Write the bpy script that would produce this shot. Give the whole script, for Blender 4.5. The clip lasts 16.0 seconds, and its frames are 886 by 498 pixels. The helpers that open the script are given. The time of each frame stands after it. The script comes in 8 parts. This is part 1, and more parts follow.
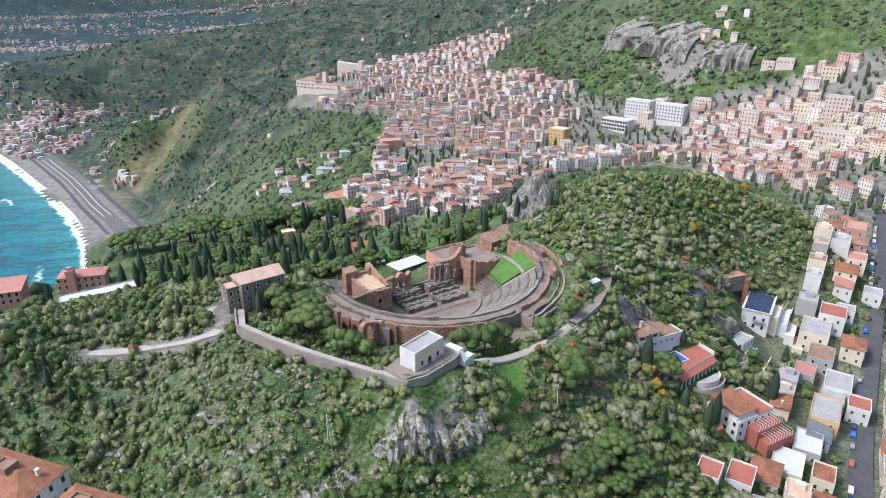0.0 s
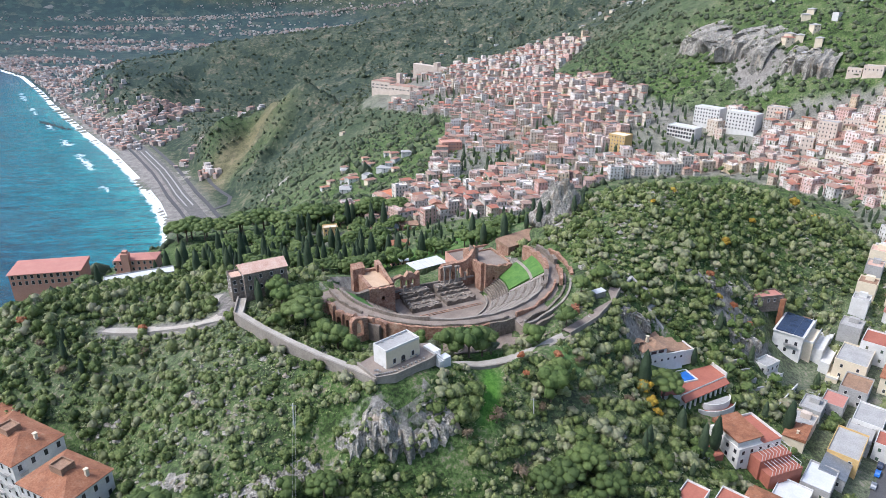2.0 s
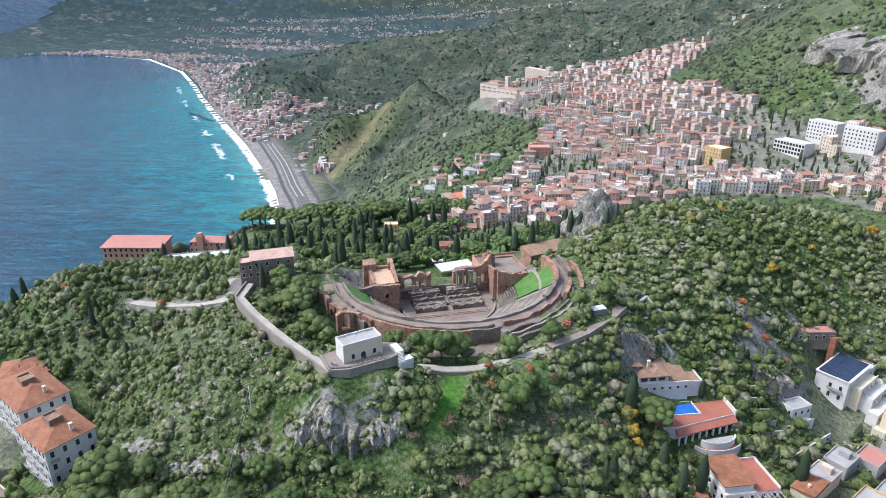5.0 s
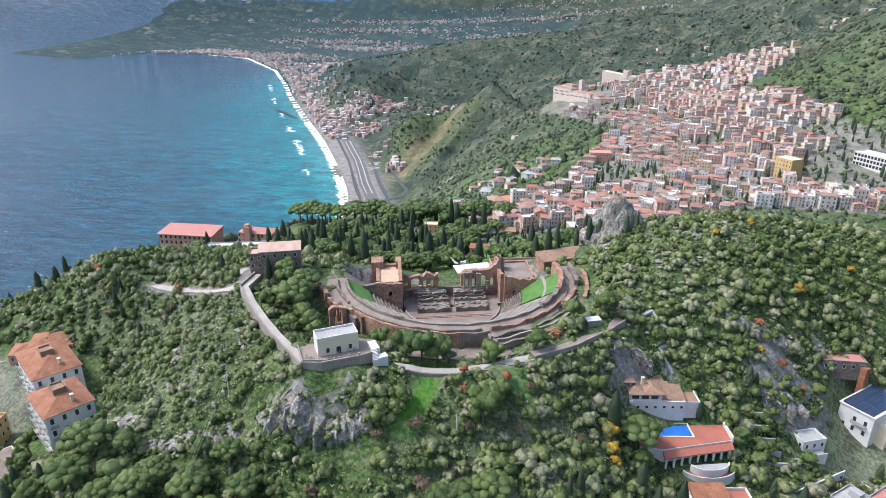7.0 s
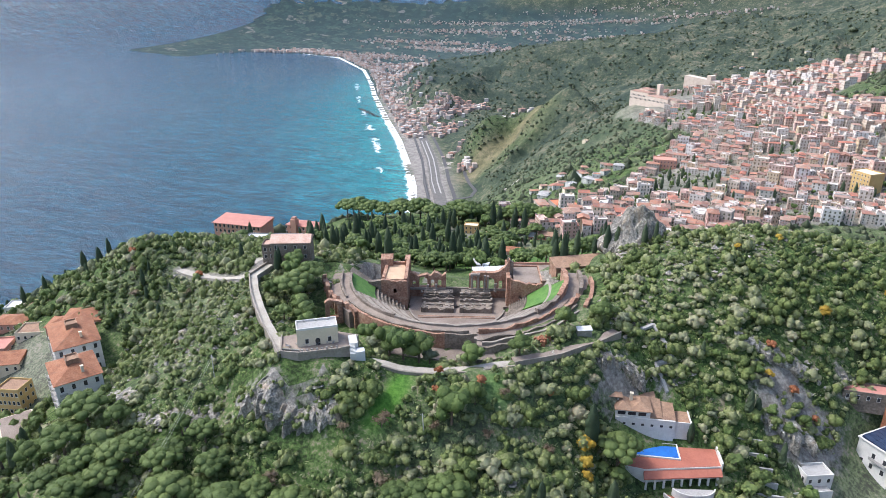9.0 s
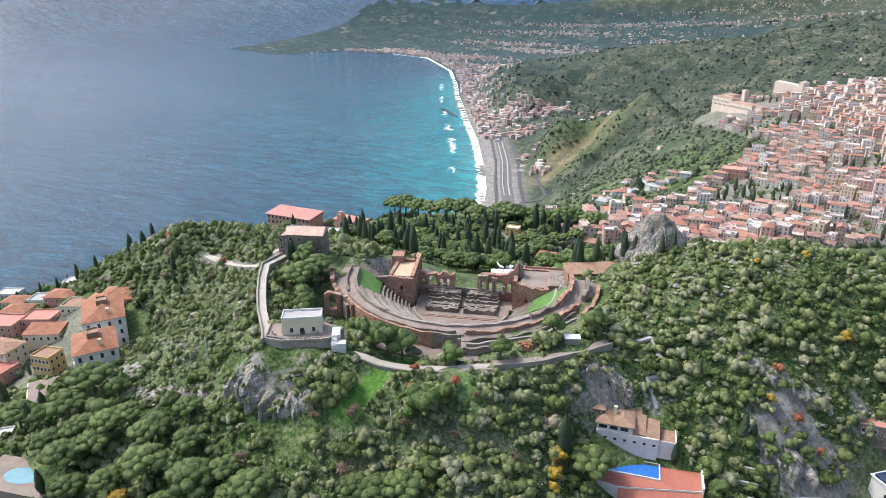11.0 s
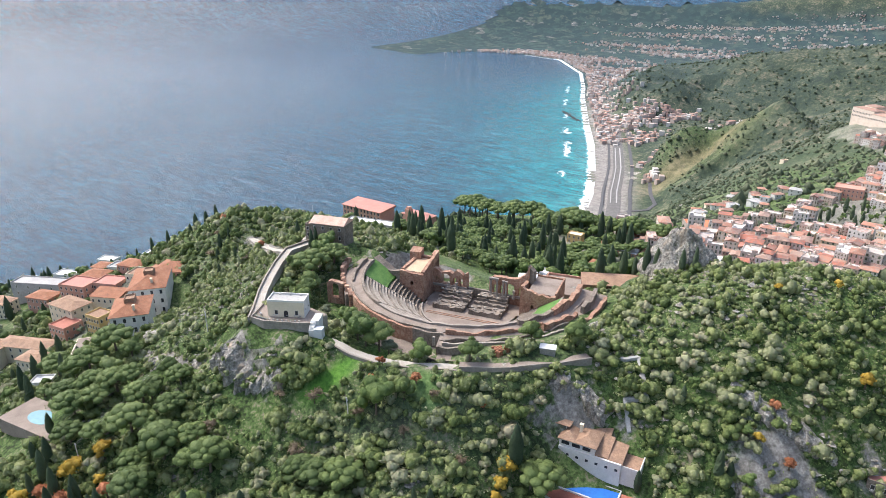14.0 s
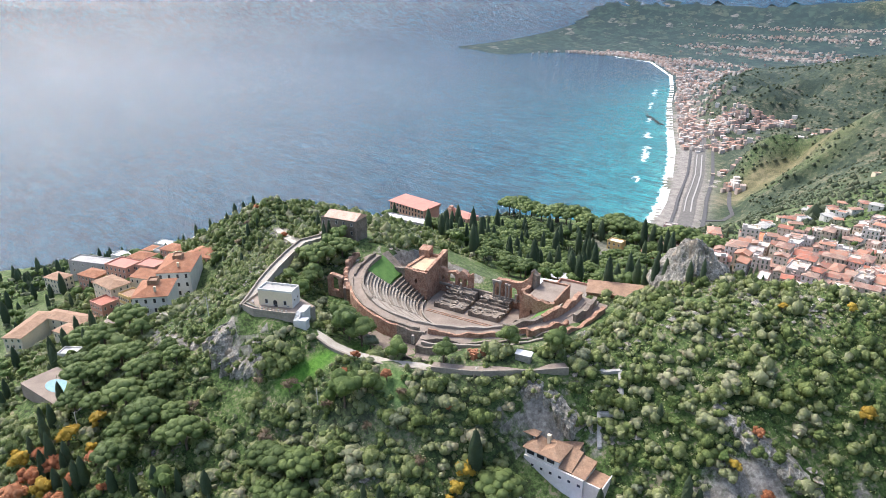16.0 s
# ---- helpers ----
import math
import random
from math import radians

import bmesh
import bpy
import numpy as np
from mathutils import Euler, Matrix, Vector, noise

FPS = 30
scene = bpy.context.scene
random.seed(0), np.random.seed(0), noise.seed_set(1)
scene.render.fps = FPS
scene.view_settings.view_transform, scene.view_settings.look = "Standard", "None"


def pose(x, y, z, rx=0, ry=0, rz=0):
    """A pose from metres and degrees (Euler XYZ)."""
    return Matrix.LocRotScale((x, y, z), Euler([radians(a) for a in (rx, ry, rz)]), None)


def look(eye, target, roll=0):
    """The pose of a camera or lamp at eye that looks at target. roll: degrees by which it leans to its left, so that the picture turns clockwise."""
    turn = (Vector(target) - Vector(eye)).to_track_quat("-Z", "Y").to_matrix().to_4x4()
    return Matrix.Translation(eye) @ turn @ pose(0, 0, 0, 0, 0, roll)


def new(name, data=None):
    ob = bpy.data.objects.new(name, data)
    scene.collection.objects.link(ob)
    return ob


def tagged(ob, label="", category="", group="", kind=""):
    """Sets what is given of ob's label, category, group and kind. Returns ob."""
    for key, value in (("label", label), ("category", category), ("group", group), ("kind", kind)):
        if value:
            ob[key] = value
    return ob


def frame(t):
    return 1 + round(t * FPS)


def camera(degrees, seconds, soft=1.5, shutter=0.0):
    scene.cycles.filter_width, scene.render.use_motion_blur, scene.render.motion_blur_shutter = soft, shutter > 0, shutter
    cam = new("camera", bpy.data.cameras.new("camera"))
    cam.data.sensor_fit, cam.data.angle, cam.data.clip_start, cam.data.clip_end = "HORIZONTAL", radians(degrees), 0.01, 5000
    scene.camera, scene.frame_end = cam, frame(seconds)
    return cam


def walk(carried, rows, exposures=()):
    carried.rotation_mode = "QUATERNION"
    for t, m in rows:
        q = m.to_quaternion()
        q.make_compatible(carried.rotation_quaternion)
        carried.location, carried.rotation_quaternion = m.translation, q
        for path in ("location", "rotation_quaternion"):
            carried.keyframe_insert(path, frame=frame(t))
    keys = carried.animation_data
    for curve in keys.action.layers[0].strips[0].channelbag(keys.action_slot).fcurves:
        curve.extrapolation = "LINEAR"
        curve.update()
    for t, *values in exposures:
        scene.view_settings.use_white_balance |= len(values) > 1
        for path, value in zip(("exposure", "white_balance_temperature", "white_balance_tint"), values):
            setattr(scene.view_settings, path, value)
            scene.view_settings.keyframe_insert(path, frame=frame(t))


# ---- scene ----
cam = camera(69.12, 16.0, soft=0.5)
PATH = [
    (0, (0.00, -0.00, 337.52), (-0.05, 92.33, 299.12), 0.44),
    (0.5, (7.73, -0.11, 337.49), (4.44, 92.20, 299.16), 0.39),
    (1, (15.44, 0.17, 337.44), (8.95, 92.33, 299.19), 0.35),
    (1.5, (23.13, 0.80, 337.39), (13.44, 92.71, 299.21), 0.31),
    (2, (30.79, 1.77, 337.34), (17.93, 93.32, 299.22), 0.27),
    (2.5, (38.43, 3.07, 337.28), (22.41, 94.15, 299.23), 0.24),
    (3, (46.02, 4.67, 337.21), (26.86, 95.17, 299.23), 0.21),
    (3.5, (53.56, 6.56, 337.13), (31.29, 96.38, 299.23), 0.18),
    (4, (61.05, 8.74, 337.05), (35.69, 97.76, 299.21), 0.16),
    (6.5, (97.39, 23.38, 336.56), (57.07, 106.84, 299.03), 0.07),
    (7, (104.38, 27.00, 336.44), (61.18, 109.03, 298.97), 0.05),
    (7.5, (111.26, 30.83, 336.32), (65.22, 111.32, 298.90), 0.04),
    (8, (118.01, 34.86, 336.19), (69.19, 113.73, 298.82), 0.03),
    (8.5, (124.63, 39.09, 336.06), (73.09, 116.23, 298.73), 0.02),
    (9, (131.11, 43.53, 335.92), (76.90, 118.83, 298.64), 0.01),
    (11.5, (161.03, 68.63, 335.12), (94.47, 133.40, 298.04), -0.02),
    (12, (166.44, 74.24, 334.94), (97.65, 136.65, 297.89), -0.02),
    (12.5, (171.64, 80.06, 334.76), (100.70, 140.03, 297.74), -0.03),
    (13, (176.61, 86.08, 334.57), (103.61, 143.55, 297.57), -0.03),
    (13.5, (181.34, 92.32, 334.37), (106.37, 147.22, 297.40), -0.04),
    (14, (185.81, 98.79, 334.17), (108.98, 151.05, 297.22), -0.05),
    (14.5, (190.03, 105.48, 333.96), (111.43, 155.06, 297.02), -0.05),
    (15, (193.97, 112.41, 333.74), (113.71, 159.26, 296.82), -0.06),
    (15.5, (197.62, 119.60, 333.52), (115.80, 163.67, 296.61), -0.07),
    (16, (200.97, 127.05, 333.30), (117.69, 168.30, 296.39), -0.08),
]
walk(cam, [(t, look(eye, target, roll)) for t, eye, target, roll in PATH], [(0.0, 0.82, 5860, 10), (4.0, 0.89, 5860, 10), (8.0, 1.04, 6000, 10), (12.0, 1.17, 6350, 10), (16.0, 1.33, 6500, 10)])

# ---- light: hazy sun over the sea, thin cloud ----
SUN_TURN, SUN_HIGH = 108.0, 54.0          # degrees left of +y, and above the horizon
world = bpy.data.worlds.new("sky")
world.use_nodes = True
scene.world = world
wn = world.node_tree
sky = wn.nodes.new("ShaderNodeTexSky")
sky.sky_type, sky.sun_disc = "NISHITA", False
sky.sun_elevation, sky.sun_rotation = radians(SUN_HIGH), radians(-SUN_TURN)
sky.air_density, sky.dust_density, sky.ozone_density = 1.0, 3.8, 1.0
wn.links.new(sky.outputs[0], wn.nodes["Background"].inputs[0])
wn.nodes["Background"].inputs[1].default_value = 0.15
sun = new("sun", bpy.data.lights.new("sun", "SUN"))
sun.data.energy, sun.data.angle, sun.data.color = 1.6, radians(9), (1.0, 0.985, 0.965)
sa, se = radians(SUN_TURN), radians(SUN_HIGH)
sun.matrix_world = look((0, 0, 900), (900 * math.sin(sa) * math.cos(se), -900 * math.cos(sa) * math.cos(se), 900 - 900 * math.sin(se)))

# ---- materials ----
def ramp(nt, fac, stops):
    r = nt.nodes.new("ShaderNodeValToRGB")
    while len(r.color_ramp.elements) < len(stops):
        r.color_ramp.elements.new(0.5)
    for e, (p, c) in zip(r.color_ramp.elements, stops):
        e.position, e.color = p, (*c, 1)
    nt.links.new(fac, r.inputs[0])
    return r.outputs[0]


def noise_tex(nt, vec, scale, detail=4.0, rough=0.6):
    n = nt.nodes.new("ShaderNodeTexNoise")
    n.inputs["Scale"].default_value, n.inputs["Detail"].default_value, n.inputs["Roughness"].default_value = scale, detail, rough
    if vec:
        nt.links.new(vec, n.inputs["Vector"])
    return n.outputs[0]


def mix(nt, fac, a, b, blend="MIX"):
    m = nt.nodes.new("ShaderNodeMix")
    m.data_type, m.blend_type = "RGBA", blend
    for sock, v in ((m.inputs[0], fac), (m.inputs[6], a), (m.inputs[7], b)):
        if isinstance(v, bpy.types.NodeSocket):
            nt.links.new(v, sock)
        elif isinstance(v, (int, float)):
            sock.default_value = v
        else:
            sock.default_value = (*v, 1)
    return m.outputs[2]


def maths(nt, op, a, b=0.0, clamp=False):
    m = nt.nodes.new("ShaderNodeMath")
    m.operation, m.use_clamp = op, clamp
    for sock, v in ((m.inputs[0], a), (m.inputs[1], b)):
        if isinstance(v, bpy.types.NodeSocket):
            nt.links.new(v, sock)
        else:
            sock.default_value = v
    return m.outputs[0]


def between(nt, v, lo, hi):
    m = nt.nodes.new("ShaderNodeMapRange")
    m.interpolation_type = "SMOOTHSTEP"
    nt.links.new(v, m.inputs[0])
    m.inputs[1].default_value, m.inputs[2].default_value = lo, hi
    return m.outputs[0]


def shader(name):
    m = bpy.data.materials.new(name)
    m.use_nodes = True
    nt = m.node_tree
    return m, nt, nt.nodes["Principled BSDF"], nt.nodes.new("ShaderNodeNewGeometry").outputs["Position"]


def bump(nt, b, height, strength, distance):
    n = nt.nodes.new("ShaderNodeBump")
    n.inputs["Strength"].default_value, n.inputs["Distance"].default_value = strength, distance
    nt.links.new(height, n.inputs["Height"])
    nt.links.new(n.outputs[0], b.inputs["Normal"])


def attribute(nt, name):
    a = nt.nodes.new("ShaderNodeAttribute")
    a.attribute_name = name
    return a.outputs["Fac"]


def surface(name, stops, rough=0.85, coarse=0.15, fine=2.5, relief=0.05, pick=0.0, island=0.0, metal=0.0, stain=None, many=False):
    """A mottled surface: stops are the colours from dark to light; pick and island: how far it varies from thing to thing and from piece to piece."""
    m, nt, b, pos = shader(name)
    f = mix(nt, 0.5, noise_tex(nt, pos, coarse), noise_tex(nt, pos, fine))
    f = between(nt, f, 0.3, 0.7)
    if pick:
        r = attribute(nt, "tone") if many else nt.nodes.new("ShaderNodeObjectInfo").outputs["Random"]
        f = maths(nt, "ADD", maths(nt, "MULTIPLY", f, 1 - pick), maths(nt, "MULTIPLY", r, pick))
    if island:
        r = nt.nodes.new("ShaderNodeNewGeometry").outputs["Random Per Island"]
        f = maths(nt, "ADD", maths(nt, "MULTIPLY", f, 1 - island), maths(nt, "MULTIPLY", r, island))
    n = len(stops)
    c = ramp(nt, f, [(i / max(1, n - 1), s) for i, s in enumerate(stops)])
    if stain:
        c = mix(nt, maths(nt, "MULTIPLY", between(nt, noise_tex(nt, pos, 0.5, 6, 0.7), 0.52, 0.75), 0.6), c, stain)
    nt.links.new(c, b.inputs["Base Color"])
    b.inputs["Roughness"].default_value, b.inputs["Metallic"].default_value = rough, metal
    if relief:
        bump(nt, b, noise_tex(nt, pos, fine * 1.7, 5), 0.6, relief)
    return m


def foliage(name, stops, many=False, gloss=0.6):
    """Leaves: colour from plant to plant, from spray to spray and by fine mottling, and a little light through them."""
    m, nt, b, pos = shader(name)
    r = nt.nodes.new("ShaderNodeNewGeometry").outputs["Random Per Island"]
    o = attribute(nt, "tone") if many else nt.nodes.new("ShaderNodeObjectInfo").outputs["Random"]
    fine = noise_tex(nt, pos, 1.7, 3, 0.65)
    f = maths(nt, "ADD", maths(nt, "MULTIPLY", r, 0.2), maths(nt, "MULTIPLY", between(nt, fine, 0.34, 0.66), 0.2))
    f = maths(nt, "ADD", f, maths(nt, "MULTIPLY", o, 0.62), True)
    n = len(stops)
    c = ramp(nt, f, [(i / max(1, n - 1), s) for i, s in enumerate(stops)])
    nt.links.new(c, b.inputs["Base Color"])
    b.inputs["Roughness"].default_value = gloss
    b.inputs["Specular IOR Level"].default_value = 0.3
    bump(nt, b, noise_tex(nt, pos, 2.4, 4, 0.75), 0.8, 0.4)
    t = nt.nodes.new("ShaderNodeBsdfTranslucent")
    nt.links.new(c, t.inputs[0])
    mx = nt.nodes.new("ShaderNodeMixShader")
    mx.inputs[0].default_value = 0.3
    nt.links.new(b.outputs[0], mx.inputs[1])
    nt.links.new(t.outputs[0], mx.inputs[2])
    nt.links.new(mx.outputs[0], nt.nodes["Material Output"].inputs[0])
    return m


def rock_material():
    """Weathered limestone: pale and dark beds, upright runs of lichen, moss in patches."""
    m, nt, b, pos = shader("limestone_crag")
    up = nt.nodes.new("ShaderNodeMapping")
    up.inputs["Scale"].default_value = (1.0, 1.0, 0.22)
    nt.links.new(pos, up.inputs[0])
    big, fine, run = noise_tex(nt, pos, 0.16, 6, 0.7), noise_tex(nt, pos, 1.3, 6, 0.75), noise_tex(nt, up.outputs[0], 0.8, 5, 0.7)
    f = between(nt, mix(nt, 0.5, mix(nt, 0.5, big, run), fine), 0.4, 0.62)
    c = ramp(nt, f, [(0, (0.1, 0.092, 0.078)), (0.3, (0.2, 0.186, 0.16)), (0.6, (0.31, 0.288, 0.252)), (0.85, (0.41, 0.385, 0.34)), (1, (0.55, 0.52, 0.47))])
    c = mix(nt, maths(nt, "MULTIPLY", between(nt, noise_tex(nt, pos, 0.35, 5, 0.7), 0.55, 0.68), 0.75), c, (0.075, 0.095, 0.04))
    c = mix(nt, maths(nt, "MULTIPLY", between(nt, noise_tex(nt, up.outputs[0], 0.25, 4, 0.6), 0.56, 0.7), 0.5), c, (0.34, 0.25, 0.16))
    nt.links.new(c, b.inputs["Base Color"])
    b.inputs["Roughness"].default_value = 0.95
    bump(nt, b, mix(nt, 0.5, run, fine), 1.0, 1.0)
    return m


def ground_material():
    m, nt, b, pos = shader("ground")
    big, mid, fine = noise_tex(nt, pos, 0.012, 5), noise_tex(nt, pos, 0.09, 5, 0.65), noise_tex(nt, pos, 0.8, 6, 0.7)
    f = between(nt, mix(nt, 0.6, mid, fine), 0.38, 0.62)
    green = ramp(nt, f, [(0, (0.02, 0.03, 0.012)), (0.35, (0.045, 0.075, 0.022)), (0.6, (0.075, 0.125, 0.034)), (0.82, (0.1, 0.13, 0.05)), (1, (0.2, 0.175, 0.12))])
    rock = ramp(nt, between(nt, mix(nt, 0.5, noise_tex(nt, pos, 0.25, 8, 0.75), fine), 0.3, 0.7), [(0, (0.08, 0.074, 0.064)), (0.5, (0.21, 0.196, 0.175)), (1, (0.4, 0.38, 0.345))])
    sep = nt.nodes.new("ShaderNodeSeparateXYZ")
    nt.links.new(nt.nodes.new("ShaderNodeNewGeometry").outputs["True Normal"], sep.inputs[0])
    steep = maths(nt, "SUBTRACT", 1.0, sep.outputs[2])
    steep = maths(nt, "ADD", steep, maths(nt, "MULTIPLY", maths(nt, "SUBTRACT", mid, 0.5), 0.9))
    steep = maths(nt, "ADD", steep, attribute(nt, "rocky"))
    c = mix(nt, between(nt, steep, 0.40, 0.52), green, rock)
    lawn = ramp(nt, f, [(0, (0.045, 0.125, 0.018)), (1, (0.11, 0.24, 0.035))])
    c = mix(nt, attribute(nt, "lawn"), c, lawn)
    dry = ramp(nt, f, [(0, (0.1, 0.09, 0.045)), (1, (0.32, 0.25, 0.13))])
    c = mix(nt, attribute(nt, "dry"), c, dry)
    paved = ramp(nt, f, [(0, (0.13, 0.12, 0.11)), (1, (0.3, 0.275, 0.25))])
    c = mix(nt, attribute(nt, "paved"), c, paved)
    # far woods, and the fields of the plain with distance haze put into their colour
    wood = ramp(nt, between(nt, mix(nt, 0.5, noise_tex(nt, pos, 0.02, 6, 0.7), noise_tex(nt, pos, 0.12, 5, 0.7)), 0.41, 0.6), [(0, (0.024, 0.038, 0.029)), (0.5, (0.046, 0.063, 0.04)), (0.8, (0.078, 0.088, 0.056)), (1, (0.15, 0.132, 0.096))])
    c = mix(nt, attribute(nt, "wood"), c, wood)
    v = nt.nodes.new("ShaderNodeTexVoronoi")
    v.inputs["Scale"].default_value = 0.02
    nt.links.new(pos, v.inputs["Vector"])
    sv = nt.nodes.new("ShaderNodeSeparateColor")
    nt.links.new(v.outputs["Color"], sv.inputs[0])
    # blue-grey stops carry the haze of distance in the fields' own colour
    hazy_field = ramp(nt, sv.outputs[0], [(0, (0.022, 0.042, 0.046)), (0.4, (0.032, 0.06, 0.058)), (0.75, (0.048, 0.078, 0.066)), (0.94, (0.075, 0.09, 0.072)), (1, (0.16, 0.155, 0.145))])
    hazy_field = mix(nt, between(nt, noise_tex(nt, pos, 0.025, 6, 0.75), 0.42, 0.58), hazy_field, (0.024, 0.044, 0.046))
    c = mix(nt, attribute(nt, "plain"), c, hazy_field)
    nt.links.new(c, b.inputs["Base Color"])
    b.inputs["Roughness"].default_value = 0.95
    b.inputs["Specular IOR Level"].default_value = 0.2
    bump(nt, b, mix(nt, 0.6, mix(nt, 0.5, noise_tex(nt, pos, 0.35, 8, 0.75), fine), noise_tex(nt, pos, 0.06, 6, 0.75)), 1.0, 2.2)
    return m


def sea_material():
    """Clear water, turquoise in the shallows, with short wind waves, the shade of their troughs put into the colour,
    cat's-paws and lace of foam near the beach.
    """
    m, nt, b, pos = shader("sea_water")
    sh, off = attribute(nt, "shallow"), attribute(nt, "offshore")
    n = noise_tex(nt, pos, 0.006, 5, 0.6)
    s = maths(nt, "ADD", sh, maths(nt, "MULTIPLY", maths(nt, "SUBTRACT", n, 0.5), 0.45))
    c = ramp(nt, s, [(0.0, (0.006, 0.062, 0.112)), (0.3, (0.006, 0.1, 0.155)), (0.55, (0.007, 0.165, 0.215)), (0.8, (0.012, 0.245, 0.275)), (1, (0.06, 0.35, 0.35))])
    wv = nt.nodes.new("ShaderNodeMapping")
    wv.vector_type = "TEXTURE"
    wv.inputs["Rotation"].default_value = (0, 0, radians(18))
    wv.inputs["Scale"].default_value = (2.6, 1.0, 1.0)
    nt.links.new(pos, wv.inputs[0])
    paws = between(nt, noise_tex(nt, wv.outputs[0], 0.004, 5, 0.6), 0.35, 0.68)
    chop_shade = between(nt, mix(nt, 0.5, noise_tex(nt, wv.outputs[0], 0.14, 3, 0.6), noise_tex(nt, wv.outputs[0], 0.045, 3, 0.6)), 0.38, 0.62)
    # trough shade of the waves is painted in; cat's-paws are paler base colour
    c = mix(nt, maths(nt, "MULTIPLY", chop_shade, 0.95), c, mix(nt, 1.0, c, (0.3, 0.38, 0.46), "MULTIPLY"))
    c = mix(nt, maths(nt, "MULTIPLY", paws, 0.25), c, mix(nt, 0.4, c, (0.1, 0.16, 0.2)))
    # foam: broken bands parallel to the beach
    torn = noise_tex(nt, pos, 0.045, 6, 0.7)
    reach = maths(nt, "ADD", off, maths(nt, "MULTIPLY", maths(nt, "SUBTRACT", torn, 0.5), 60.0))
    band = maths(nt, "MULTIPLY", between(nt, reach, 48.0, 54.0), maths(nt, "SUBTRACT", 1.0, between(nt, reach, 56.0, 62.0)))
    patch = between(nt, noise_tex(nt, pos, 0.009, 3, 0.5), 0.5, 0.6)
    edge = maths(nt, "SUBTRACT", 1.0, between(nt, maths(nt, "ADD", off, maths(nt, "MULTIPLY", maths(nt, "SUBTRACT", torn, 0.5), 30.0)), 3.0, 12.0))
    foam_ = maths(nt, "MULTIPLY", maths(nt, "ADD", maths(nt, "MULTIPLY", band, patch), edge, True), attribute(nt, "surf"))
    c = mix(nt, maths(nt, "MULTIPLY", foam_, 0.9), c, (0.72, 0.75, 0.75))
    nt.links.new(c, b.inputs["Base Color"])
    nt.links.new(maths(nt, "ADD", maths(nt, "MULTIPLY", foam_, 0.5), 0.13), b.inputs["Roughness"])
    b.inputs["IOR"].default_value = 1.33
    w1, w2, w3 = noise_tex(nt, wv.outputs[0], 0.03, 3, 0.6), noise_tex(nt, wv.outputs[0], 0.11, 4, 0.65), noise_tex(nt, pos, 0.5, 3, 0.6)
    bump(nt, b, mix(nt, 0.12, mix(nt, 0.35, w1, w2), w3), 1.0, 17.0)
    return m


M_GROUND, M_SEA = ground_material(), sea_material()
M_FOAM = surface("sea_foam", [(0.55, 0.62, 0.64), (0.85, 0.87, 0.87)], 0.8, 0.1, 1.0, 0.1)
M_STONE = surface("old_stone", [(0.085, 0.07, 0.055), (0.17, 0.138, 0.11), (0.27, 0.225, 0.185)], 0.92, 0.2, 1.5, 0.25, stain=(0.085, 0.075, 0.058))
M_PALE = surface("pale_limestone", [(0.165, 0.14, 0.115), (0.255, 0.222, 0.188), (0.35, 0.312, 0.27)], 0.92, 0.25, 1.6, 0.15, island=0.3, stain=(0.15, 0.13, 0.11))
M_BRICK = surface("ruin_brick", [(0.14, 0.07, 0.046), (0.25, 0.132, 0.086), (0.335, 0.2, 0.135), (0.4, 0.29, 0.215)], 0.92, 0.35, 1.6, 0.3, stain=(0.22, 0.165, 0.13))
M_WINGTOP = surface("sandy_roof_slab", [(0.4, 0.27, 0.17), (0.52, 0.37, 0.25)], 0.9, 0.3, 2.0, 0.03)
M_GRAVEL = surface("trodden_gravel", [(0.145, 0.112, 0.09), (0.21, 0.168, 0.138), (0.265, 0.22, 0.185)], 0.95, 0.2, 3.0, 0.04)
M_SAND = surface("pale_sandy_path", [(0.26, 0.23, 0.19), (0.34, 0.31, 0.265), (0.41, 0.375, 0.33)], 0.95, 0.2, 2.5, 0.03)
M_PINKROOF = surface("faded_pink_tile", [(0.4, 0.24, 0.18), (0.5, 0.33, 0.26), (0.56, 0.42, 0.34)], 0.9, 0.3, 2.0, 0.05)
M_LAWN = surface("mown_grass", [(0.04, 0.105, 0.018), (0.065, 0.15, 0.025), (0.1, 0.195, 0.04)], 0.9, 0.3, 4.0, 0.06)
M_WHITE = surface("white_render", [(0.5, 0.485, 0.455), (0.63, 0.615, 0.585)], 0.85, 0.3, 2.0, 0.01, stain=(0.4, 0.38, 0.34))
M_CREAM = surface("cream_render", [(0.55, 0.47, 0.34), (0.66, 0.57, 0.43)], 0.85, 0.3, 2.0, 0.01)
M_DARK = surface("dark_glass", [(0.02, 0.022, 0.025), (0.05, 0.05, 0.055)], 0.25, 0.5, 3.0, 0)
M_SHUTTER = surface("painted_shutter", [(0.06, 0.05, 0.04), (0.05, 0.09, 0.06), (0.16, 0.1, 0.06)], 0.6, 0.5, 3.0, 0, pick=0.9)
TOWN_WALLS = [(0.4, 0.28, 0.22), (0.5, 0.42, 0.33), (0.62, 0.6, 0.56), (0.48, 0.33, 0.27), (0.68, 0.66, 0.63), (0.52, 0.39, 0.24), (0.6, 0.56, 0.5), (0.36, 0.31, 0.27), (0.7, 0.69, 0.67), (0.5, 0.28, 0.24), (0.54, 0.48, 0.39), (0.64, 0.62, 0.58)]
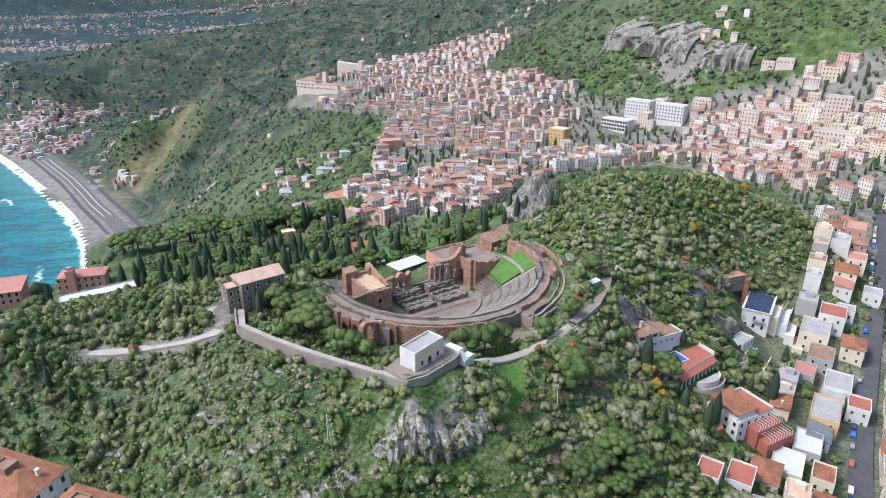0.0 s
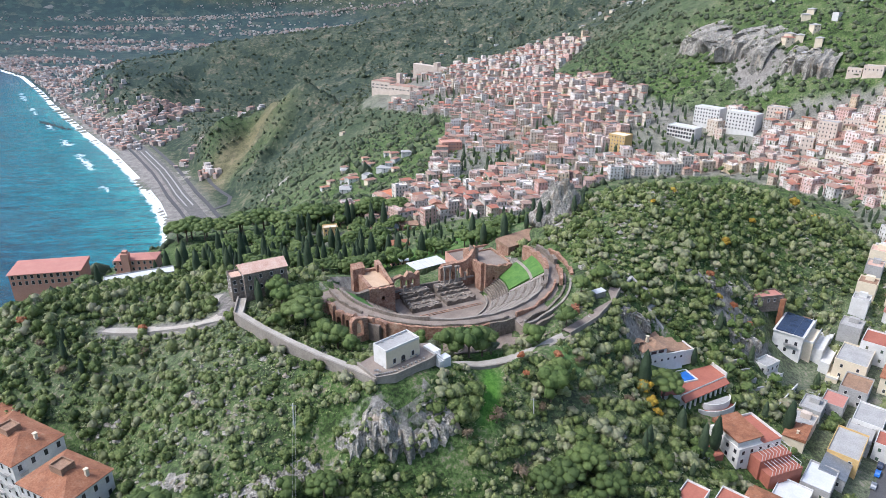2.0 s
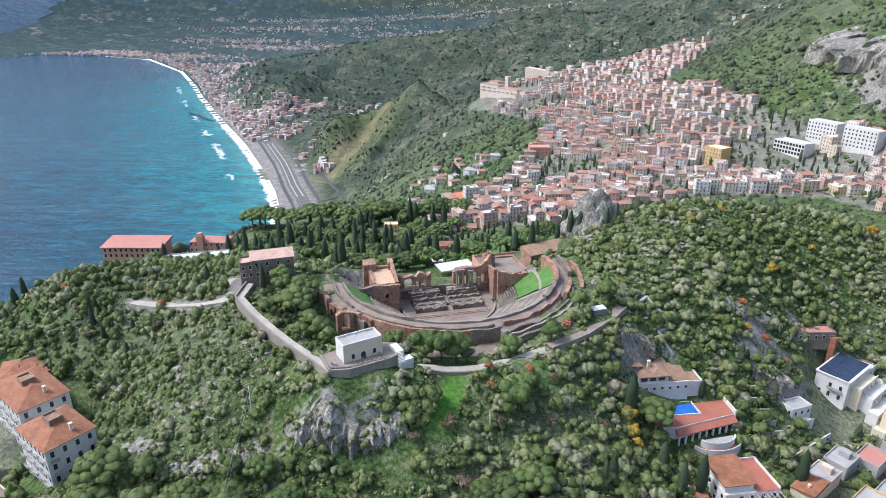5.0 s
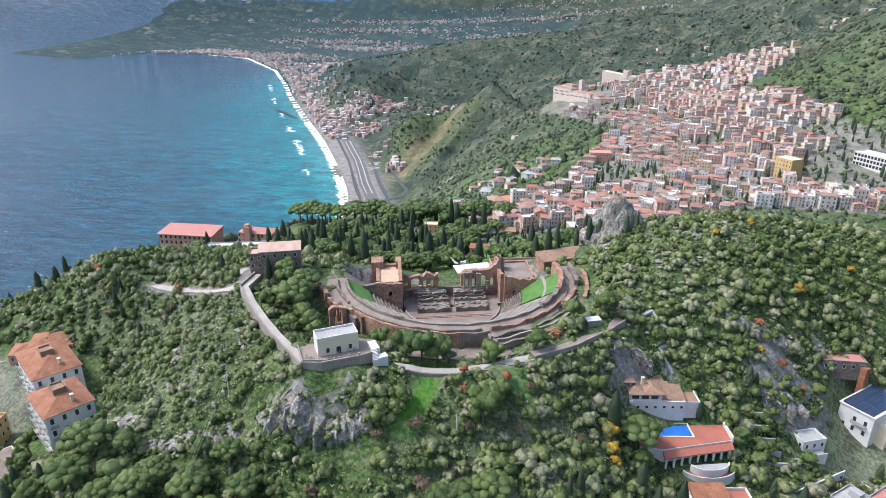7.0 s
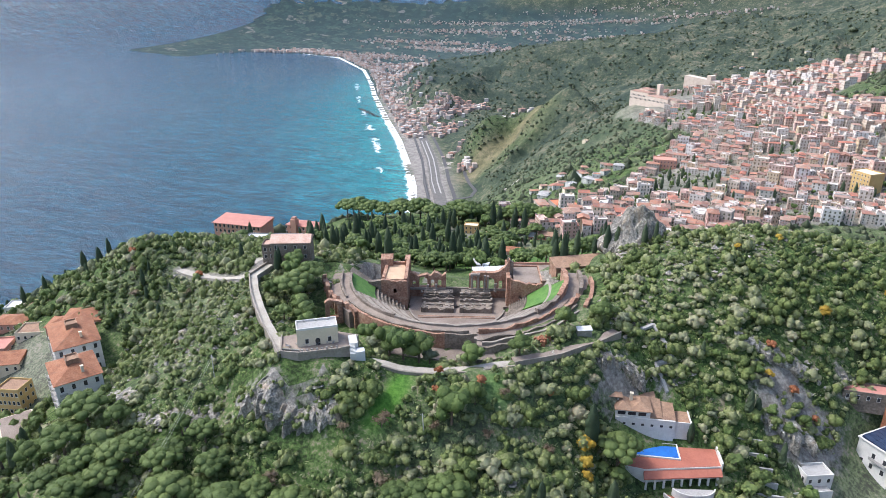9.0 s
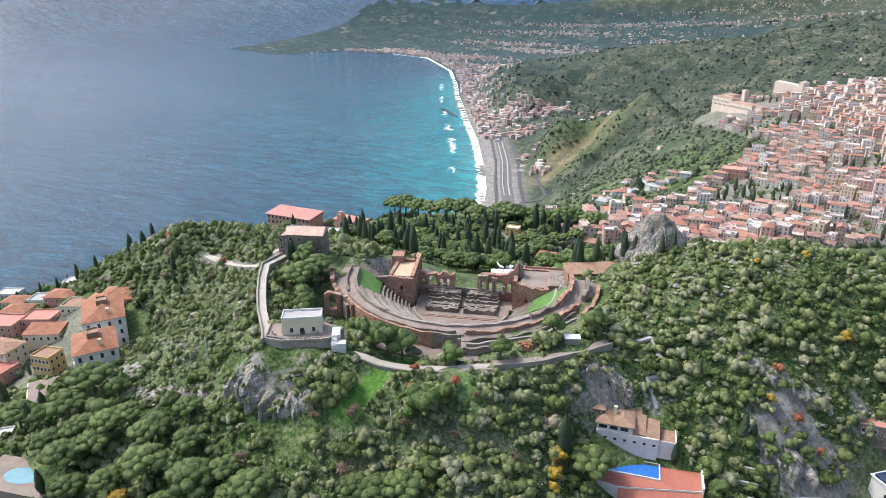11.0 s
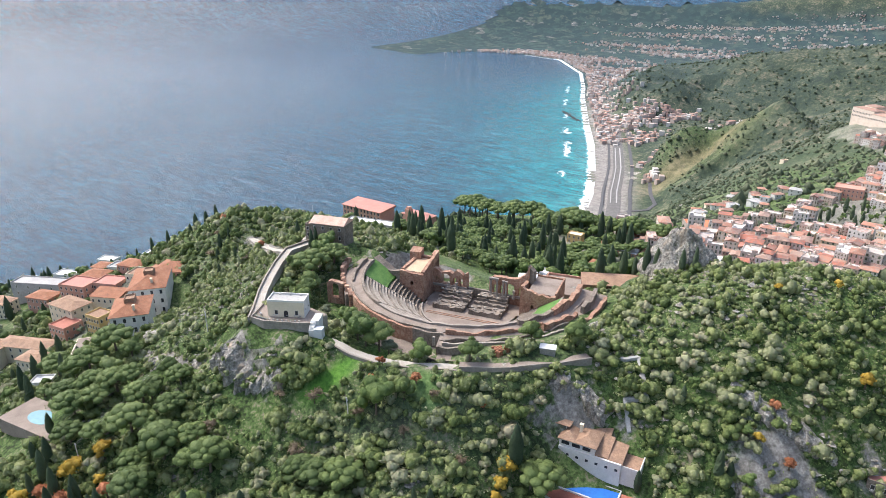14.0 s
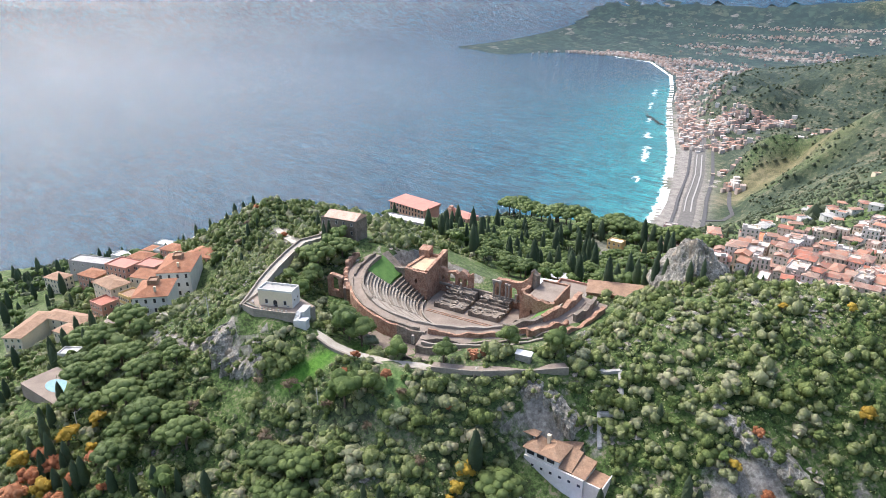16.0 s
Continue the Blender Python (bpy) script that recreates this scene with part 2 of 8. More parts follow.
TOWN_ROOFS = [(0.17, 0.095, 0.075), (0.28, 0.13, 0.085), (0.25, 0.18, 0.145), (0.35, 0.15, 0.09), (0.3, 0.22, 0.175), (0.2, 0.115, 0.09), (0.38, 0.13, 0.08), (0.26, 0.15, 0.115)]
TOWN_FLATS = [(0.3, 0.18, 0.135), (0.42, 0.38, 0.34), (0.55, 0.53, 0.5), (0.36, 0.23, 0.18), (0.6, 0.58, 0.55), (0.28, 0.15, 0.11), (0.36, 0.33, 0.3), (0.44, 0.35, 0.29)]
M_TOWNWALL = surface("town_render", TOWN_WALLS, 0.88, 0.2, 1.5, 0.02, pick=0.88, stain=(0.4, 0.36, 0.32))
M_TOWNROOF = surface("town_roof_tile", TOWN_ROOFS, 0.9, 0.3, 2.5, 0.05, pick=0.7)
M_TOWNFLAT = surface("flat_roof_finish", TOWN_FLATS, 0.9, 0.3, 2.5, 0.03, pick=0.8)
M_TOWNWALL_MANY = surface("upper_town_render", TOWN_WALLS, 0.88, 0.2, 1.5, 0, pick=0.88, many=True)
M_TOWNROOF_MANY = surface("upper_town_tile", TOWN_ROOFS, 0.9, 0.3, 2.5, 0, pick=0.7, many=True)
M_TOWNFLAT_MANY = surface("upper_town_flat_roof", TOWN_FLATS, 0.9, 0.3, 2.5, 0, pick=0.8, many=True)
M_TILE = surface("orange_roof_tile", [(0.13, 0.055, 0.033), (0.225, 0.088, 0.043), (0.28, 0.12, 0.062), (0.32, 0.19, 0.125)], 0.88, 0.35, 2.0, 0.08, island=0.15, stain=(0.12, 0.075, 0.055))
M_OLDTILE = surface("weathered_roof_tile", [(0.16, 0.095, 0.065), (0.27, 0.165, 0.105), (0.36, 0.24, 0.165)], 0.9, 0.4, 2.2, 0.08, island=0.3, stain=(0.12, 0.09, 0.07))
M_REDROOF = surface("dusky_red_roof", [(0.36, 0.15, 0.12), (0.44, 0.21, 0.165)], 0.88, 0.2, 2.0, 0.04)
M_PINK = surface("salmon_render", [(0.4, 0.2, 0.145), (0.5, 0.28, 0.21)], 0.88, 0.2, 1.5, 0.02)
M_GREY = surface("grey_concrete", [(0.26, 0.25, 0.24), (0.4, 0.39, 0.37)], 0.9, 0.25, 2.0, 0.02, stain=(0.18, 0.17, 0.16))
M_ASPHALT = surface("worn_asphalt", [(0.05, 0.05, 0.053), (0.09, 0.088, 0.09)], 0.9, 0.2, 3.0, 0.01)
M_METAL = surface("painted_metal", [(0.2, 0.21, 0.22), (0.34, 0.35, 0.36)], 0.45, 0.5, 3.0, 0, metal=0.6)
M_CRAG = rock_material()
M_SHEET = surface("white_sheet", [(0.47, 0.475, 0.48), (0.58, 0.58, 0.58)], 0.5, 0.3, 2.0, 0)
M_BLUE = surface("blue_pool_cover", [(0.02, 0.1, 0.36), (0.03, 0.16, 0.5)], 0.35, 0.2, 1.0, 0.02)
M_REDFLOOR = surface("red_terrace_floor", [(0.27, 0.085, 0.055), (0.37, 0.13, 0.085)], 0.75, 0.2, 1.5, 0.01)
M_SOLAR = surface("solar_cell", [(0.02, 0.03, 0.06), (0.035, 0.05, 0.09)], 0.2, 0.5, 3.0, 0)
M_TRUNK = surface("bark", [(0.07, 0.05, 0.035), (0.16, 0.12, 0.09)], 0.95, 0.8, 6.0, 0.03)
M_SCRUB = foliage("scrub_leaves", [(0.052, 0.078, 0.03), (0.098, 0.138, 0.044), (0.152, 0.202, 0.06), (0.215, 0.255, 0.092), (0.275, 0.3, 0.138), (0.32, 0.34, 0.19), (0.36, 0.35, 0.23), (0.37, 0.3, 0.2)], True)
M_FARLEAF = foliage("far_leaves", [(0.075, 0.1, 0.062), (0.105, 0.132, 0.076), (0.135, 0.158, 0.092), (0.18, 0.178, 0.112)], True)
M_LEAF = foliage("broad_leaves", [(0.055, 0.092, 0.03), (0.1, 0.155, 0.042), (0.155, 0.215, 0.064), (0.22, 0.265, 0.11)])
M_OLIVE = foliage("grey_olive_leaves", [(0.11, 0.13, 0.075), (0.18, 0.205, 0.125), (0.27, 0.29, 0.19)])
M_PINE = foliage("pine_needles", [(0.07, 0.105, 0.034), (0.115, 0.165, 0.048), (0.175, 0.225, 0.075)])
M_CYPRESS = foliage("cypress_leaves", [(0.032, 0.055, 0.03), (0.06, 0.092, 0.05), (0.105, 0.14, 0.075)])
M_YELLOW = foliage("yellow_leaves", [(0.3, 0.2, 0.03), (0.45, 0.3, 0.04), (0.5, 0.36, 0.06)])
M_ORANGE = foliage("orange_leaves", [(0.3, 0.1, 0.045), (0.42, 0.17, 0.08), (0.46, 0.24, 0.13)])
M_BROWN = foliage("dry_brown_twigs", [(0.14, 0.1, 0.065), (0.22, 0.165, 0.11), (0.28, 0.22, 0.15)])

# ---- the lie of the land ----
HUB, EYE_Z, NEAR, REACH = np.array([100.0, 60.0]), 336.0, 3500.0, 1400.0


def stretch(d):
    """True distance of what stands d metres from the hub: the land is true to NEAR and drawn together beyond, up to the horizon."""
    u = np.clip((d - NEAR) / REACH, 0, 0.985)
    return np.where(d > NEAR, NEAR + (d - NEAR) / (1 - u), d)


def lattice(ix, iy, seed):
    h = np.sin(ix * 127.1 + iy * 311.7 + seed * 74.7) * 43758.5453
    return h - np.floor(h)


def rough(x, y, size, octaves=4, seed=0):
    """Smooth noise, about -1 to 1, with humps of the given size."""
    out, amp, tot = 0.0, 1.0, 0.0
    for o in range(octaves):
        X, Y = x / size + 17.3 * o, y / size - 9.1 * o
        i, j = np.floor(X), np.floor(Y)
        f, g = X - i, Y - j
        f, g = f * f * (3 - 2 * f), g * g * (3 - 2 * g)
        a = lattice(i, j, seed + o) * (1 - f) + lattice(i + 1, j, seed + o) * f
        b = lattice(i, j + 1, seed + o) * (1 - f) + lattice(i + 1, j + 1, seed + o) * f
        out = out + amp * (2 * (a * (1 - g) + b * g) - 1)
        tot, amp, size = tot + amp, amp * 0.5, size * 0.5
    return out / tot


def smooth(v, lo, hi):
    t = np.clip((v - lo) / (hi - lo), 0, 1)
    return t * t * (3 - 2 * t)


# heights of the land in metres above the sea, by area
THEATRE_HILL = [(-10, 158, 231), (6, 172, 229), (38, 190, 227), (22, 164, 219), (3, 147, 215), (-9, 150.5, 230.5), (3, 159, 230.5), (-20, 156, 231), (14, 169, 227), (31, 180, 226), (46, 194, 226), (-34, 164, 230), (-46, 126, 211), (37, 154, 203), (68, 226, 226), (61, 202, 218),
                (57, 182, 212), (44, 169, 211), (-22, 143, 215), (-28, 129, 211), (-68, 105, 199), (-36, 82, 191), (-12, 107, 198), (62, 164, 207), (19, 118, 197),
                (-162, 173, 213), (-154, 195, 225), (-118, 190, 218), (-60, 180, 228), (-78, 199, 227), (-42, 173, 229), (-34, 191, 222), (-16, 182, 222), (1, 179, 223), (20, 186, 221.5), (30, 189, 221.5), (38, 197, 222.5), (-49, 203, 226), (-81, 225, 227), (-47, 218, 230)]
RIGHT_HILL = [(83, 242, 219), (106, 262, 220), (119, 251, 205), (73, 276, 238), (122, 291, 223), (49, 307, 236), (50, 197, 225), (59, 209, 225.5), (67.5, 223, 226), (46, 273, 228.5), (38, 284, 226), (53, 262, 228), (97, 326, 245), (150, 337, 239), (173, 345, 226),
                (195, 345, 218), (186, 293, 199), (150, 281, 187), (166, 291, 191), (158, 267, 184), (141, 262, 187), (172, 276, 185), (133, 282, 207), (130, 243, 190.5), (179, 257, 184), (150, 252, 181), (112, 196, 186), (84, 224, 203), (100, 207, 194), (109, 222, 197), (92, 203, 192), (75, 213, 206), (200, 200, 174), (150, 179, 177),
                (110, 129, 179), (60, 88, 181), (241, 302, 190), (252, 405, 196), (119, 404, 213), (58, 383, 204)]
SEA_SIDE = [(-104, 152, 199), (-78, 134, 206), (-82, 116, 197), (-102, 116, 191), (-124, 126, 190), (-125, 122, 186), (-153, 107, 178), (-217, 107, 176), (-324, 158, 135), (-340, 55, 135), (-173, 282, 189), (-245, 322, 166),
                (-225, 346, 164), (-207, 240, 192), (-198, 332, 169), (-103, 401, 175), (-20, 283, 205), (-63, 291, 198), (-75, 367, 175), (-159, 437, 170), (-205, 398, 170), (-242, 437, 150), (-120, 455, 168),
                (-319, 555, 60), (-417, 663, 21), (-61, 17, 169), (60, -2, 159)]
TOWN = [(-66, 510, 174), (-139, 678, 144), (-58, 697, 170), (-108, 738, 162), (116, 626, 184), (58, 488, 185), (197, 676, 202), (271, 571, 197), (303, 606, 211),
                (247, 720, 237), (87, 791, 225), (190, 850, 247), (219, 801, 273), (259, 735, 285), (204, 891, 300), (-188, 1060, 168), (-222, 1078, 164), (-165, 1040, 168), (-245, 1098, 156), (-50, 940, 180), (-119, 1214, 185),
                (97, 1049, 242), (385, 490, 248), (430, 789, 372), (360, 1051, 415), (722, 626, 496), (-218, 832, 126), (-301, 747, 69)]
COAST = [(-456, 1264, 143), (-362, 1151, 119), (-545, 1140, 40), (-621, 1455, 57), (-754, 1545, 29), (-925, 1543, 23), (-817, 1294, 4), (-694, 1139, 4), (-586, 1011, 4),
                (-498, 903, 6), (-435, 945, 23), (-469, 1065, 33), (-1082, 1534, 8), (-331, 1430, 65), (-708, 1751, 12), (-955, 1945, 150), (-1189, 1924, 95), (-1083, 1748, 34),
                (-564, 2060, 195), (-402, 2384, 240), (-7, 2051, 239), (-1447, 2055, 65), (-118, 1591, 130), (-1619, 2223, 8)]
PLAIN = [(-2155, 2645, 6), (-1620, 2864, 15), (-978, 2868, 50), (-336, 3191, 190), (412, 2766, 380), (-2797, 3067, 5), (-1944, 4248, 15), (-3764, 4766, 8), (-873, 4467, 110),
                (-19, 4789, 330), (1581, 3195, 600), (-3234, 7438, 40), (-6450, 9547, 10), (1038, 9583, 600), (-3560, 10100, 330), (-2490, 10105, 420), (-9671, 14856, 40)]
SPOTS = np.array(THEATRE_HILL + RIGHT_HILL + SEA_SIDE + TOWN + COAST + PLAIN, float)
gap = np.linalg.norm(SPOTS[:, None, :2] - SPOTS[None, :, :2], axis=2)
n_spots = len(SPOTS)
lhs = np.zeros((n_spots + 3, n_spots + 3))
lhs[:n_spots, :n_spots] = gap + np.eye(n_spots) * -0.5
lhs[:n_spots, n_spots:] = np.column_stack([np.ones(n_spots), SPOTS[:, :2] / 1000])
lhs[n_spots:, :n_spots] = lhs[:n_spots, n_spots:].T
WEIGHT = np.linalg.solve(lhs, np.append(SPOTS[:, 2], (0, 0, 0)))

# sharp crests: the castle hill, the long ridges behind it and the mountain over the town
CASTLE = [(-300, 1120, 128), (-350, 1165, 150), (-404, 1198, 167), (-450, 1212, 136), (-502, 1228, 104), (-540, 1205, 92), (-584, 1152, 114), (-604, 1128, 104), (-600, 1080, 62)]
CASTLE_RIB = [(-404, 1198, 165), (-412, 1150, 128), (-428, 1090, 92), (-436, 1030, 60), (-430, 980, 36)]
LONG_RIDGE = [(-930, 1480, 40), (-974, 1527, 66), (-1015, 1682, 88), (-1026, 1856, 114), (-1000, 2046, 137), (-878, 2166, 144), (-700, 2260, 172), (-490, 2280, 215), (-374, 2336, 249), (-148, 2323, 275), (200, 2200, 420)]
SPUR = [(-1085, 1500, 60), (-1106, 1551, 92), (-1190, 1740, 103), (-1232, 1958, 114), (-1180, 2200, 112)]
MOUNTAIN = [(120, 1010, 240), (211, 926, 268), (261, 861, 284), (322, 754, 290), (318, 700, 266)]


def crest(x, y, line, fall):
    out = np.full(x.shape, -1e3)
    for a, b in zip(line[:-1], line[1:]):
        dx, dy = b[0] - a[0], b[1] - a[1]
        k = np.clip(((x - a[0]) * dx + (y - a[1]) * dy) / (dx * dx + dy * dy), 0, 1)
        q = np.hypot(x - a[0] - k * dx, y - a[1] - k * dy)
        out = np.maximum(out, a[2] + (b[2] - a[2]) * k - fall * q)
    return out


# the coast from south of the headland round the bay to the far cape, land to its right
SHORE = np.array([(-900, -900), (-620, -300), (-520, 60), (-430, 260), (-350, 420), (-385, 620), (-488, 814), (-576, 930), (-670, 1036), (-855, 1229), (-1039, 1404), (-1171, 1533), (-1388, 1745), (-1580, 1945), (-1919, 2274), (-2419, 2629), (-2760, 2680), (-3123, 2574), (-3095, 2189), (-3337, 2189), (-3858, 2211), (-4158, 2822), (-5036, 3839), (-7497, 6130), (-8500, 7200), (-13800, 11300), (-30000, 26000)], float)


COUNTRY = np.vstack([SHORE, [(60000, 26000), (60000, -900)]])


def within(x, y, ring):
    """True where a point lies within a closed outline."""
    hit = np.zeros(np.shape(x), bool)
    for (ax, ay), (bx, by) in zip(ring, np.roll(ring, -1, axis=0)):
        if ay != by:
            hit ^= ((ay > y) != (by > y)) & (x < (bx - ax) * (y - ay) / (by - ay) + ax)
    return hit


def inland(x, y):
    """Metres from the shore, plus on land and minus at sea."""
    best = np.full(np.shape(x), 1e9)
    for a, b in zip(SHORE[:-1], SHORE[1:]):
        d = b - a
        k = np.clip(((x - a[0]) * d[0] + (y - a[1]) * d[1]) / (d @ d), 0, 1)
        best = np.minimum(best, np.hypot(x - a[0] - k * d[0], y - a[1] - k * d[1]))
    return np.where(within(x, y, COUNTRY), best, -best)


def near_line(x, y, pts, half, edge):
    best = np.full(x.shape, 1e9)
    for a, b in zip(pts[:-1], pts[1:]):
        a, d = np.array(a, float), np.array(b, float) - np.array(a, float)
        k = np.clip(((x - a[0]) * d[0] + (y - a[1]) * d[1]) / (d @ d), 0, 1)
        best = np.minimum(best, np.hypot(x - a[0] - k * d[0], y - a[1] - k * d[1]))
    return 1 - smooth(best, half, half + edge)


# the level strip behind the beach, with the railway
RAIL_STRIP = [(-452, 866), (-505, 930), (-556, 988), (-612, 1056), (-668, 1122), (-728, 1186), (-790, 1250), (-860, 1325)]

# theatre: centre, the line of the stage (A) and the way to the stage (B)
TC, TA, TB = np.array([-4.0, 241.0]), np.array([0.833, 0.553]), np.array([-0.553, 0.833])
ORCH, RIM, RIM_R = 213.5, 229.0, 44.0


def theatre_uv(x, y):
    return (x - TC[0]) * TA[0] + (y - TC[1]) * TA[1], (x - TC[0]) * TB[0] + (y - TC[1]) * TB[1]


def bowl(r):
    return ORCH + np.clip((r - 19.5) / (RIM_R - 19.5), 0, 1) * (RIM - ORCH)


def height(x, y, detail=True):
    x, y = np.atleast_1d(np.asarray(x, float)), np.atleast_1d(np.asarray(y, float))
    h = WEIGHT[n_spots] + WEIGHT[n_spots + 1] * x / 1000 + WEIGHT[n_spots + 2] * y / 1000
    for (sx, sy, _), w in zip(SPOTS, WEIGHT):
        h = h + w * np.hypot(x - sx, y - sy)
    dist = np.hypot(x - HUB[0], y - HUB[1])
    if detail:
        far = smooth(dist, 700, 1600)
        h = h + (1 - far) * rough(x, y, 30, 4, 3) * 2.2
        hilly = smooth(h, 25, 110) * far
        h = h + hilly * (rough(x, y, 420, 5, 7) * 34 - np.abs(rough(x, y, 230, 4, 9)) * 42 - np.abs(rough(x, y, 75, 3, 29)) * 22 + 14)
    wear = 1 + 0.35 * rough(x, y, 90, 3, 13)
    for line, fall in ((CASTLE, 0.85), (CASTLE_RIB, 0.75), (LONG_RIDGE, 0.42), (SPUR, 0.42), (MOUNTAIN, 1.3)):
        c = crest(x, y, line, fall * wear)
        gully = 46 * np.abs(rough(x, y, 190, 4, 51)) * (fall == 0.42)
        h = np.where(c > h, c + (rough(x, y, 60, 4, 15) * 9 - np.abs(rough(x, y, 45, 3, 19)) * 10 - gully if detail else 0), h)
    u, v = theatre_uv(x, y)
    r = np.hypot(u, v)
    inside = (r < 56) & (v < 6)
    h = np.where(inside, np.minimum(h, bowl(r) - 1.6), h)
    phi = np.degrees(np.arctan2(u, -v))
    h = np.where((r > 47.5) & (phi > -84) & (phi < 9), np.minimum(h, 222.0 + 0.5 * np.maximum(r - 57, 0) + 0.35 * np.maximum(-60 - phi, 0)), h)
    h = np.where((np.abs(u) < 40) & (v >= 6) & (v < 30), np.minimum(h, ORCH - 2.0), h)
    flat = np.maximum(near_line(x, y, RAIL_STRIP, 36, 34), near_line(x, y, [(-470, 905), (-455, 940), (-468, 975), (-505, 1010), (-540, 1050)], 8, 20))
    h = np.where(h > 4.6, 4.6 + (h - 4.6) * (1 - flat), h)
    d = inland(x, y)
    low = smooth(y, 780, 860) * (1 - smooth(y, 2600, 2900)) * (1 - smooth(d, 50, 190))
    h = np.where(h > 3, 3 + (h - 3) * (1 - low), h)
    h = np.where(d > 0, np.minimum(np.maximum(h, 1.5), 0.4 + d * 1.4), np.maximum(d * (0.1 + 0.1 * smooth(dist, 2500, 4000)), -14 - 0.06 * np.clip(dist - 2500, 0, 2500)) - 0.3)
    return h


def height_at(x, y):
    return float(height(x, y)[0])


def drawn(x, y, h):
    """Where a true place (x, y, h) stands in the scene."""
    dx, dy = x - HUB[0], y - HUB[1]
    d = np.hypot(dx, dy)
    u = (d - NEAR) / (1 + (d - NEAR) / REACH)
    k = np.where(d > NEAR, (NEAR + u) / np.maximum(d, 1), 1.0)
    return HUB[0] + dx * k, HUB[1] + dy * k, EYE_Z - (EYE_Z - h) * k


def spaced(lo, hi, first, last, step, grow):
    """Grid lines, step apart from first to last and ever wider outside."""
    mid = list(np.arange(first, last + step, step))
    down, s = [first], step
    while down[-1] > lo:
        s = min(s * grow, 90)
        down.append(down[-1] - s)
    up, s = [mid[-1]], step
    while up[-1] < hi:
        s = min(s * grow, 90)
        up.append(up[-1] + s)
    return np.array(down[:0:-1] + mid + up[1:])


def grid_mesh(name, gx, gy, z, material, keep=None, attributes=None):
    nx, ny = len(gx), len(gy)
    X, Y = np.meshgrid(gx, gy)
    co = np.column_stack([X.ravel(), Y.ravel(), z.ravel()])
    a = (np.arange(ny - 1)[:, None] * nx + np.arange(nx - 1)[None, :]).ravel()
    quads = np.column_stack([a, a + 1, a + nx + 1, a + nx])
    if keep is not None:
        quads = quads[keep.ravel()[quads].any(axis=1)]
    return mesh_from(name, co, quads, material, attributes)


def mesh_from(name, co, quads, material, attributes=None, flat=False):
    me = bpy.data.meshes.new(name)
    n, k = len(quads), quads.shape[1]
    me.vertices.add(len(co))
    me.vertices.foreach_set("co", np.asarray(co, np.float32).ravel())
    me.loops.add(n * k)
    me.loops.foreach_set("vertex_index", np.asarray(quads, np.int32).ravel())
    me.polygons.add(n)
    me.polygons.foreach_set("loop_start", np.arange(0, n * k, k, dtype=np.int32))
    me.update(calc_edges=True)
    me.validate()
    me.polygons.foreach_set("use_smooth", np.full(n, not flat))
    for key, v in (attributes or {}).items():
        at = me.attributes.new(key, "FLOAT", "POINT")
        at.data.foreach_set("value", np.asarray(v, np.float32).ravel())
    me.materials.append(material)
    return me


def soft_box(x, y, cx, cy, rx, ry, edge=0.3):
    """1 within an ellipse, falling to 0 across its edge."""
    return 1 - smooth(np.hypot((x - cx) / rx, (y - cy) / ry), 1 - edge, 1 + edge)


TOWN_EDGE = [(-90, 431), (-118, 439), (-113, 516), (-90, 527), (-63, 576), (-74, 684), (-73, 765), (-49, 798), (-100, 900), (-190, 1000), (-262, 1060), (-250, 1120), (-205, 1215), (-60, 1260), (60, 1190), (110, 1070), (75, 990), (45, 893), (124, 805), (150, 750),
             (185, 715), (254, 675), (300, 660), (345, 640), (440, 600), (460, 440), (330, 330), (262, 300), (226, 330), (238, 400), (246, 455), (224, 510), (193, 560), (110, 556), (58, 500), (34, 440), (18, 420)]
PATH_WEST = [(-122, 191), (-110, 190.5), (-99, 191.5), (-86, 191), (-78, 192), (-76, 199), (-84, 206)]


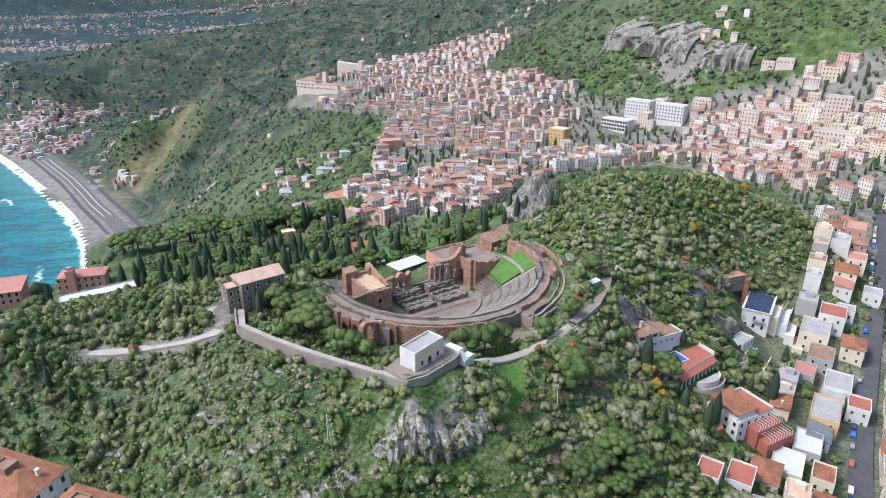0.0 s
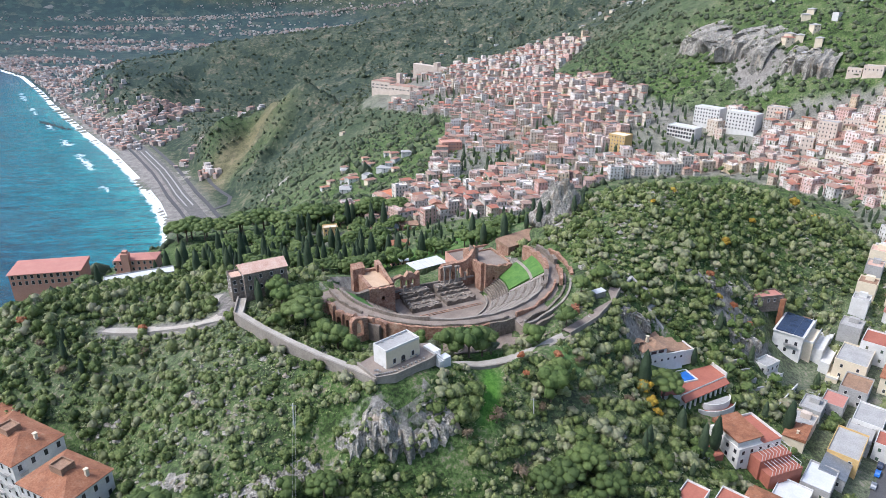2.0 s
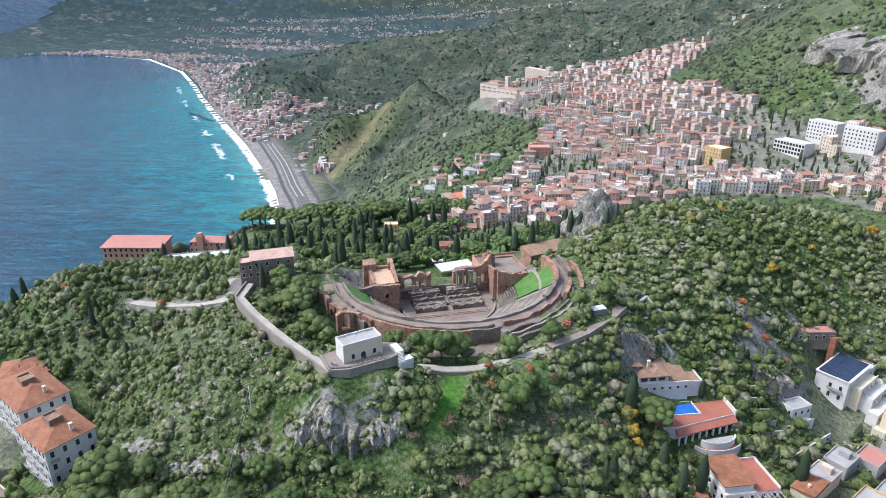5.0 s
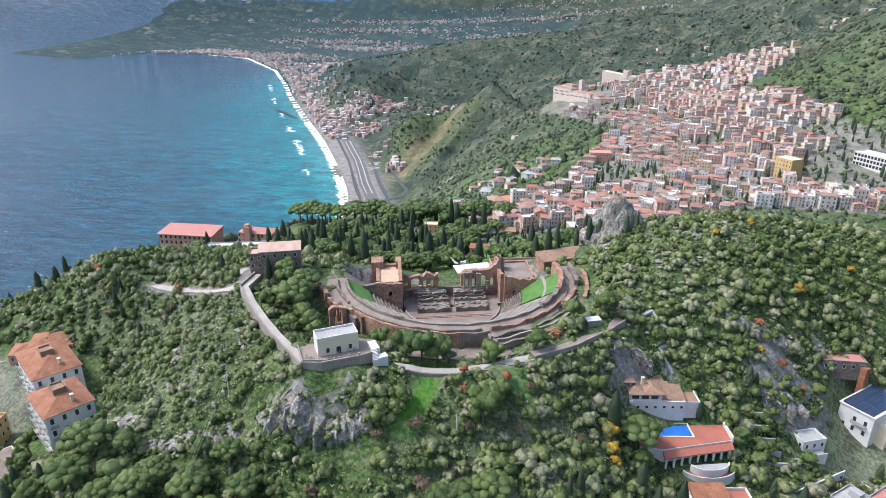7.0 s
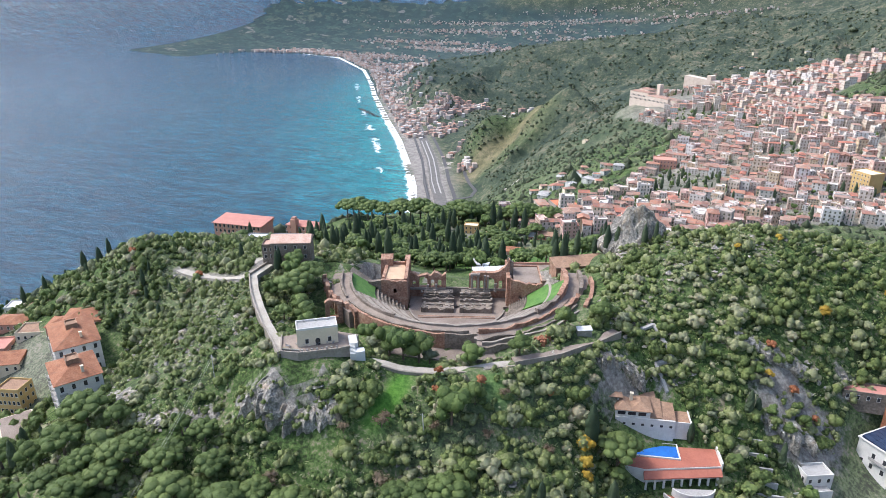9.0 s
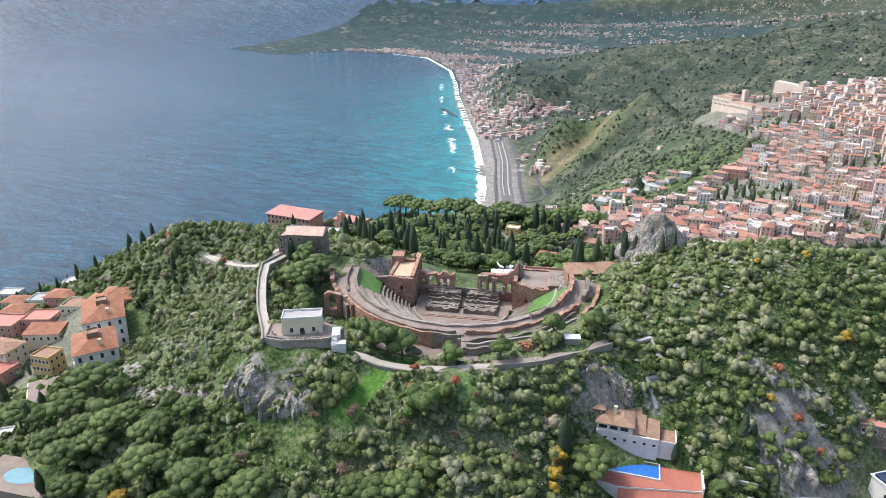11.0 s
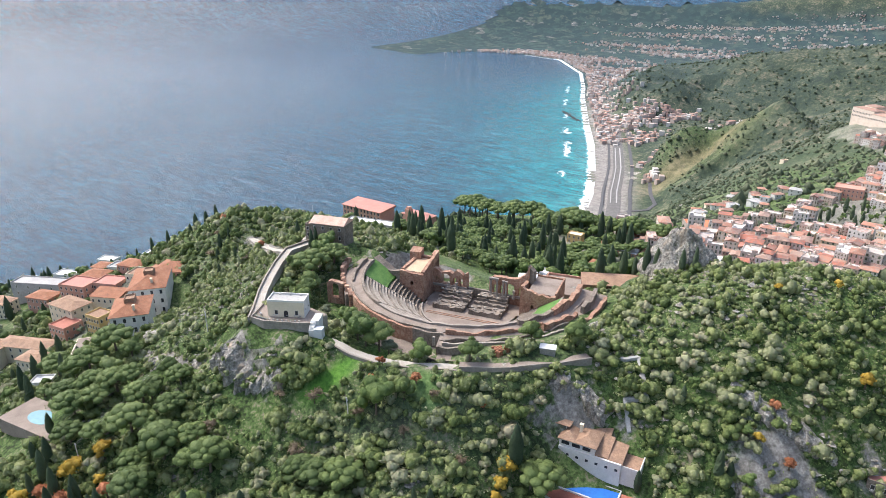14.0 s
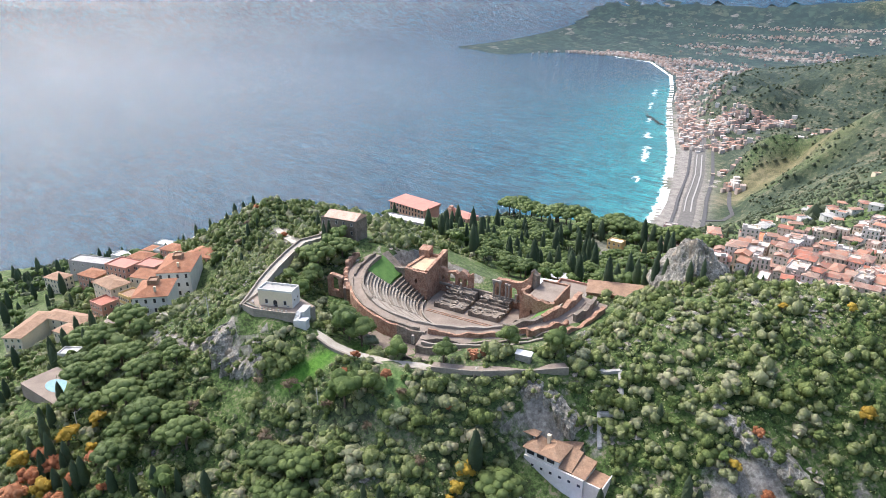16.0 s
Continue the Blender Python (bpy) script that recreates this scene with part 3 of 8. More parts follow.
def build_land():
    gx = spaced(-4900, 3600, -330, 330, 3.0, 1.035)
    gy = spaced(-900, 4900, 60, 420, 3.0, 1.019)
    X, Y = np.meshgrid(gx, gy)
    d = np.maximum(np.hypot(X - HUB[0], Y - HUB[1]), 1)
    k = stretch(d) / d
    TX, TY = HUB[0] + (X - HUB[0]) * k, HUB[1] + (Y - HUB[1]) * k
    H = height(TX.ravel(), TY.ravel()).reshape(TX.shape)
    Z = EYE_Z - (EYE_Z - H) / k
    wild = rough(TX, TY, 60, 3, 21) * 0.35
    dist = d * k
    town = np.clip(within(TX, TY, np.array(TOWN_EDGE, float)) * 0.9 + soft_box(TX, TY, 172, 230, 42, 70, 0.4) * 0.45 + soft_box(TX, TY, -150, 122, 40, 22) * 0.7 + soft_box(TX, TY, -95, 400, 40, 14) * 0.6, 0, 1)
    beach = smooth(inland(TX, TY), -5, 2) * (1 - smooth(inland(TX, TY), 55, 110)) * smooth(TY, 750, 850) * (1 - smooth(TY, 2600, 2700))
    paved = np.clip(np.clip(town + wild, 0, 1) * 0.8 + beach + near_line(TX, TY, PATH_WEST, 2.2, 2), 0, 1)
    lawn = np.clip(soft_box(TX, TY, 22, 167, 2.8, 11) + soft_box(TX, TY, 47, 188, 6, 5) * 0.7 + soft_box(TX, TY, 24, 186, 9, 4) * 0.6 + soft_box(TX, TY, -20, 330, 50, 30) * 0.5, 0, 1)
    dry = np.clip(near_line(TX, TY, [(-470, 1205), (-505, 1150), (-530, 1080), (-530, 1020)], 12, 34) + 0.5 * soft_box(TX, TY, -420, 1090, 60, 110) * (0.4 + wild), 0, 1) * 0.8
    rocky = soft_box(TX, TY, 75, 232, 14, 12) * 0.12 + soft_box(TX, TY, 0, 146, 16, 7) * 0.12 + soft_box(TX, TY, -30, 130, 25, 10) * 0.25 + soft_box(TX, TY, 122, 255, 18, 14) * 0.3 + soft_box(TX, TY, 46, 302, 9, 9) * 0.6 + soft_box(TX, TY, 235, 740, 60, 60) * 0.12 + soft_box(TX, TY, -33, 205, 8, 8) * 0.4 - smooth(dist, 900, 1400) * 0.2
    wood = smooth(dist, 700, 1150) * (1 - np.clip(town, 0, 1)) * (1 - beach) * (1 - 0.6 * soft_box(TX, TY, -500, 1130, 90, 110))
    # low land far out, which takes the haze-tinted field colours
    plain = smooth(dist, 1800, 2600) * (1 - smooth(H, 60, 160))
    keep = (inland(TX, TY) > -260) & (d < 4930)
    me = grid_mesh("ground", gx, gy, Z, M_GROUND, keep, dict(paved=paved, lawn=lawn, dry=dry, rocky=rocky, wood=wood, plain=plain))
    tagged(new("ground", me), "steep scrub hillside with grass, earth and pale limestone", "ground", kind="structure")
    # sea
    sx, sy = spaced(-4900, 200, -800, -300, 12, 1.05), spaced(-4700, 4900, 300, 1500, 12, 1.05)
    X, Y = np.meshgrid(sx, sy)
    d = np.maximum(np.hypot(X - HUB[0], Y - HUB[1]), 1)
    k = stretch(d) / d
    TX, TY = HUB[0] + (X - HUB[0]) * k, HUB[1] + (Y - HUB[1]) * k
    off = -inland(TX, TY)
    shallow = np.exp(-np.maximum(off, 0) / (130 + 170 * smooth(TY, 500, 1000) * (1 - smooth(TY, 1300, 2200)))) * smooth(TY, 300, 700) * (1 - smooth(d * k, 2500, 3400))
    Z = EYE_Z - EYE_Z / k
    surf = smooth(TY, 600, 760) * (1 - 0.7 * smooth(TY, 1500, 2100)) * (1 - smooth(d * k, 2700, 3300))
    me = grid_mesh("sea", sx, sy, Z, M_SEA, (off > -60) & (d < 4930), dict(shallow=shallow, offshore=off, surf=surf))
    tagged(new("water", me), "turquoise to grey-blue sea with small wind waves", "sea", kind="structure")


build_land()


# ---- mesh helpers ----
def box(bm, x0, x1, y0, y1, z0, z1):
    v = [bm.verts.new(p) for p in ((x0, y0, z0), (x1, y0, z0), (x1, y1, z0), (x0, y1, z0), (x0, y0, z1), (x1, y0, z1), (x1, y1, z1), (x0, y1, z1))]
    for f in ((3, 2, 1, 0), (4, 5, 6, 7), (0, 1, 5, 4), (1, 2, 6, 5), (2, 3, 7, 6), (3, 0, 4, 7)):
        bm.faces.new([v[i] for i in f])
    return v


def prism(bm, outline, z0, z1):
    """An upright solid on an outline of (x, y), counter-clockwise; z1 may be a list of heights."""
    tops = z1 if isinstance(z1, (list, tuple)) else [z1] * len(outline)
    lo = [bm.verts.new((x, y, z0)) for x, y in outline]
    hi = [bm.verts.new((x, y, z)) for (x, y), z in zip(outline, tops)]
    n = len(outline)
    bm.faces.new(lo[::-1])
    bm.faces.new(hi)
    for i in range(n):
        j = (i + 1) % n
        bm.faces.new((lo[i], lo[j], hi[j], hi[i]))


def slab(bm, outline, y0, y1):
    """A solid whose outline (x, z) is drawn upright and stands from y0 to y1."""
    a = [bm.verts.new((x, y0, z)) for x, z in outline]
    b = [bm.verts.new((x, y1, z)) for x, z in outline]
    n = len(outline)
    bm.faces.new(a)
    bm.faces.new(b[::-1])
    for i in range(n):
        j = (i + 1) % n
        bm.faces.new((a[j], a[i], b[i], b[j]))


def arched_wall(bm, x0, x1, y0, y1, z0, tops, openings):
    """A wall along x with a worn top; openings: (centre, width, sill, spring, arched)."""
    def top(x):
        k = (x - x0) / (x1 - x0) * (len(tops) - 1)
        i = min(int(k), len(tops) - 2)
        return tops[i] + (tops[i + 1] - tops[i]) * (k - i) - 0.45 * abs(math.sin(x * 3.7) * math.cos(x * 1.3 + z0)) - 0.3 * (math.sin(x * 9.1) > 0.2)

    edge = x0
    def solid(a, b):
        n = max(1, int((b - a) / 0.6))
        xs = [a + (b - a) * i / n for i in range(n + 1)]
        slab(bm, [(a, z0), (b, z0)] + [(x, top(x)) for x in xs[::-1]], y0, y1)

    for c, w, sill, spring, arched in sorted(openings):
        solid(edge, c - w / 2)
        if sill > z0:
            slab(bm, [(c - w / 2, z0), (c + w / 2, z0), (c + w / 2, sill), (c - w / 2, sill)], y0, y1)
        r = w / 2
        curve = [(c - r * math.cos(math.pi * i / 8), spring + (r * math.sin(math.pi * i / 8) if arched else 0)) for i in range(9)] if arched else [(c - r, spring), (c + r, spring)]
        slab(bm, curve + [(c + r, max(top(c + r), spring + r + 0.3)), (c - r, max(top(c - r), spring + r + 0.3))], y0, y1)
        edge = c + w / 2
    solid(edge, x1)


def arc(bm, r0, r1, a0, a1, z0, z1, steps, worn=0.0):
    """A piece of ring in the theatre's plan, angles in degrees from its axis; z1 is a height or (inner, outer)."""
    zi, zo = z1 if isinstance(z1, tuple) else (z1, z1)
    rows = []
    for i in range(steps + 1):
        a = radians(a0 + (a1 - a0) * i / steps)
        s, c = math.sin(a), -math.cos(a)
        w = -worn * (max(0.0, 0.35 + 1.1 * noise.noise(Vector((a * r0 * 0.22, r0, z0)))) + 0.25 * random.random()) if worn else 0
        rows.append([bm.verts.new(p) for p in ((r0 * s, r0 * c, z0), (r1 * s, r1 * c, z0), (r1 * s, r1 * c, zo + w), (r0 * s, r0 * c, zi + w))])
    for p, q in zip(rows[:-1], rows[1:]):
        for i in range(4):
            j = (i + 1) % 4
            bm.faces.new((p[i], p[j], q[j], q[i]))
    bm.faces.new(rows[0][::-1])
    bm.faces.new(rows[-1])


def tube(bm, x, y, z0, z1, r0, r1, sides=10):
    lo = [bm.verts.new((x + r0 * math.cos(2 * math.pi * i / sides), y + r0 * math.sin(2 * math.pi * i / sides), z0)) for i in range(sides)]
    hi = [bm.verts.new((x + r1 * math.cos(2 * math.pi * i / sides), y + r1 * math.sin(2 * math.pi * i / sides), z1)) for i in range(sides)]
    bm.faces.new(lo[::-1])
    bm.faces.new(hi)
    for i in range(sides):
        j = (i + 1) % sides
        bm.faces.new((lo[i], lo[j], hi[j], hi[i]))


def limb(bm, a, b, r0, r1, sides=6):
    """A tapered stick from a to b."""
    a, b = Vector(a), Vector(b)
    d = (b - a).normalized()
    s = d.orthogonal().normalized()
    t = d.cross(s)
    lo, hi = [], []
    for i in range(sides):
        k = 2 * math.pi * i / sides
        o = s * math.cos(k) + t * math.sin(k)
        lo.append(bm.verts.new(a + o * r0))
        hi.append(bm.verts.new(b + o * r1))
    bm.faces.new(lo[::-1])
    bm.faces.new(hi)
    for i in range(sides):
        j = (i + 1) % sides
        bm.faces.new((lo[i], lo[j], hi[j], hi[i]))


def mesh(name, bm, *materials):
    bmesh.ops.recalc_face_normals(bm, faces=bm.faces[:])
    me = bpy.data.meshes.new(name)
    bm.to_mesh(me)
    bm.free()
    for m in materials:
        me.materials.append(m)
    return me


def part(name, bm, material, parent, label=""):
    """One mesh object under a thing or a part; bm may be a finished mesh."""
    me = bm if isinstance(bm, bpy.types.Mesh) else mesh(name, bm, material)
    ob = new(name, me)
    ob.parent = parent
    return tagged(ob, label)


def thing(name, m, label, category, group=""):
    ob = new(name)
    ob.empty_display_size = 1
    ob.matrix_world = m
    return tagged(ob, label, category, group)


def at(x, y, turn=0.0, sink=0.0, z=None):
    return pose(x, y, (height_at(x, y) if z is None else z) - sink, 0, 0, turn)


def ball(n_lat=3, n_lon=6):
    """A coarse ball of quads: points and faces."""
    pts, quads = [], []
    for i in range(n_lat + 1):
        a = math.pi * i / n_lat
        for j in range(n_lon):
            b = 2 * math.pi * j / n_lon
            pts.append((math.sin(a) * math.cos(b), math.sin(a) * math.sin(b), math.cos(a)))
    for i in range(n_lat):
        for j in range(n_lon):
            k = (j + 1) % n_lon
            quads.append((i * n_lon + j, (i + 1) * n_lon + j, (i + 1) * n_lon + k, i * n_lon + k))
    return np.array(pts), np.array(quads)


BALL_P, BALL_F = ball(2, 6)


# ---- the ancient theatre ----
T_TURN = math.degrees(math.atan2(TA[1], TA[0]))
T_POSE = pose(TC[0], TC[1], 0, 0, 0, T_TURN)


def cavea():
    th = thing("seating_bowl", T_POSE, "semicircular stone seating bowl with worn pale rows", "theatre seating")
    rows, r_in, r_out = 17, 21.5, 42.0
    step = (r_out - r_in) / rows
    wedges = [(-69, -37), (-35.6, -13), (-11.6, 11.6), (13, 35.6), (37, 59)]
    for i in range(rows):
        r = r_in + step * i
        z = float(bowl(r + step / 2))
        for a0, a1 in wedges:
            bm = bmesh.new()
            arc(bm, r, r + step * 0.55, a0, a1, z - 1.2, z + 0.22, 8, 0.06)
            arc(bm, r + step * 0.55, r + step + 0.02, a0, a1, z - 1.2, z - 0.1, 8, 0.03)
            part("bench", bm, M_PALE if (i + int(a0)) % 3 else M_STONE, th)
    # stairs between the wedges
    for a in (-36.3, -12.3, 12.3, 36.3, -69.6, 59.6):
        bm = bmesh.new()
        for i in range(rows * 2):
            r = r_in + step * i / 2
            z = float(bowl(r + step / 4))
            arc(bm, r, r + step / 2 + 0.01, a - 0.65, a + 0.65, z - 1, z, 1)
        part("stair", bm, M_PALE, th)
    bm = bmesh.new()
    arc(bm, 21.5, 44, -97, -91, ORCH - 2, (ORCH + 1, RIM), 4)
    part("bare_slope", bm, M_STONE, th)
    # the grassed wedges
    for a0, a1, r0, r1 in ((-91, -70, 33.5, 43.4), (65, 91, 28.8, 37.2), (63, 86, 38.2, 44.2)):
        bm = bmesh.new()
        n = 6
        for i in range(n):
            ra, rb = r0 + (r1 - r0) * i / n, r0 + (r1 - r0) * (i + 1) / n
            arc(bm, ra, rb, a0, a1, float(bowl(ra)) - 1.5, (float(bowl(ra)) + 0.15, float(bowl(rb)) + 0.15), 8)
        part("grass_wedge", bm, M_LAWN, th, "bright green mown grass slope")
    for a0, a1, q in ((-90, -70, 12.0), (60.5, 92, 7.2)):
        for i in range(8):
            bm = bmesh.new()
            r = 21.5 + q * i / 8
            z = float(bowl(r))
            arc(bm, r, r + 0.65, a0, a1, z - 1.2, z + 0.35, 8, 0.25)
            arc(bm, r + 0.65, r + q / 8 + 0.01, a0, a1, z - 1.2, z - 0.05, 8, 0.15)
            part("ruined_bench", bm, M_STONE, th, "broken lower row of grey stone")
    bm = bmesh.new()
    arc(bm, 37.2, 38.2, 62, 92, ORCH, (float(bowl(37.2)) + 0.25, float(bowl(38.2)) + 0.3), 12, 0.1)
    arc(bm, 28.8, 44.2, 60.5, 63, ORCH, (float(bowl(28.8)) + 0.1, RIM - 0.2), 2, 0.1)
    part("stair", bm, M_PALE, th)
    bm = bmesh.new()
    arc(bm, 19.4, 20.0, -80, 80, ORCH - 1, ORCH + 1.15, 40, 0.2)
    part("orchestra_kerb", bm, M_PALE, th)
    bm = bmesh.new()
    arc(bm, 20.0, 21.5, -80, 80, ORCH - 1, ORCH + 0.35, 40)
    part("lower_walk", bm, M_GRAVEL, th)
    return th


def gallery():
    th = thing("gallery", T_POSE, "ruined ring gallery of brick and stone round the seating", "ruin")
    bm = bmesh.new()
    arc(bm, 43.2, 50.5, -92, -50, RIM - 9, (RIM - 0.6, RIM - 1.4), 20, 0.2)
    part("walkway", bm, M_GRAVEL, th, "pinkish trodden gravel walkway")
    bm = bmesh.new()
    arc(bm, 43.2, 47.2, -50, 8, RIM - 9, (RIM - 0.6, RIM - 1.0), 24, 0.2)
    part("walkway", bm, M_GRAVEL, th, "pinkish trodden gravel walkway")
    for r0, r1, z, m in ((43.2, 46.8, RIM - 0.6, M_GRAVEL), (46.8, 50.6, RIM - 1.3, M_GRAVEL), (50.6, 54.0, RIM - 2.2, M_GRAVEL)):
        bm = bmesh.new()
        arc(bm, r0, r1, 8, 97, RIM - 12, (z, z - 0.5), 36, 0.3)
        part("walkway", bm, m, th, "pinkish trodden gravel walkway")
    for r0, r1, a0, a1, z, worn, m in ((42.4, 43.4, -88, -30, RIM + 0.8, 0.6, M_STONE), (42.4, 43.4, -30, 42, RIM + 0.3, 0.5, M_PALE), (42.6, 44.2, 42, 62, RIM + 1.6, 1.4, M_STONE), (42.8, 44.6, 62, 96, RIM + 2.6, 1.8, M_BRICK),
                                       (46.6, 47.3, -58, 6, RIM + 0.25, 0.7, M_STONE), (46.6, 47.4, 10, 52, RIM + 0.5, 1.4, M_BRICK), (48.6, 50.0, 50, 70, RIM + 2.2, 2.4, M_BRICK), (49.0, 50.4, 74, 94, RIM + 2.0, 2.4, M_STONE), (53.2, 54.6, 62, 90, RIM + 0.8, 2.2, M_BRICK),
                                       (46.2, 47.0, -90, -62, RIM + 0.9, 1.4, M_STONE), (50.4, 51.2, 10, 62, RIM - 0.3, 1.4, M_STONE), (52.6, 53.4, 10, 58, RIM - 0.8, 0.9, M_PALE)):
        bm = bmesh.new()
        arc(bm, r0, r1, a0, a1, RIM - 6, z, max(6, int((a1 - a0) / 1.6)), worn)
        part("ring_wall", bm, m, th)
    # retaining wall of the front, brick in the middle
    for a0, a1, m, z in ((-50, -30, M_BRICK, RIM - 0.4), (-30, -4, M_BRICK, RIM - 0.6), (-4, 9, M_STONE, RIM - 0.8), (9, 62, M_STONE, RIM - 1.8)):
        bm = bmesh.new()
        r = 47.2 if a1 < 10 else 54
        arc(bm, r, r + 1.0, a0, a1, RIM - 15, z, int((a1 - a0) / 1.5), 0.6)
        part("retaining_wall", bm, m, th)
    bm = bmesh.new()
    arc(bm, 48.2, 55.5, -24, 9, RIM - 13, RIM - 6.4, 16, 0.5)
    arc(bm, 55.0, 58.5, 9, 58, RIM - 13, RIM - 4.6, 30, 0.4)
    part("lower_ledge", bm, M_GRAVEL, th)
    bm = bmesh.new()
    arc(bm, 58.5, 59.2, 4, 50, RIM - 16, RIM - 4.0, 30, 0.5)
    part("lower_wall", bm, M_STONE, th)
    # the brick arcade at the seaward end, bay by bay
    for i in range(8):
        a = -50 - i * 4.9
        out = 48.0 + 5.5 * i / 8
        bm = bmesh.new()
        tops = [RIM + 0.2 + 1.0 * (i > 4) + random.uniform(-0.9, 0.7) for _ in range(6)]
        arched_wall(bm, -2.15, 2.15, 0, 1.5, RIM - 9, tops, [(0, 2.4, RIM - 9, RIM - 3.6, True)])
        bm.transform(Matrix.Rotation(radians(a), 4, "Z") @ Matrix.Translation((0, -out - 1.4, 0)))
        part("arch_bay", bm, M_BRICK, th, "orange brick bay with a round arch")
    # standing gate at the far left end
    bm = bmesh.new()
    arched_wall(bm, -3.2, 3.2, -1.0, 1.0, RIM - 8, [RIM + 1.6, RIM + 2.6, RIM + 2.4, RIM + 1.2], [(0, 3.0, RIM - 5, RIM - 0.4, True)])
    bm.transform(Matrix.Rotation(radians(-57), 4, "Z") @ Matrix.Translation((0, -53.5, 0)) @ Matrix.Rotation(radians(70), 4, "Z"))
    part("gate_arch", bm, M_BRICK, th, "brick gate with a tall round arch")
    bm = bmesh.new()
    box(bm, 6.6, 7.4, -54.4, -53.6, RIM - 2, RIM + 1.1)
    part("post", bm, M_PALE, th)
    return th


def stage():
    th = thing("stage_building", T_POSE, "ruined brick stage building with niches, columns and side wings", "ruin")
    bm = bmesh.new()
    arc(bm, 0.3, 19.4, -95, 95, ORCH - 2, ORCH, 30)
    box(bm, -20, 22, 1.5, 14, ORCH - 2, ORCH - 0.05)
    part("orchestra", bm, M_GRAVEL, th, "pinkish gravel orchestra floor")
    for v0 in (-9.2, -8.0):
        bm = bmesh.new()
        box(bm, -15.5, 15.5, v0, v0 + 0.35, ORCH - 0.5, ORCH + 0.22)
        part("stage_line", bm, M_BRICK, th, "low reddish kerb across the orchestra")
    # low stage platform with a central gap and ruined rows behind it
    for u0, u1 in ((-14.5, -1.2), (1.2, 14.5)):
        for j, (v0, v1, z) in enumerate(((-4.6, -3.6, 2.4), (-1.2, -0.2, 2.1), (2.0, 3.0, 3.2), (5.6, 6.6, 3.0))):
            bm = bmesh.new()
            tops = [ORCH + z + random.uniform(-0.7, 0.5) for _ in range(14)]
            arched_wall(bm, u0, u1, v0, v1, ORCH - 0.5, tops, [(u0 + (u1 - u0) * k, 1.3, ORCH + 0.6, ORCH + 1.2, False) for k in ((0.25, 0.6) if j % 2 else ())])
            part("low_wall", bm, M_STONE, th)
        bm = bmesh.new()
        box(bm, u0, u1, -3.6, 5.6, ORCH - 1, ORCH + 1.5)
        part("platform", bm, M_STONE, th, "rough grey stone stage platform")
        bm = bmesh.new()
        box(bm, u0 + 0.5, u1 - 0.5, 6.6, 10.2, ORCH - 1, ORCH + 3.6)
        part("podium", bm, M_STONE, th)
    for i in range(110):
        u, v = random.uniform(-15, 15), random.uniform(-3.4, 9)
        if abs(u) < 1.4:
            continue
        s = random.uniform(0.25, 0.7)
        z = ORCH + (1.5 if v < 5.6 else 3.6)
        bm = bmesh.new()
        box(bm, -s, s, -s * 0.6, s * 0.6, -0.2, s * 0.7)
        for v_ in bm.verts:
            v_.co += Vector((random.uniform(-1, 1), random.uniform(-1, 1), random.uniform(-1, 1))) * s * 0.2
        bm.transform(Matrix.Translation((u, v, z)) @ Matrix.Rotation(random.uniform(0, 6), 4, "Z"))
        part("fallen_stone", bm, M_PALE, th)
    # back wall, its two standing lengths
    bm = bmesh.new()
    arched_wall(bm, -20.4, -4.8, 10.2, 12.4, ORCH - 1, [224.6, 225.2, 223.2, 223.8, 225.0, 223.0, 225.2, 224.6, 223.4, 224.8], [(-18.5, 1.5, ORCH + 5, ORCH + 6.6, True), (-14.6, 3.6, ORCH + 4.4, ORCH + 7.4, True), (-10.6, 1.6, ORCH + 4.4, ORCH + 7.2, True), (-7.6, 1.6, ORCH + 4.4, ORCH + 7.2, True), (-3.0 - 3.2, 0.8, ORCH + 1, ORCH + 3, False)])
    part("back_wall", bm, M_BRICK, th, "ruined orange brick wall with arched openings")
    bm = bmesh.new()
    arched_wall(bm, 5.0, 22.0, 10.2, 12.4, ORCH - 1, [224.0, 225.4, 225.2, 225.6, 225.2, 225.4, 226.0, 227.8, 231.4], [(7.4, 1.5, ORCH + 3.6, ORCH + 7.2, True), (10.4, 1.5, ORCH + 3.6, ORCH + 7.2, True), (14.2, 3.2, ORCH + 3.0, ORCH + 7.6, True), (18.4, 1.6, ORCH + 3.6, ORCH + 7.2, True)])
    part("back_wall", bm, M_BRICK, th, "brick wall with niches rising to a pinnacle")
    bm = bmesh.new()
    box(bm, -4.8, 5.0, 10.6, 11.6, ORCH - 1, ORCH + 4.2)
    part("low_wall", bm, M_STONE, th)
    for a, b in ((-20.2, -4.8), (5.0, 21.0)):
        bm = bmesh.new()
        box(bm, a, b, 9.5, 10.2, ORCH + 3.4, ORCH + 4.3)
        part("cornice", bm, M_PALE, th)
    # columns in front of the right-hand length
    for u, h in ((6.2, 6.6), (8.9, 6.9), (11.6, 6.9), (12.9, 6.7), (16.2, 3.2), (-9.0, 2.6), (-12.5, 2.2)):
        bm = bmesh.new()
        box(bm, u - 0.55, u + 0.55, 8.0, 9.1, ORCH + 3.5, ORCH + 4.1)
        tube(bm, u, 8.55, ORCH + 4.1, ORCH + 4.1 + h - 0.7, 0.42, 0.36, 12)
        box(bm, u - 0.5, u + 0.5, 8.05, 9.05, ORCH + 3.4 + h, ORCH + 4.1 + h)
        part("column", bm, M_PALE, th, "pale marble column")
    bm = bmesh.new()
    box(bm, 5.6, 9.6, 8.0, 9.1, ORCH + 11.0, ORCH + 11.7)
    part("entablature", bm, M_PALE, th)
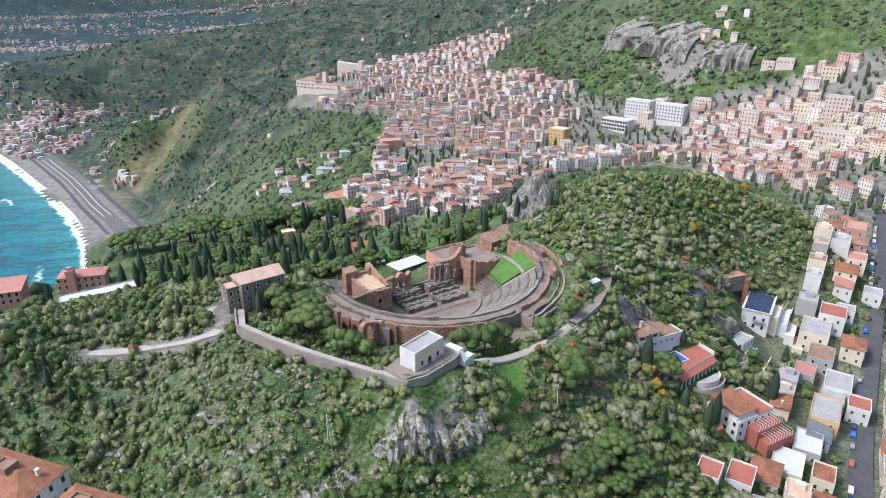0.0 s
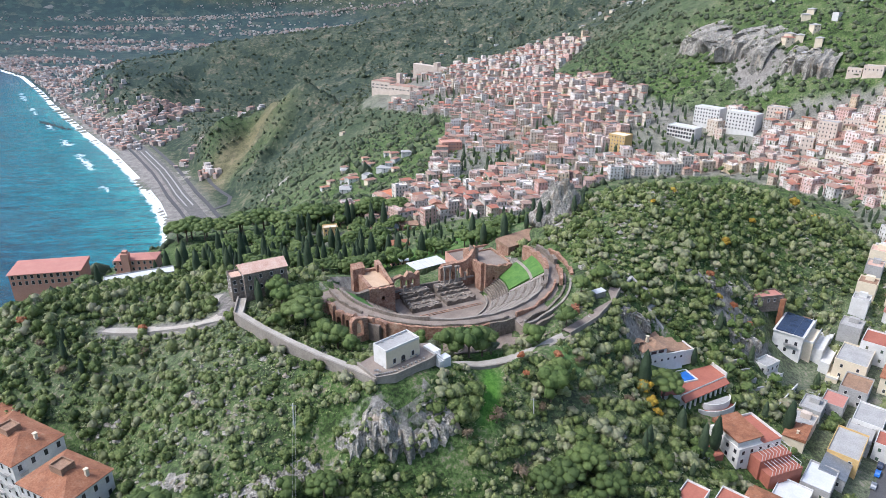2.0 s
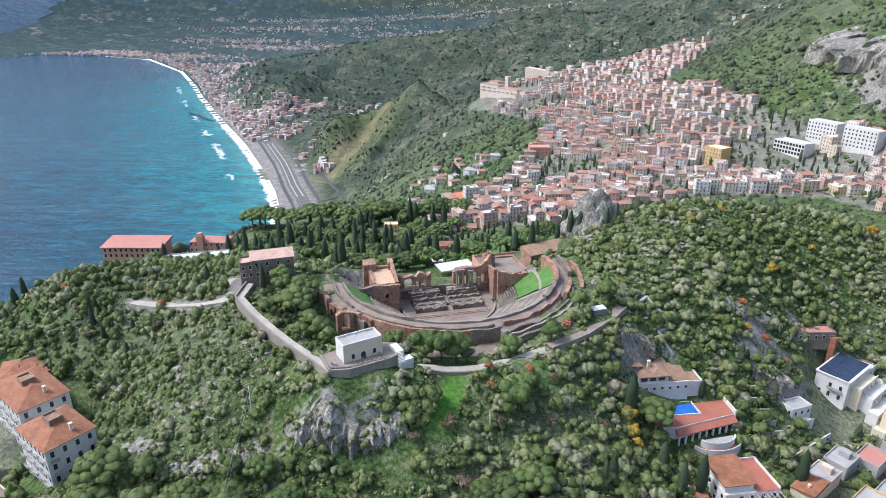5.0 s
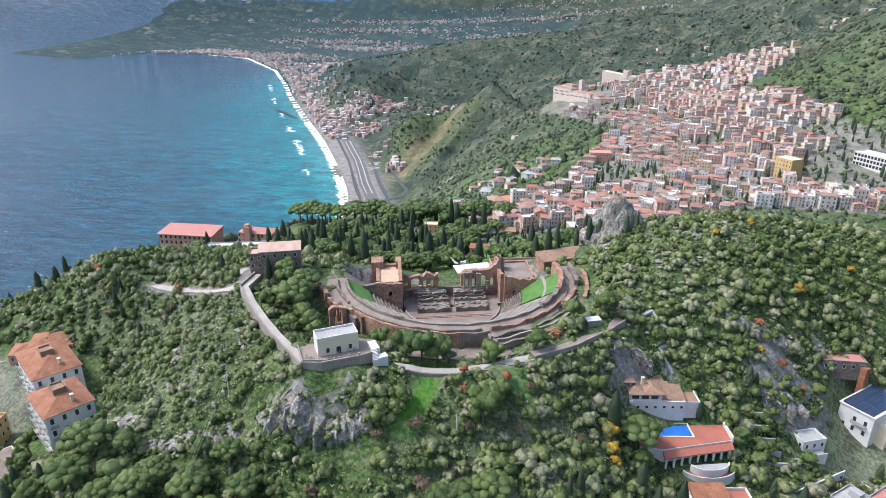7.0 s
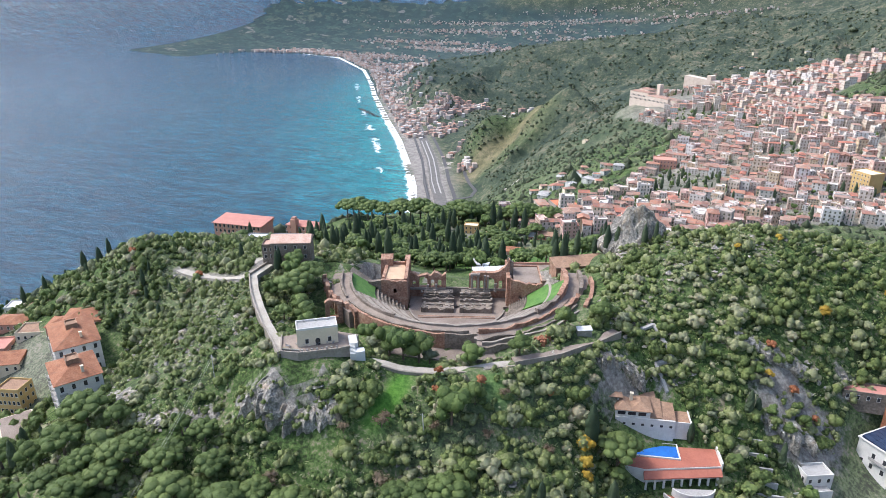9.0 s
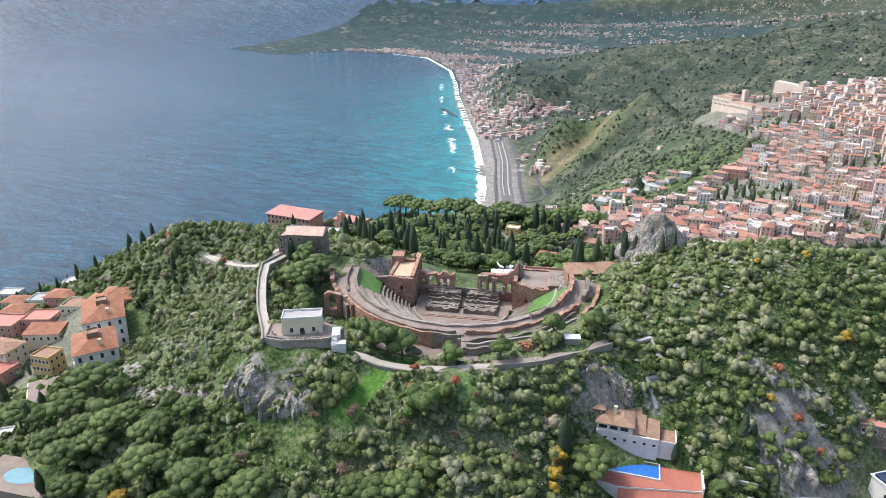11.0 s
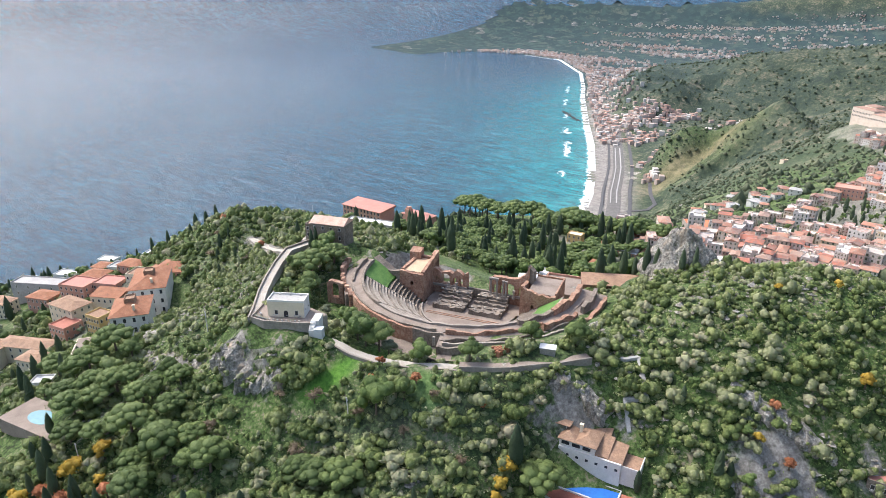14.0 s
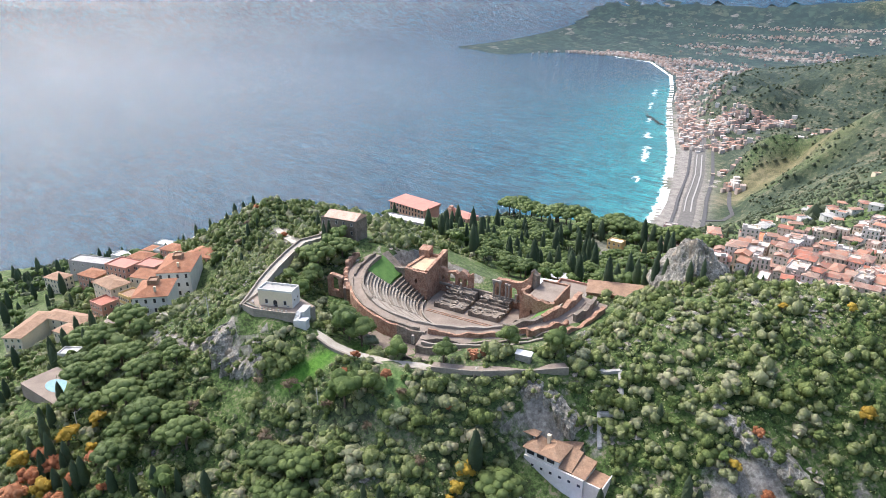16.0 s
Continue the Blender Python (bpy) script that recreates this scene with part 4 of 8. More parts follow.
    # left wing with its sandy roof and two corner towers
    w = thing("stage_wing", T_POSE, "brick side wing with a sandy flat roof and two towers", "ruin", "side wings of the stage")
    bm = bmesh.new()
    arched_wall(bm, -31, -20.4, -1.0, 0.6, ORCH - 2, [226.4, 226.1, 225.9, 225.7], [(-25.4, 1.3, ORCH + 6.6, ORCH + 8.0, True)])
    part("front_wall", bm, M_BRICK, w)
    for u in (-31, -21.8):
        bm = bmesh.new()
        box(bm, u, u + 1.4, 0.6, 17, ORCH - 3, 225.9 if u > -30 else 226.6)
        part("side_wall", bm, M_BRICK, w)
    bm = bmesh.new()
    box(bm, -31, -20.4, 15.6, 17, ORCH - 3, 227.0)
    part("back_wall", bm, M_BRICK, w)
    bm = bmesh.new()
    box(bm, -29.6, -21.8, 0.6, 15.6, 225.0, 225.9)
    part("roof_slab", bm, M_WINGTOP, w, "flat roof of pale orange sand")
    for u0, u1, z, sl in ((-33, -27.8, 230.4, 0.5), (-22.6, -20.4, 230.0, 0.3)):
        bm = bmesh.new()
        prism(bm, [(u0, 13.6), (u1, 13.6), (u1, 17.2), (u0, 17.2)], ORCH - 2, [z - sl * 3, z - 2.2 * sl, z, z - sl * 0.4])
        part("tower", bm, M_BRICK, w)
    bm = bmesh.new()
    prism(bm, [(-21.8, 0.6), (-20.4, 0.6), (-20.4, 13.6), (-21.8, 13.6)], 225, [226.2, 226.2, 229.2, 229.2])
    part("sloping_wall", bm, M_BRICK, w)
    bm = bmesh.new()
    arched_wall(bm, -36.5, -31, -0.5, 1.2, ORCH, [225.5, 225.0, 226.4], [(-33.6, 2.6, ORCH + 4, ORCH + 8.2, True)])
    part("vault_mouth", bm, M_STONE, w, "dark arched passage mouth")
    # right wing, an open terrace on a brick block
    w = thing("stage_wing", T_POSE, "brick side wing with a broad paved roof terrace", "ruin", "side wings of the stage")
    bm = bmesh.new()
    arched_wall(bm, 22.0, 35, 0.6, 2.2, ORCH - 2, [226.6, 225.8, 225.2, 224.8, 224.4, 224.8], [(26.0, 1.0, ORCH + 4.4, ORCH + 5.8, True), (30.5, 1.6, ORCH - 2, ORCH + 4.4, True)])
    part("front_wall", bm, M_BRICK, w)
    bm = bmesh.new()
    arched_wall(bm, -19, -2.2, -1.5, 0, ORCH - 2, [227.6, 228.6, 226.4, 225.6, 226.2, 226.6], [(-9, 3.0, ORCH - 2, ORCH + 5.4, True)])
    bm.transform(Matrix.Translation((22.0, 0, 0)) @ Matrix.Rotation(radians(-90), 4, "Z"))
    part("side_wall", bm, M_BRICK, w)
    bm = bmesh.new()
    box(bm, 23.5, 35, 2.2, 19, ORCH - 3, 224.2)
    part("block", bm, M_BRICK, w)
    bm = bmesh.new()
    box(bm, 23.5, 34.4, 2.2, 18.4, 224.2, 224.45)
    part("roof_terrace", bm, M_GRAVEL, w, "worn pinkish paved terrace")
    bm = bmesh.new()
    box(bm, 34.4, 35, 2.2, 19, 224.2, 225.4)
    box(bm, 23.5, 34.4, 18.4, 19, 224.2, 225.1)
    part("parapet", bm, M_BRICK, w)
    bm = bmesh.new()
    prism(bm, [(21.0, 11.0), (23.6, 10.4), (23.8, 14.4), (21.2, 14.6)], 224, [231.2, 229.8, 228.6, 231.0])
    part("pinnacle", bm, M_STONE, w)
    # sheds and terraces behind the stage
    sh = thing("shade_canopy", at(-18, 291, T_TURN + 8, 0.3), "white slatted shade canopy on posts behind the stage", "canopy")
    for i in range(6):
        bm = bmesh.new()
        box(bm, -9 + i * 3.05, -9 + i * 3.05 + 2.9, -5, 5, 4.2, 4.35)
        part("roof_panel", bm, M_SHEET, sh)
    for x in (-9, -3, 3, 9):
        for y in (-4.8, 4.8):
            bm = bmesh.new()
            tube(bm, x, y, -1, 4.2, 0.1, 0.1, 6)
            part("post", bm, M_METAL, sh)
    tr = thing("ruined_hall", at(29, 291, T_TURN + 14, 5.2), "long low ruin with a tiled lean-to roof", "ruin")
    bm = bmesh.new()
    box(bm, -14, 14, -4, 4, 0, 6.0)
    part("wall", bm, M_BRICK, tr)
    bm = bmesh.new()
    prism(bm, [(-14.3, -4.4), (14.3, -4.4), (14.3, 4.4), (-14.3, 4.4)], 5.95, [6.3, 6.3, 8.0, 8.0])
    part("roof", bm, M_OLDTILE, tr)
    lt = thing("paved_court", at(6, 286, T_TURN, 1.0), "pinkish paved court behind the stage", "terrace")
    bm = bmesh.new()
    box(bm, -10, 14, -8, 10, -3, 1.6)
    part("slab", bm, M_GRAVEL, lt)
    bm = bmesh.new()
    box(bm, -10.4, -10, -8, 10, -3, 2.6)
    box(bm, -10.4, 14, 10, 10.4, -3, 2.6)
    part("parapet", bm, M_PINK, lt)


cavea()
gallery()
stage()


# ---- buildings near the theatre ----
TERRACE_WALK = [(-72, 202), (-68, 190), (-56, 181), (-42, 172), (-30, 165), (-16, 158), (-9, 154), (-2, 158), (4, 166)]
FRONT_PATH = [(4, 168), (10, 173), (18, 177), (27, 183), (37, 190), (46, 200), (56, 212), (63, 226), (66, 236)]
KEEP_OUT = [(-6, 164, 12), (-68, 212, 13), (-225, 330, 48), (-170, 284, 26), (82, 222, 15), (96, 217, 13), (88, 211, 9), (104, 209, 9), (110, 197, 15), (152, 272, 17), (144, 256, 12), (131, 245, 9), (-120, 140, 17), (-93, 127, 13), (59, 225, 6), (-52, 86, 14), (-45, 95, 8), (-103, 401, 14)]
PANES = {}


def window_mesh(w, h, kind="pane"):
    """A window: frame and dark pane, or closed shutters; it faces -y."""
    key = (w, h, kind)
    if key not in PANES:
        bm = bmesh.new()
        f = 0.09
        box(bm, -w / 2 - f, -w / 2, -0.07, 0.05, -h / 2 - f, h / 2 + f)
        box(bm, w / 2, w / 2 + f, -0.07, 0.05, -h / 2 - f, h / 2 + f)
        box(bm, -w / 2, w / 2, -0.07, 0.05, h / 2, h / 2 + f)
        box(bm, -w / 2 - 0.1, w / 2 + 0.1, -0.14, 0.05, -h / 2 - f, -h / 2)
        n = len(bm.faces)
        box(bm, -w / 2, w / 2, -0.02, 0.05, -h / 2, h / 2)
        for i, fc in enumerate(bm.faces):
            fc.material_index = 1 if i >= n else 0
        PANES[key] = mesh("window", bm, M_WHITE, M_DARK if kind == "pane" else M_SHUTTER)
    return PANES[key]


def windows(th, w, d, z0, storeys, high, across, deep, size=(0.95, 1.5), kind="pane", sides="fl"):
    me = window_mesh(*size, kind)
    for s in range(storeys):
        z = z0 + high * (s + 0.55)
        for side, n, span, off, turn in (("f", across, w, -d / 2, 0), ("b", across, w, d / 2, 180), ("r", deep, d, w / 2, 90), ("l", deep, d, -w / 2, -90)):
            if side not in sides:
                continue
            for i in range(n):
                q = span * ((i + 0.5) / n - 0.5)
                x, y = (q, off) if side in "fb" else (off, q)
                ob = part("window", me, None, th)
                ob.matrix_local = pose(x, y, z, 0, 0, turn)


def hip(bm, w, d, z, rise, eave=0.5):
    """A hipped roof with a ridge along its longer side and a shallow thickness."""
    a, b = w / 2 + eave, d / 2 + eave
    run = min(a, b)
    rx, ry = max(a - run, 0.05), max(b - run, 0.05)
    lo = [bm.verts.new(p) for p in ((-a, -b, z), (a, -b, z), (a, b, z), (-a, b, z))]
    ed = [bm.verts.new(p) for p in ((-a, -b, z + 0.18), (a, -b, z + 0.18), (a, b, z + 0.18), (-a, b, z + 0.18))]
    if w >= d:
        r0, r1 = bm.verts.new((-rx, 0, z + rise)), bm.verts.new((rx, 0, z + rise))
        faces = ((ed[0], ed[1], r1, r0), (ed[1], ed[2], r1), (ed[2], ed[3], r0, r1), (ed[3], ed[0], r0))
    else:
        r0, r1 = bm.verts.new((0, -ry, z + rise)), bm.verts.new((0, ry, z + rise))
        faces = ((ed[0], ed[1], r0), (ed[1], ed[2], r1, r0), (ed[2], ed[3], r1), (ed[3], ed[0], r0, r1))
    for f in faces:
        bm.faces.new(f)
    bm.faces.new(lo[::-1])
    for i in range(4):
        j = (i + 1) % 4
        bm.faces.new((lo[i], lo[j], ed[j], ed[i]))


def gable(bm, w, d, z, rise, eave=0.4):
    """A saddle roof, ridge along x."""
    a, b = w / 2 + eave, d / 2 + eave
    slab(bm, [(-b, z), (b, z), (b, z + 0.18), (0, z + rise), (-b, z + 0.18)], -a, a)
    return Matrix.Rotation(radians(90), 4, "Z")


def house(name, m, label, w, d, h, roof="hip", walls=None, tiles=None, storeys=2, across=4, deep=3, rise=None, kind="pane", sides="fl", size=(0.95, 1.5), group="", foot=4.0):
    walls, tiles = walls or M_WHITE, tiles or M_TILE
    th = thing(name, m, label, "house", group)
    bm = bmesh.new()
    box(bm, -w / 2, w / 2, -d / 2, d / 2, -foot, h)
    if roof == "flat":
        for x0, x1, y0, y1 in ((-w / 2, w / 2, -d / 2, -d / 2 + 0.25), (-w / 2, w / 2, d / 2 - 0.25, d / 2), (-w / 2, -w / 2 + 0.25, -d / 2 + 0.25, d / 2 - 0.25), (w / 2 - 0.25, w / 2, -d / 2 + 0.25, d / 2 - 0.25)):
            box(bm, x0, x1, y0, y1, h, h + 0.8)
    part("wall", bm, walls, th)
    bm = bmesh.new()
    rise = rise or min(w, d) * 0.2
    if roof == "hip":
        hip(bm, w, d, h, rise)
    elif roof == "gable":
        turn = gable(bm, w, d, h, rise)
        bm.transform(turn)
    elif roof == "shed":
        prism(bm, [(-w / 2 - 0.3, -d / 2 - 0.3), (w / 2 + 0.3, -d / 2 - 0.3), (w / 2 + 0.3, d / 2 + 0.3), (-w / 2 - 0.3, d / 2 + 0.3)], h, [h + 0.2, h + 0.2, h + rise, h + rise])
    else:
        box(bm, -w / 2 + 0.25, w / 2 - 0.25, -d / 2 + 0.25, d / 2 - 0.25, h, h + 0.12)
    part("roof", bm, tiles, th)
    windows(th, w, d, 0, storeys, h / storeys, across, deep, size, kind, sides)
    return th


def chimney(th, x, y, z, w=0.9, h=1.6, mat=None):
    bm = bmesh.new()
    box(bm, x - w / 2, x + w / 2, y - w / 2, y + w / 2, z - 1.5, z + h)
    box(bm, x - w / 2 - 0.12, x + w / 2 + 0.12, y - w / 2 - 0.12, y + w / 2 + 0.12, z + h, z + h + 0.15)
    part("chimney", bm, mat or M_CREAM, th)


def balcony(th, x, y, z, w, turn):
    bm = bmesh.new()
    slab(bm, [(-1.2, -0.15), (0, -0.15), (0, 0), (-1.12, 0), (-1.12, 1.0), (-1.2, 1.0)], -w / 2, w / 2)
    bm.transform(Matrix.Rotation(radians(90), 4, "Z"))
    ob = part("balcony", bm, M_GREY, th)
    ob.matrix_local = pose(x, y, z, 0, 0, turn)


def white_house():
    z = 232.6
    th = thing("museum_house", pose(-6.2, 165.8, z, 0, 0, 50) @ Matrix.Diagonal((0.92, 0.92, 0.88, 1)), "small white flat-roofed house with a cream front on a terrace", "house")
    bm = bmesh.new()
    box(bm, -6.9, 6.9, -3.3, 3.3, -3, 6.2)
    for a in ((-6.9, 6.9, -3.3, -3.0), (-6.9, 6.9, 3.0, 3.3), (-6.9, -6.6, -3.0, 3.0), (6.6, 6.9, -3.0, 3.0)):
        box(bm, *a, 6.2, 7.0)
    part("wall", bm, M_WHITE, th)
    bm = bmesh.new()
    box(bm, -6.88, 6.88, -3.42, -3.3, -0.2, 6.3)
    part("front", bm, M_CREAM, th, "cream rendered front")
    bm = bmesh.new()
    box(bm, -6.6, 6.6, -3.0, 3.0, 6.2, 6.35)
    part("roof", bm, M_GREY, th, "pale grey flat roof with pots along the parapet")
    for x, w, h, zz in ((-3.6, 1.1, 1.8, 1.9), (4.0, 1.1, 1.8, 1.9)):
        ob = part("window", window_mesh(w, h), None, th)
        ob.matrix_local = pose(x, -3.42, zz, 0, 0, 0)
    bm = bmesh.new()
    slab(bm, [(-0.8, 0), (0.8, 0), (0.8, 2.0)] + [(0.8 * math.cos(math.pi * i / 8), 2.0 + 0.8 * math.sin(math.pi * i / 8)) for i in range(1, 8)] + [(-0.8, 2.0)], -3.5, -3.38)
    part("door", bm, M_DARK, th, "dark round-arched door")
    for zz in (1.8,):
        for y in (-1.4, 1.4):
            ob = part("window", window_mesh(0.7, 0.8), None, th)
            ob.matrix_local = pose(6.9, y, zz + 1, 0, 0, 90)
    for i in range(7):
        bm = bmesh.new()
        tube(bm, -6.0 + 2 * i, -2.6 + 5.2 * (i % 2), 6.35, 6.85, 0.25, 0.34, 8)
        part("roof_pot", bm, M_GREY, th)
    an = thing("annex", pose(3.6, 172.6, z, 0, 0, 50), "white stepped annex with an outside stair", "house")
    bm = bmesh.new()
    box(bm, -2.0, 0.6, -3.2, 2.0, -4, 0.9)
    part("wall", bm, M_WHITE, an)
    bm = bmesh.new()
    box(bm, -0.4, 2.4, -6.0, -3.4, -5, -0.9)
    part("wall", bm, M_SHEET, an)
    for i in range(8):
        bm = bmesh.new()
        box(bm, -2.2, -0.4, -3.2 - 0.35 * (i + 1), -3.2 - 0.35 * i, -4, 0.7 - 0.28 * i)
        part("step", bm, M_WHITE, an)
    # terrace on its wall
    te = thing("terrace", pose(0, 0, 0), "pale paved terrace on a stone retaining wall", "terrace")
    out = [(-17, 160.5), (-9.6, 153.6), (-4.5, 156.2), (3.6, 165.2), (5.4, 168.4), (2, 176), (-10, 172)]
    bm = bmesh.new()
    prism(bm, out, 223, z - 0.05)
    part("retaining_wall", bm, M_PALE, te)
    bm = bmesh.new()
    prism(bm, [(x * 0.985 - 0.1, y + (164 - y) * 0.015) for x, y in out], z - 0.05, z + 0.02)
    part("paving", bm, M_GRAVEL, te)
    for a, b in zip(out[:4], out[1:5]):
        bm = bmesh.new()
        limb_wall(bm, a, b, 0.22, z - 0.4, z + 0.75)
        part("parapet", bm, M_PALE, te)
    for i in range(16):
        k = (i + 0.5) / 16
        j = min(int(k * 2), 1)
        a, b = (out[1], out[2], out[3])[j], (out[2], out[3], out[3])[j]
        x, y = a[0] + (b[0] - a[0]) * (k * 2 - j) - 1.1, a[1] + (b[1] - a[1]) * (k * 2 - j) + 1.4
        bm = bmesh.new()
        tube(bm, 0, 0, 0, 0.5, 0.28, 0.36, 8)
        pot = thing("flower_pot", pose(x, y, z), "grey pot with a small dark plant on the terrace", "plant pot", "pots on the terrace")
        part("pot", bm, M_GREY, pot)
        v, f = POT_PLANT
        part("plant", mesh_from("plant", v, f, M_BROWN if i % 3 == 0 else M_LEAF, flat=True), None, pot)


def limb_wall(bm, a, b, half, z0, z1, zb=None):
    """A straight wall between two points of the plan."""
    a, b = Vector((*a, 0)), Vector((*b, 0))
    n = (b - a).normalized().cross(Vector((0, 0, 1))) * half
    zb = z1 if zb is None else zb
    prism(bm, [(p.x, p.y) for p in (a - n, a + n, b + n, b - n)][::-1], z0, [zb, zb, z1, z1])


def walk_strip(name, line, half, material, label, rail, lift=0.15, levels=None):
    """A made path that follows the slope, with a wall on one side."""
    th = thing(name, pose(0, 0, 0), label, "path")
    pts = []
    for a, b in zip(line[:-1], line[1:]):
        n = max(1, int(math.dist(a, b) / 4))
        pts += [(a[0] + (b[0] - a[0]) * i / n, a[1] + (b[1] - a[1]) * i / n) for i in range(n)]
    pts.append(line[-1])
    hs = [height_at(*p) + lift for p in pts]
    if levels:
        hs = [levels[0] + (levels[1] - levels[0]) * i / (len(pts) - 1) for i in range(len(pts))]
    hs = [sum(hs[max(0, i - 2):i + 3]) / len(hs[max(0, i - 2):i + 3]) for i in range(len(hs))]
    sides = []
    for i, p in enumerate(pts):
        q, r = pts[max(0, i - 1)], pts[min(len(pts) - 1, i + 1)]
        d = Vector((r[0] - q[0], r[1] - q[1], 0)).normalized()
        sides.append(Vector((d.y, -d.x, 0)))
    bm = bmesh.new()
    top = [[bm.verts.new((p[0] + s.x * k * half, p[1] + s.y * k * half, h + dz)) for k, dz in ((-1, 0), (1, 0), (1, -4), (-1, -4))] for p, s, h in zip(pts, sides, hs)]
    for p, q in zip(top[:-1], top[1:]):
        for i in range(4):
            j = (i + 1) % 4
            bm.faces.new((p[i], p[j], q[j], q[i]))
    part("path", bm, material, th)
    if rail:
        side, w, up = rail
        for i in range(len(pts) - 1):
            bm = bmesh.new()
            o0, o1 = sides[i] * side * half, sides[i + 1] * side * half
            limb_wall(bm, (pts[i][0] + o0.x, pts[i][1] + o0.y), (pts[i + 1][0] + o1.x, pts[i + 1][1] + o1.y), w, min(hs[i], hs[i + 1]) - 4, hs[i] + up, hs[i + 1] + up)
            part("wall_length", bm, M_PALE, th)
    return th


POT_PLANT = None


def near_buildings():
    global POT_PLANT
    r = np.random.default_rng(9)
    q = r.normal(0, 0.28, (26, 3)) + np.array([0, 0, 0.8])
    POT_PLANT = (np.repeat(q, 4, 0) + np.tile(np.array([(-0.12, 0, 0), (0, -0.09, 0.05), (0.12, 0, 0), (0, 0.09, -0.05)]), (26, 1)) * r.uniform(0.6, 1.4, (104, 1)), np.arange(104).reshape(26, 4))
    white_house()
    walk_strip("stone_walk", TERRACE_WALK[:7], 1.5, M_SAND, "pale walk along a stone parapet to the house", (1, 0.28, 0.9), 0.3, (229.6, 232.5))
    walk_strip("front_walk", FRONT_PATH[:6], 1.7, M_SAND, "rough grey stone path below the theatre", (1, 0.35, 0.25), 0.25)
    walk_strip("front_walk", FRONT_PATH[5:], 1.8, M_GRAVEL, "gravel path with a low wall below the theatre", (1, 0.22, 0.6), 0.4)
    walk_strip("hill_path", PATH_WEST, 2.0, M_SAND, "pale unpaved path over the hilltop", None, 0.25)
    # the keeper's house above the theatre
    th = house("stone_house", pose(-67, 210.5, 231.4, 0, 0, 38), "old stone house with a tiled saddle roof", 16, 9.5, 8.0, "gable", M_STONE, M_PINKROOF, 2, 4, 2, 2.4)
    an = house("pink_annex", pose(-75.5, 205.5, 231.0, 0, 0, 38), "low stone annex with a pink terrace roof", 5, 7, 6.2, "flat", M_STONE, M_PINKROOF, 2, 2, 2)
    bm = bmesh.new()
    limb(bm, (0, 0, 8), (0, 0, 15), 0.06, 0.04)
    part("flagpole", bm, M_METAL, an)
    # white tent-roofed hut on the path
    th = thing("site_hut", pose(58.6, 225.2, height_at(58.6, 225.2) + 0.6, 0, 0, 40), "small hut with a white sheet roof on the path", "hut")
    bm = bmesh.new()
    box(bm, -2.4, 2.4, -1.2, 1.2, -2, 1.5)
    part("wall", bm, M_METAL, th)
    bm = bmesh.new()
    prism(bm, [(-2.6, -1.4), (2.6, -1.4), (2.6, 1.4), (-2.6, 1.4)], 1.5, [1.62, 1.62, 1.9, 1.9])
    part("roof", bm, M_SHEET, th)
    for i in range(8):
        x, y = 50 + random.uniform(-3, 3), 214 + random.uniform(-2, 2)
        bl = thing("block_stack", at(x, y, random.uniform(0, 90), -0.9), "stack of orange hollow blocks", "bricks", "block stacks on the path")
        bm = bmesh.new()
        for k in range(4):
            box(bm, -0.8 + k * 0.42, -0.42 + k * 0.42, -0.5, 0.5, -1.5, 0.8 + 0.2 * (k % 2))
        part("block", bm, M_TILE, bl)
    # the salmon hotel on the cliff and its tower
    red_hotel()
    restaurant()
    villa()
    solar_house()
    left_hotels()


def red_hotel():
    th = thing("cliff_hotel", pose(-264, 331, 164, 0, 0, 20), "long salmon hotel with a dusky red roof on the cliff", "hotel", "salmon hotels")
    bm = bmesh.new()
    box(bm, -20, 20, -9, 9, -12, 8.5)
    part("wall", bm, M_PINK, th)
    bm = bmesh.new()
    prism(bm, [(-21, -10), (21, -10), (21, 10), (-21, 10)], 8.5, [8.8, 8.8, 10.4, 10.4])
    part("roof", bm, M_REDROOF, th)
    windows(th, 40, 18, 0.5, 2, 4, 11, 4, (1.6, 2.4))
    tw = thing("cliff_hotel", pose(-217, 349, 167, 0, 0, 16), "salmon hotel wing with a square tower", "hotel", "salmon hotels")
    bm = bmesh.new()
    box(bm, -11, 14, -6, 6, -8, 8)
    part("wall", bm, M_PINK, tw)
    bm = bmesh.new()
    hip(bm, 25, 12, 8, 2)
    bm.transform(Matrix.Translation((1.5, 0, 0)))
    part("roof", bm, M_REDROOF, tw)
    bm = bmesh.new()
    box(bm, -6, -1.5, -8, -3.5, -8, 13)
    box(bm, -5.2, -2.3, -7.2, -4.3, 13, 14.6)
    part("tower", bm, M_PINK, tw)
    windows(tw, 25, 12, 0, 2, 4, 7, 3, (1.3, 2.0))
    fl = house("grey_hotel", pose(-170, 284, 188, 0, 0, 34), "long low grey flat-roofed building", 34, 9, 7, "flat", M_GREY, M_SHEET, 2, 9, 2, size=(1.8, 1.4), foot=8)
    fl2 = house("grey_hotel", pose(-192, 270, 187, 0, 0, 34), "low pale building with a white flat roof", 18, 7, 4, "flat", M_WHITE, M_SHEET, 1, 5, 2, size=(1.8, 1.2), foot=8)


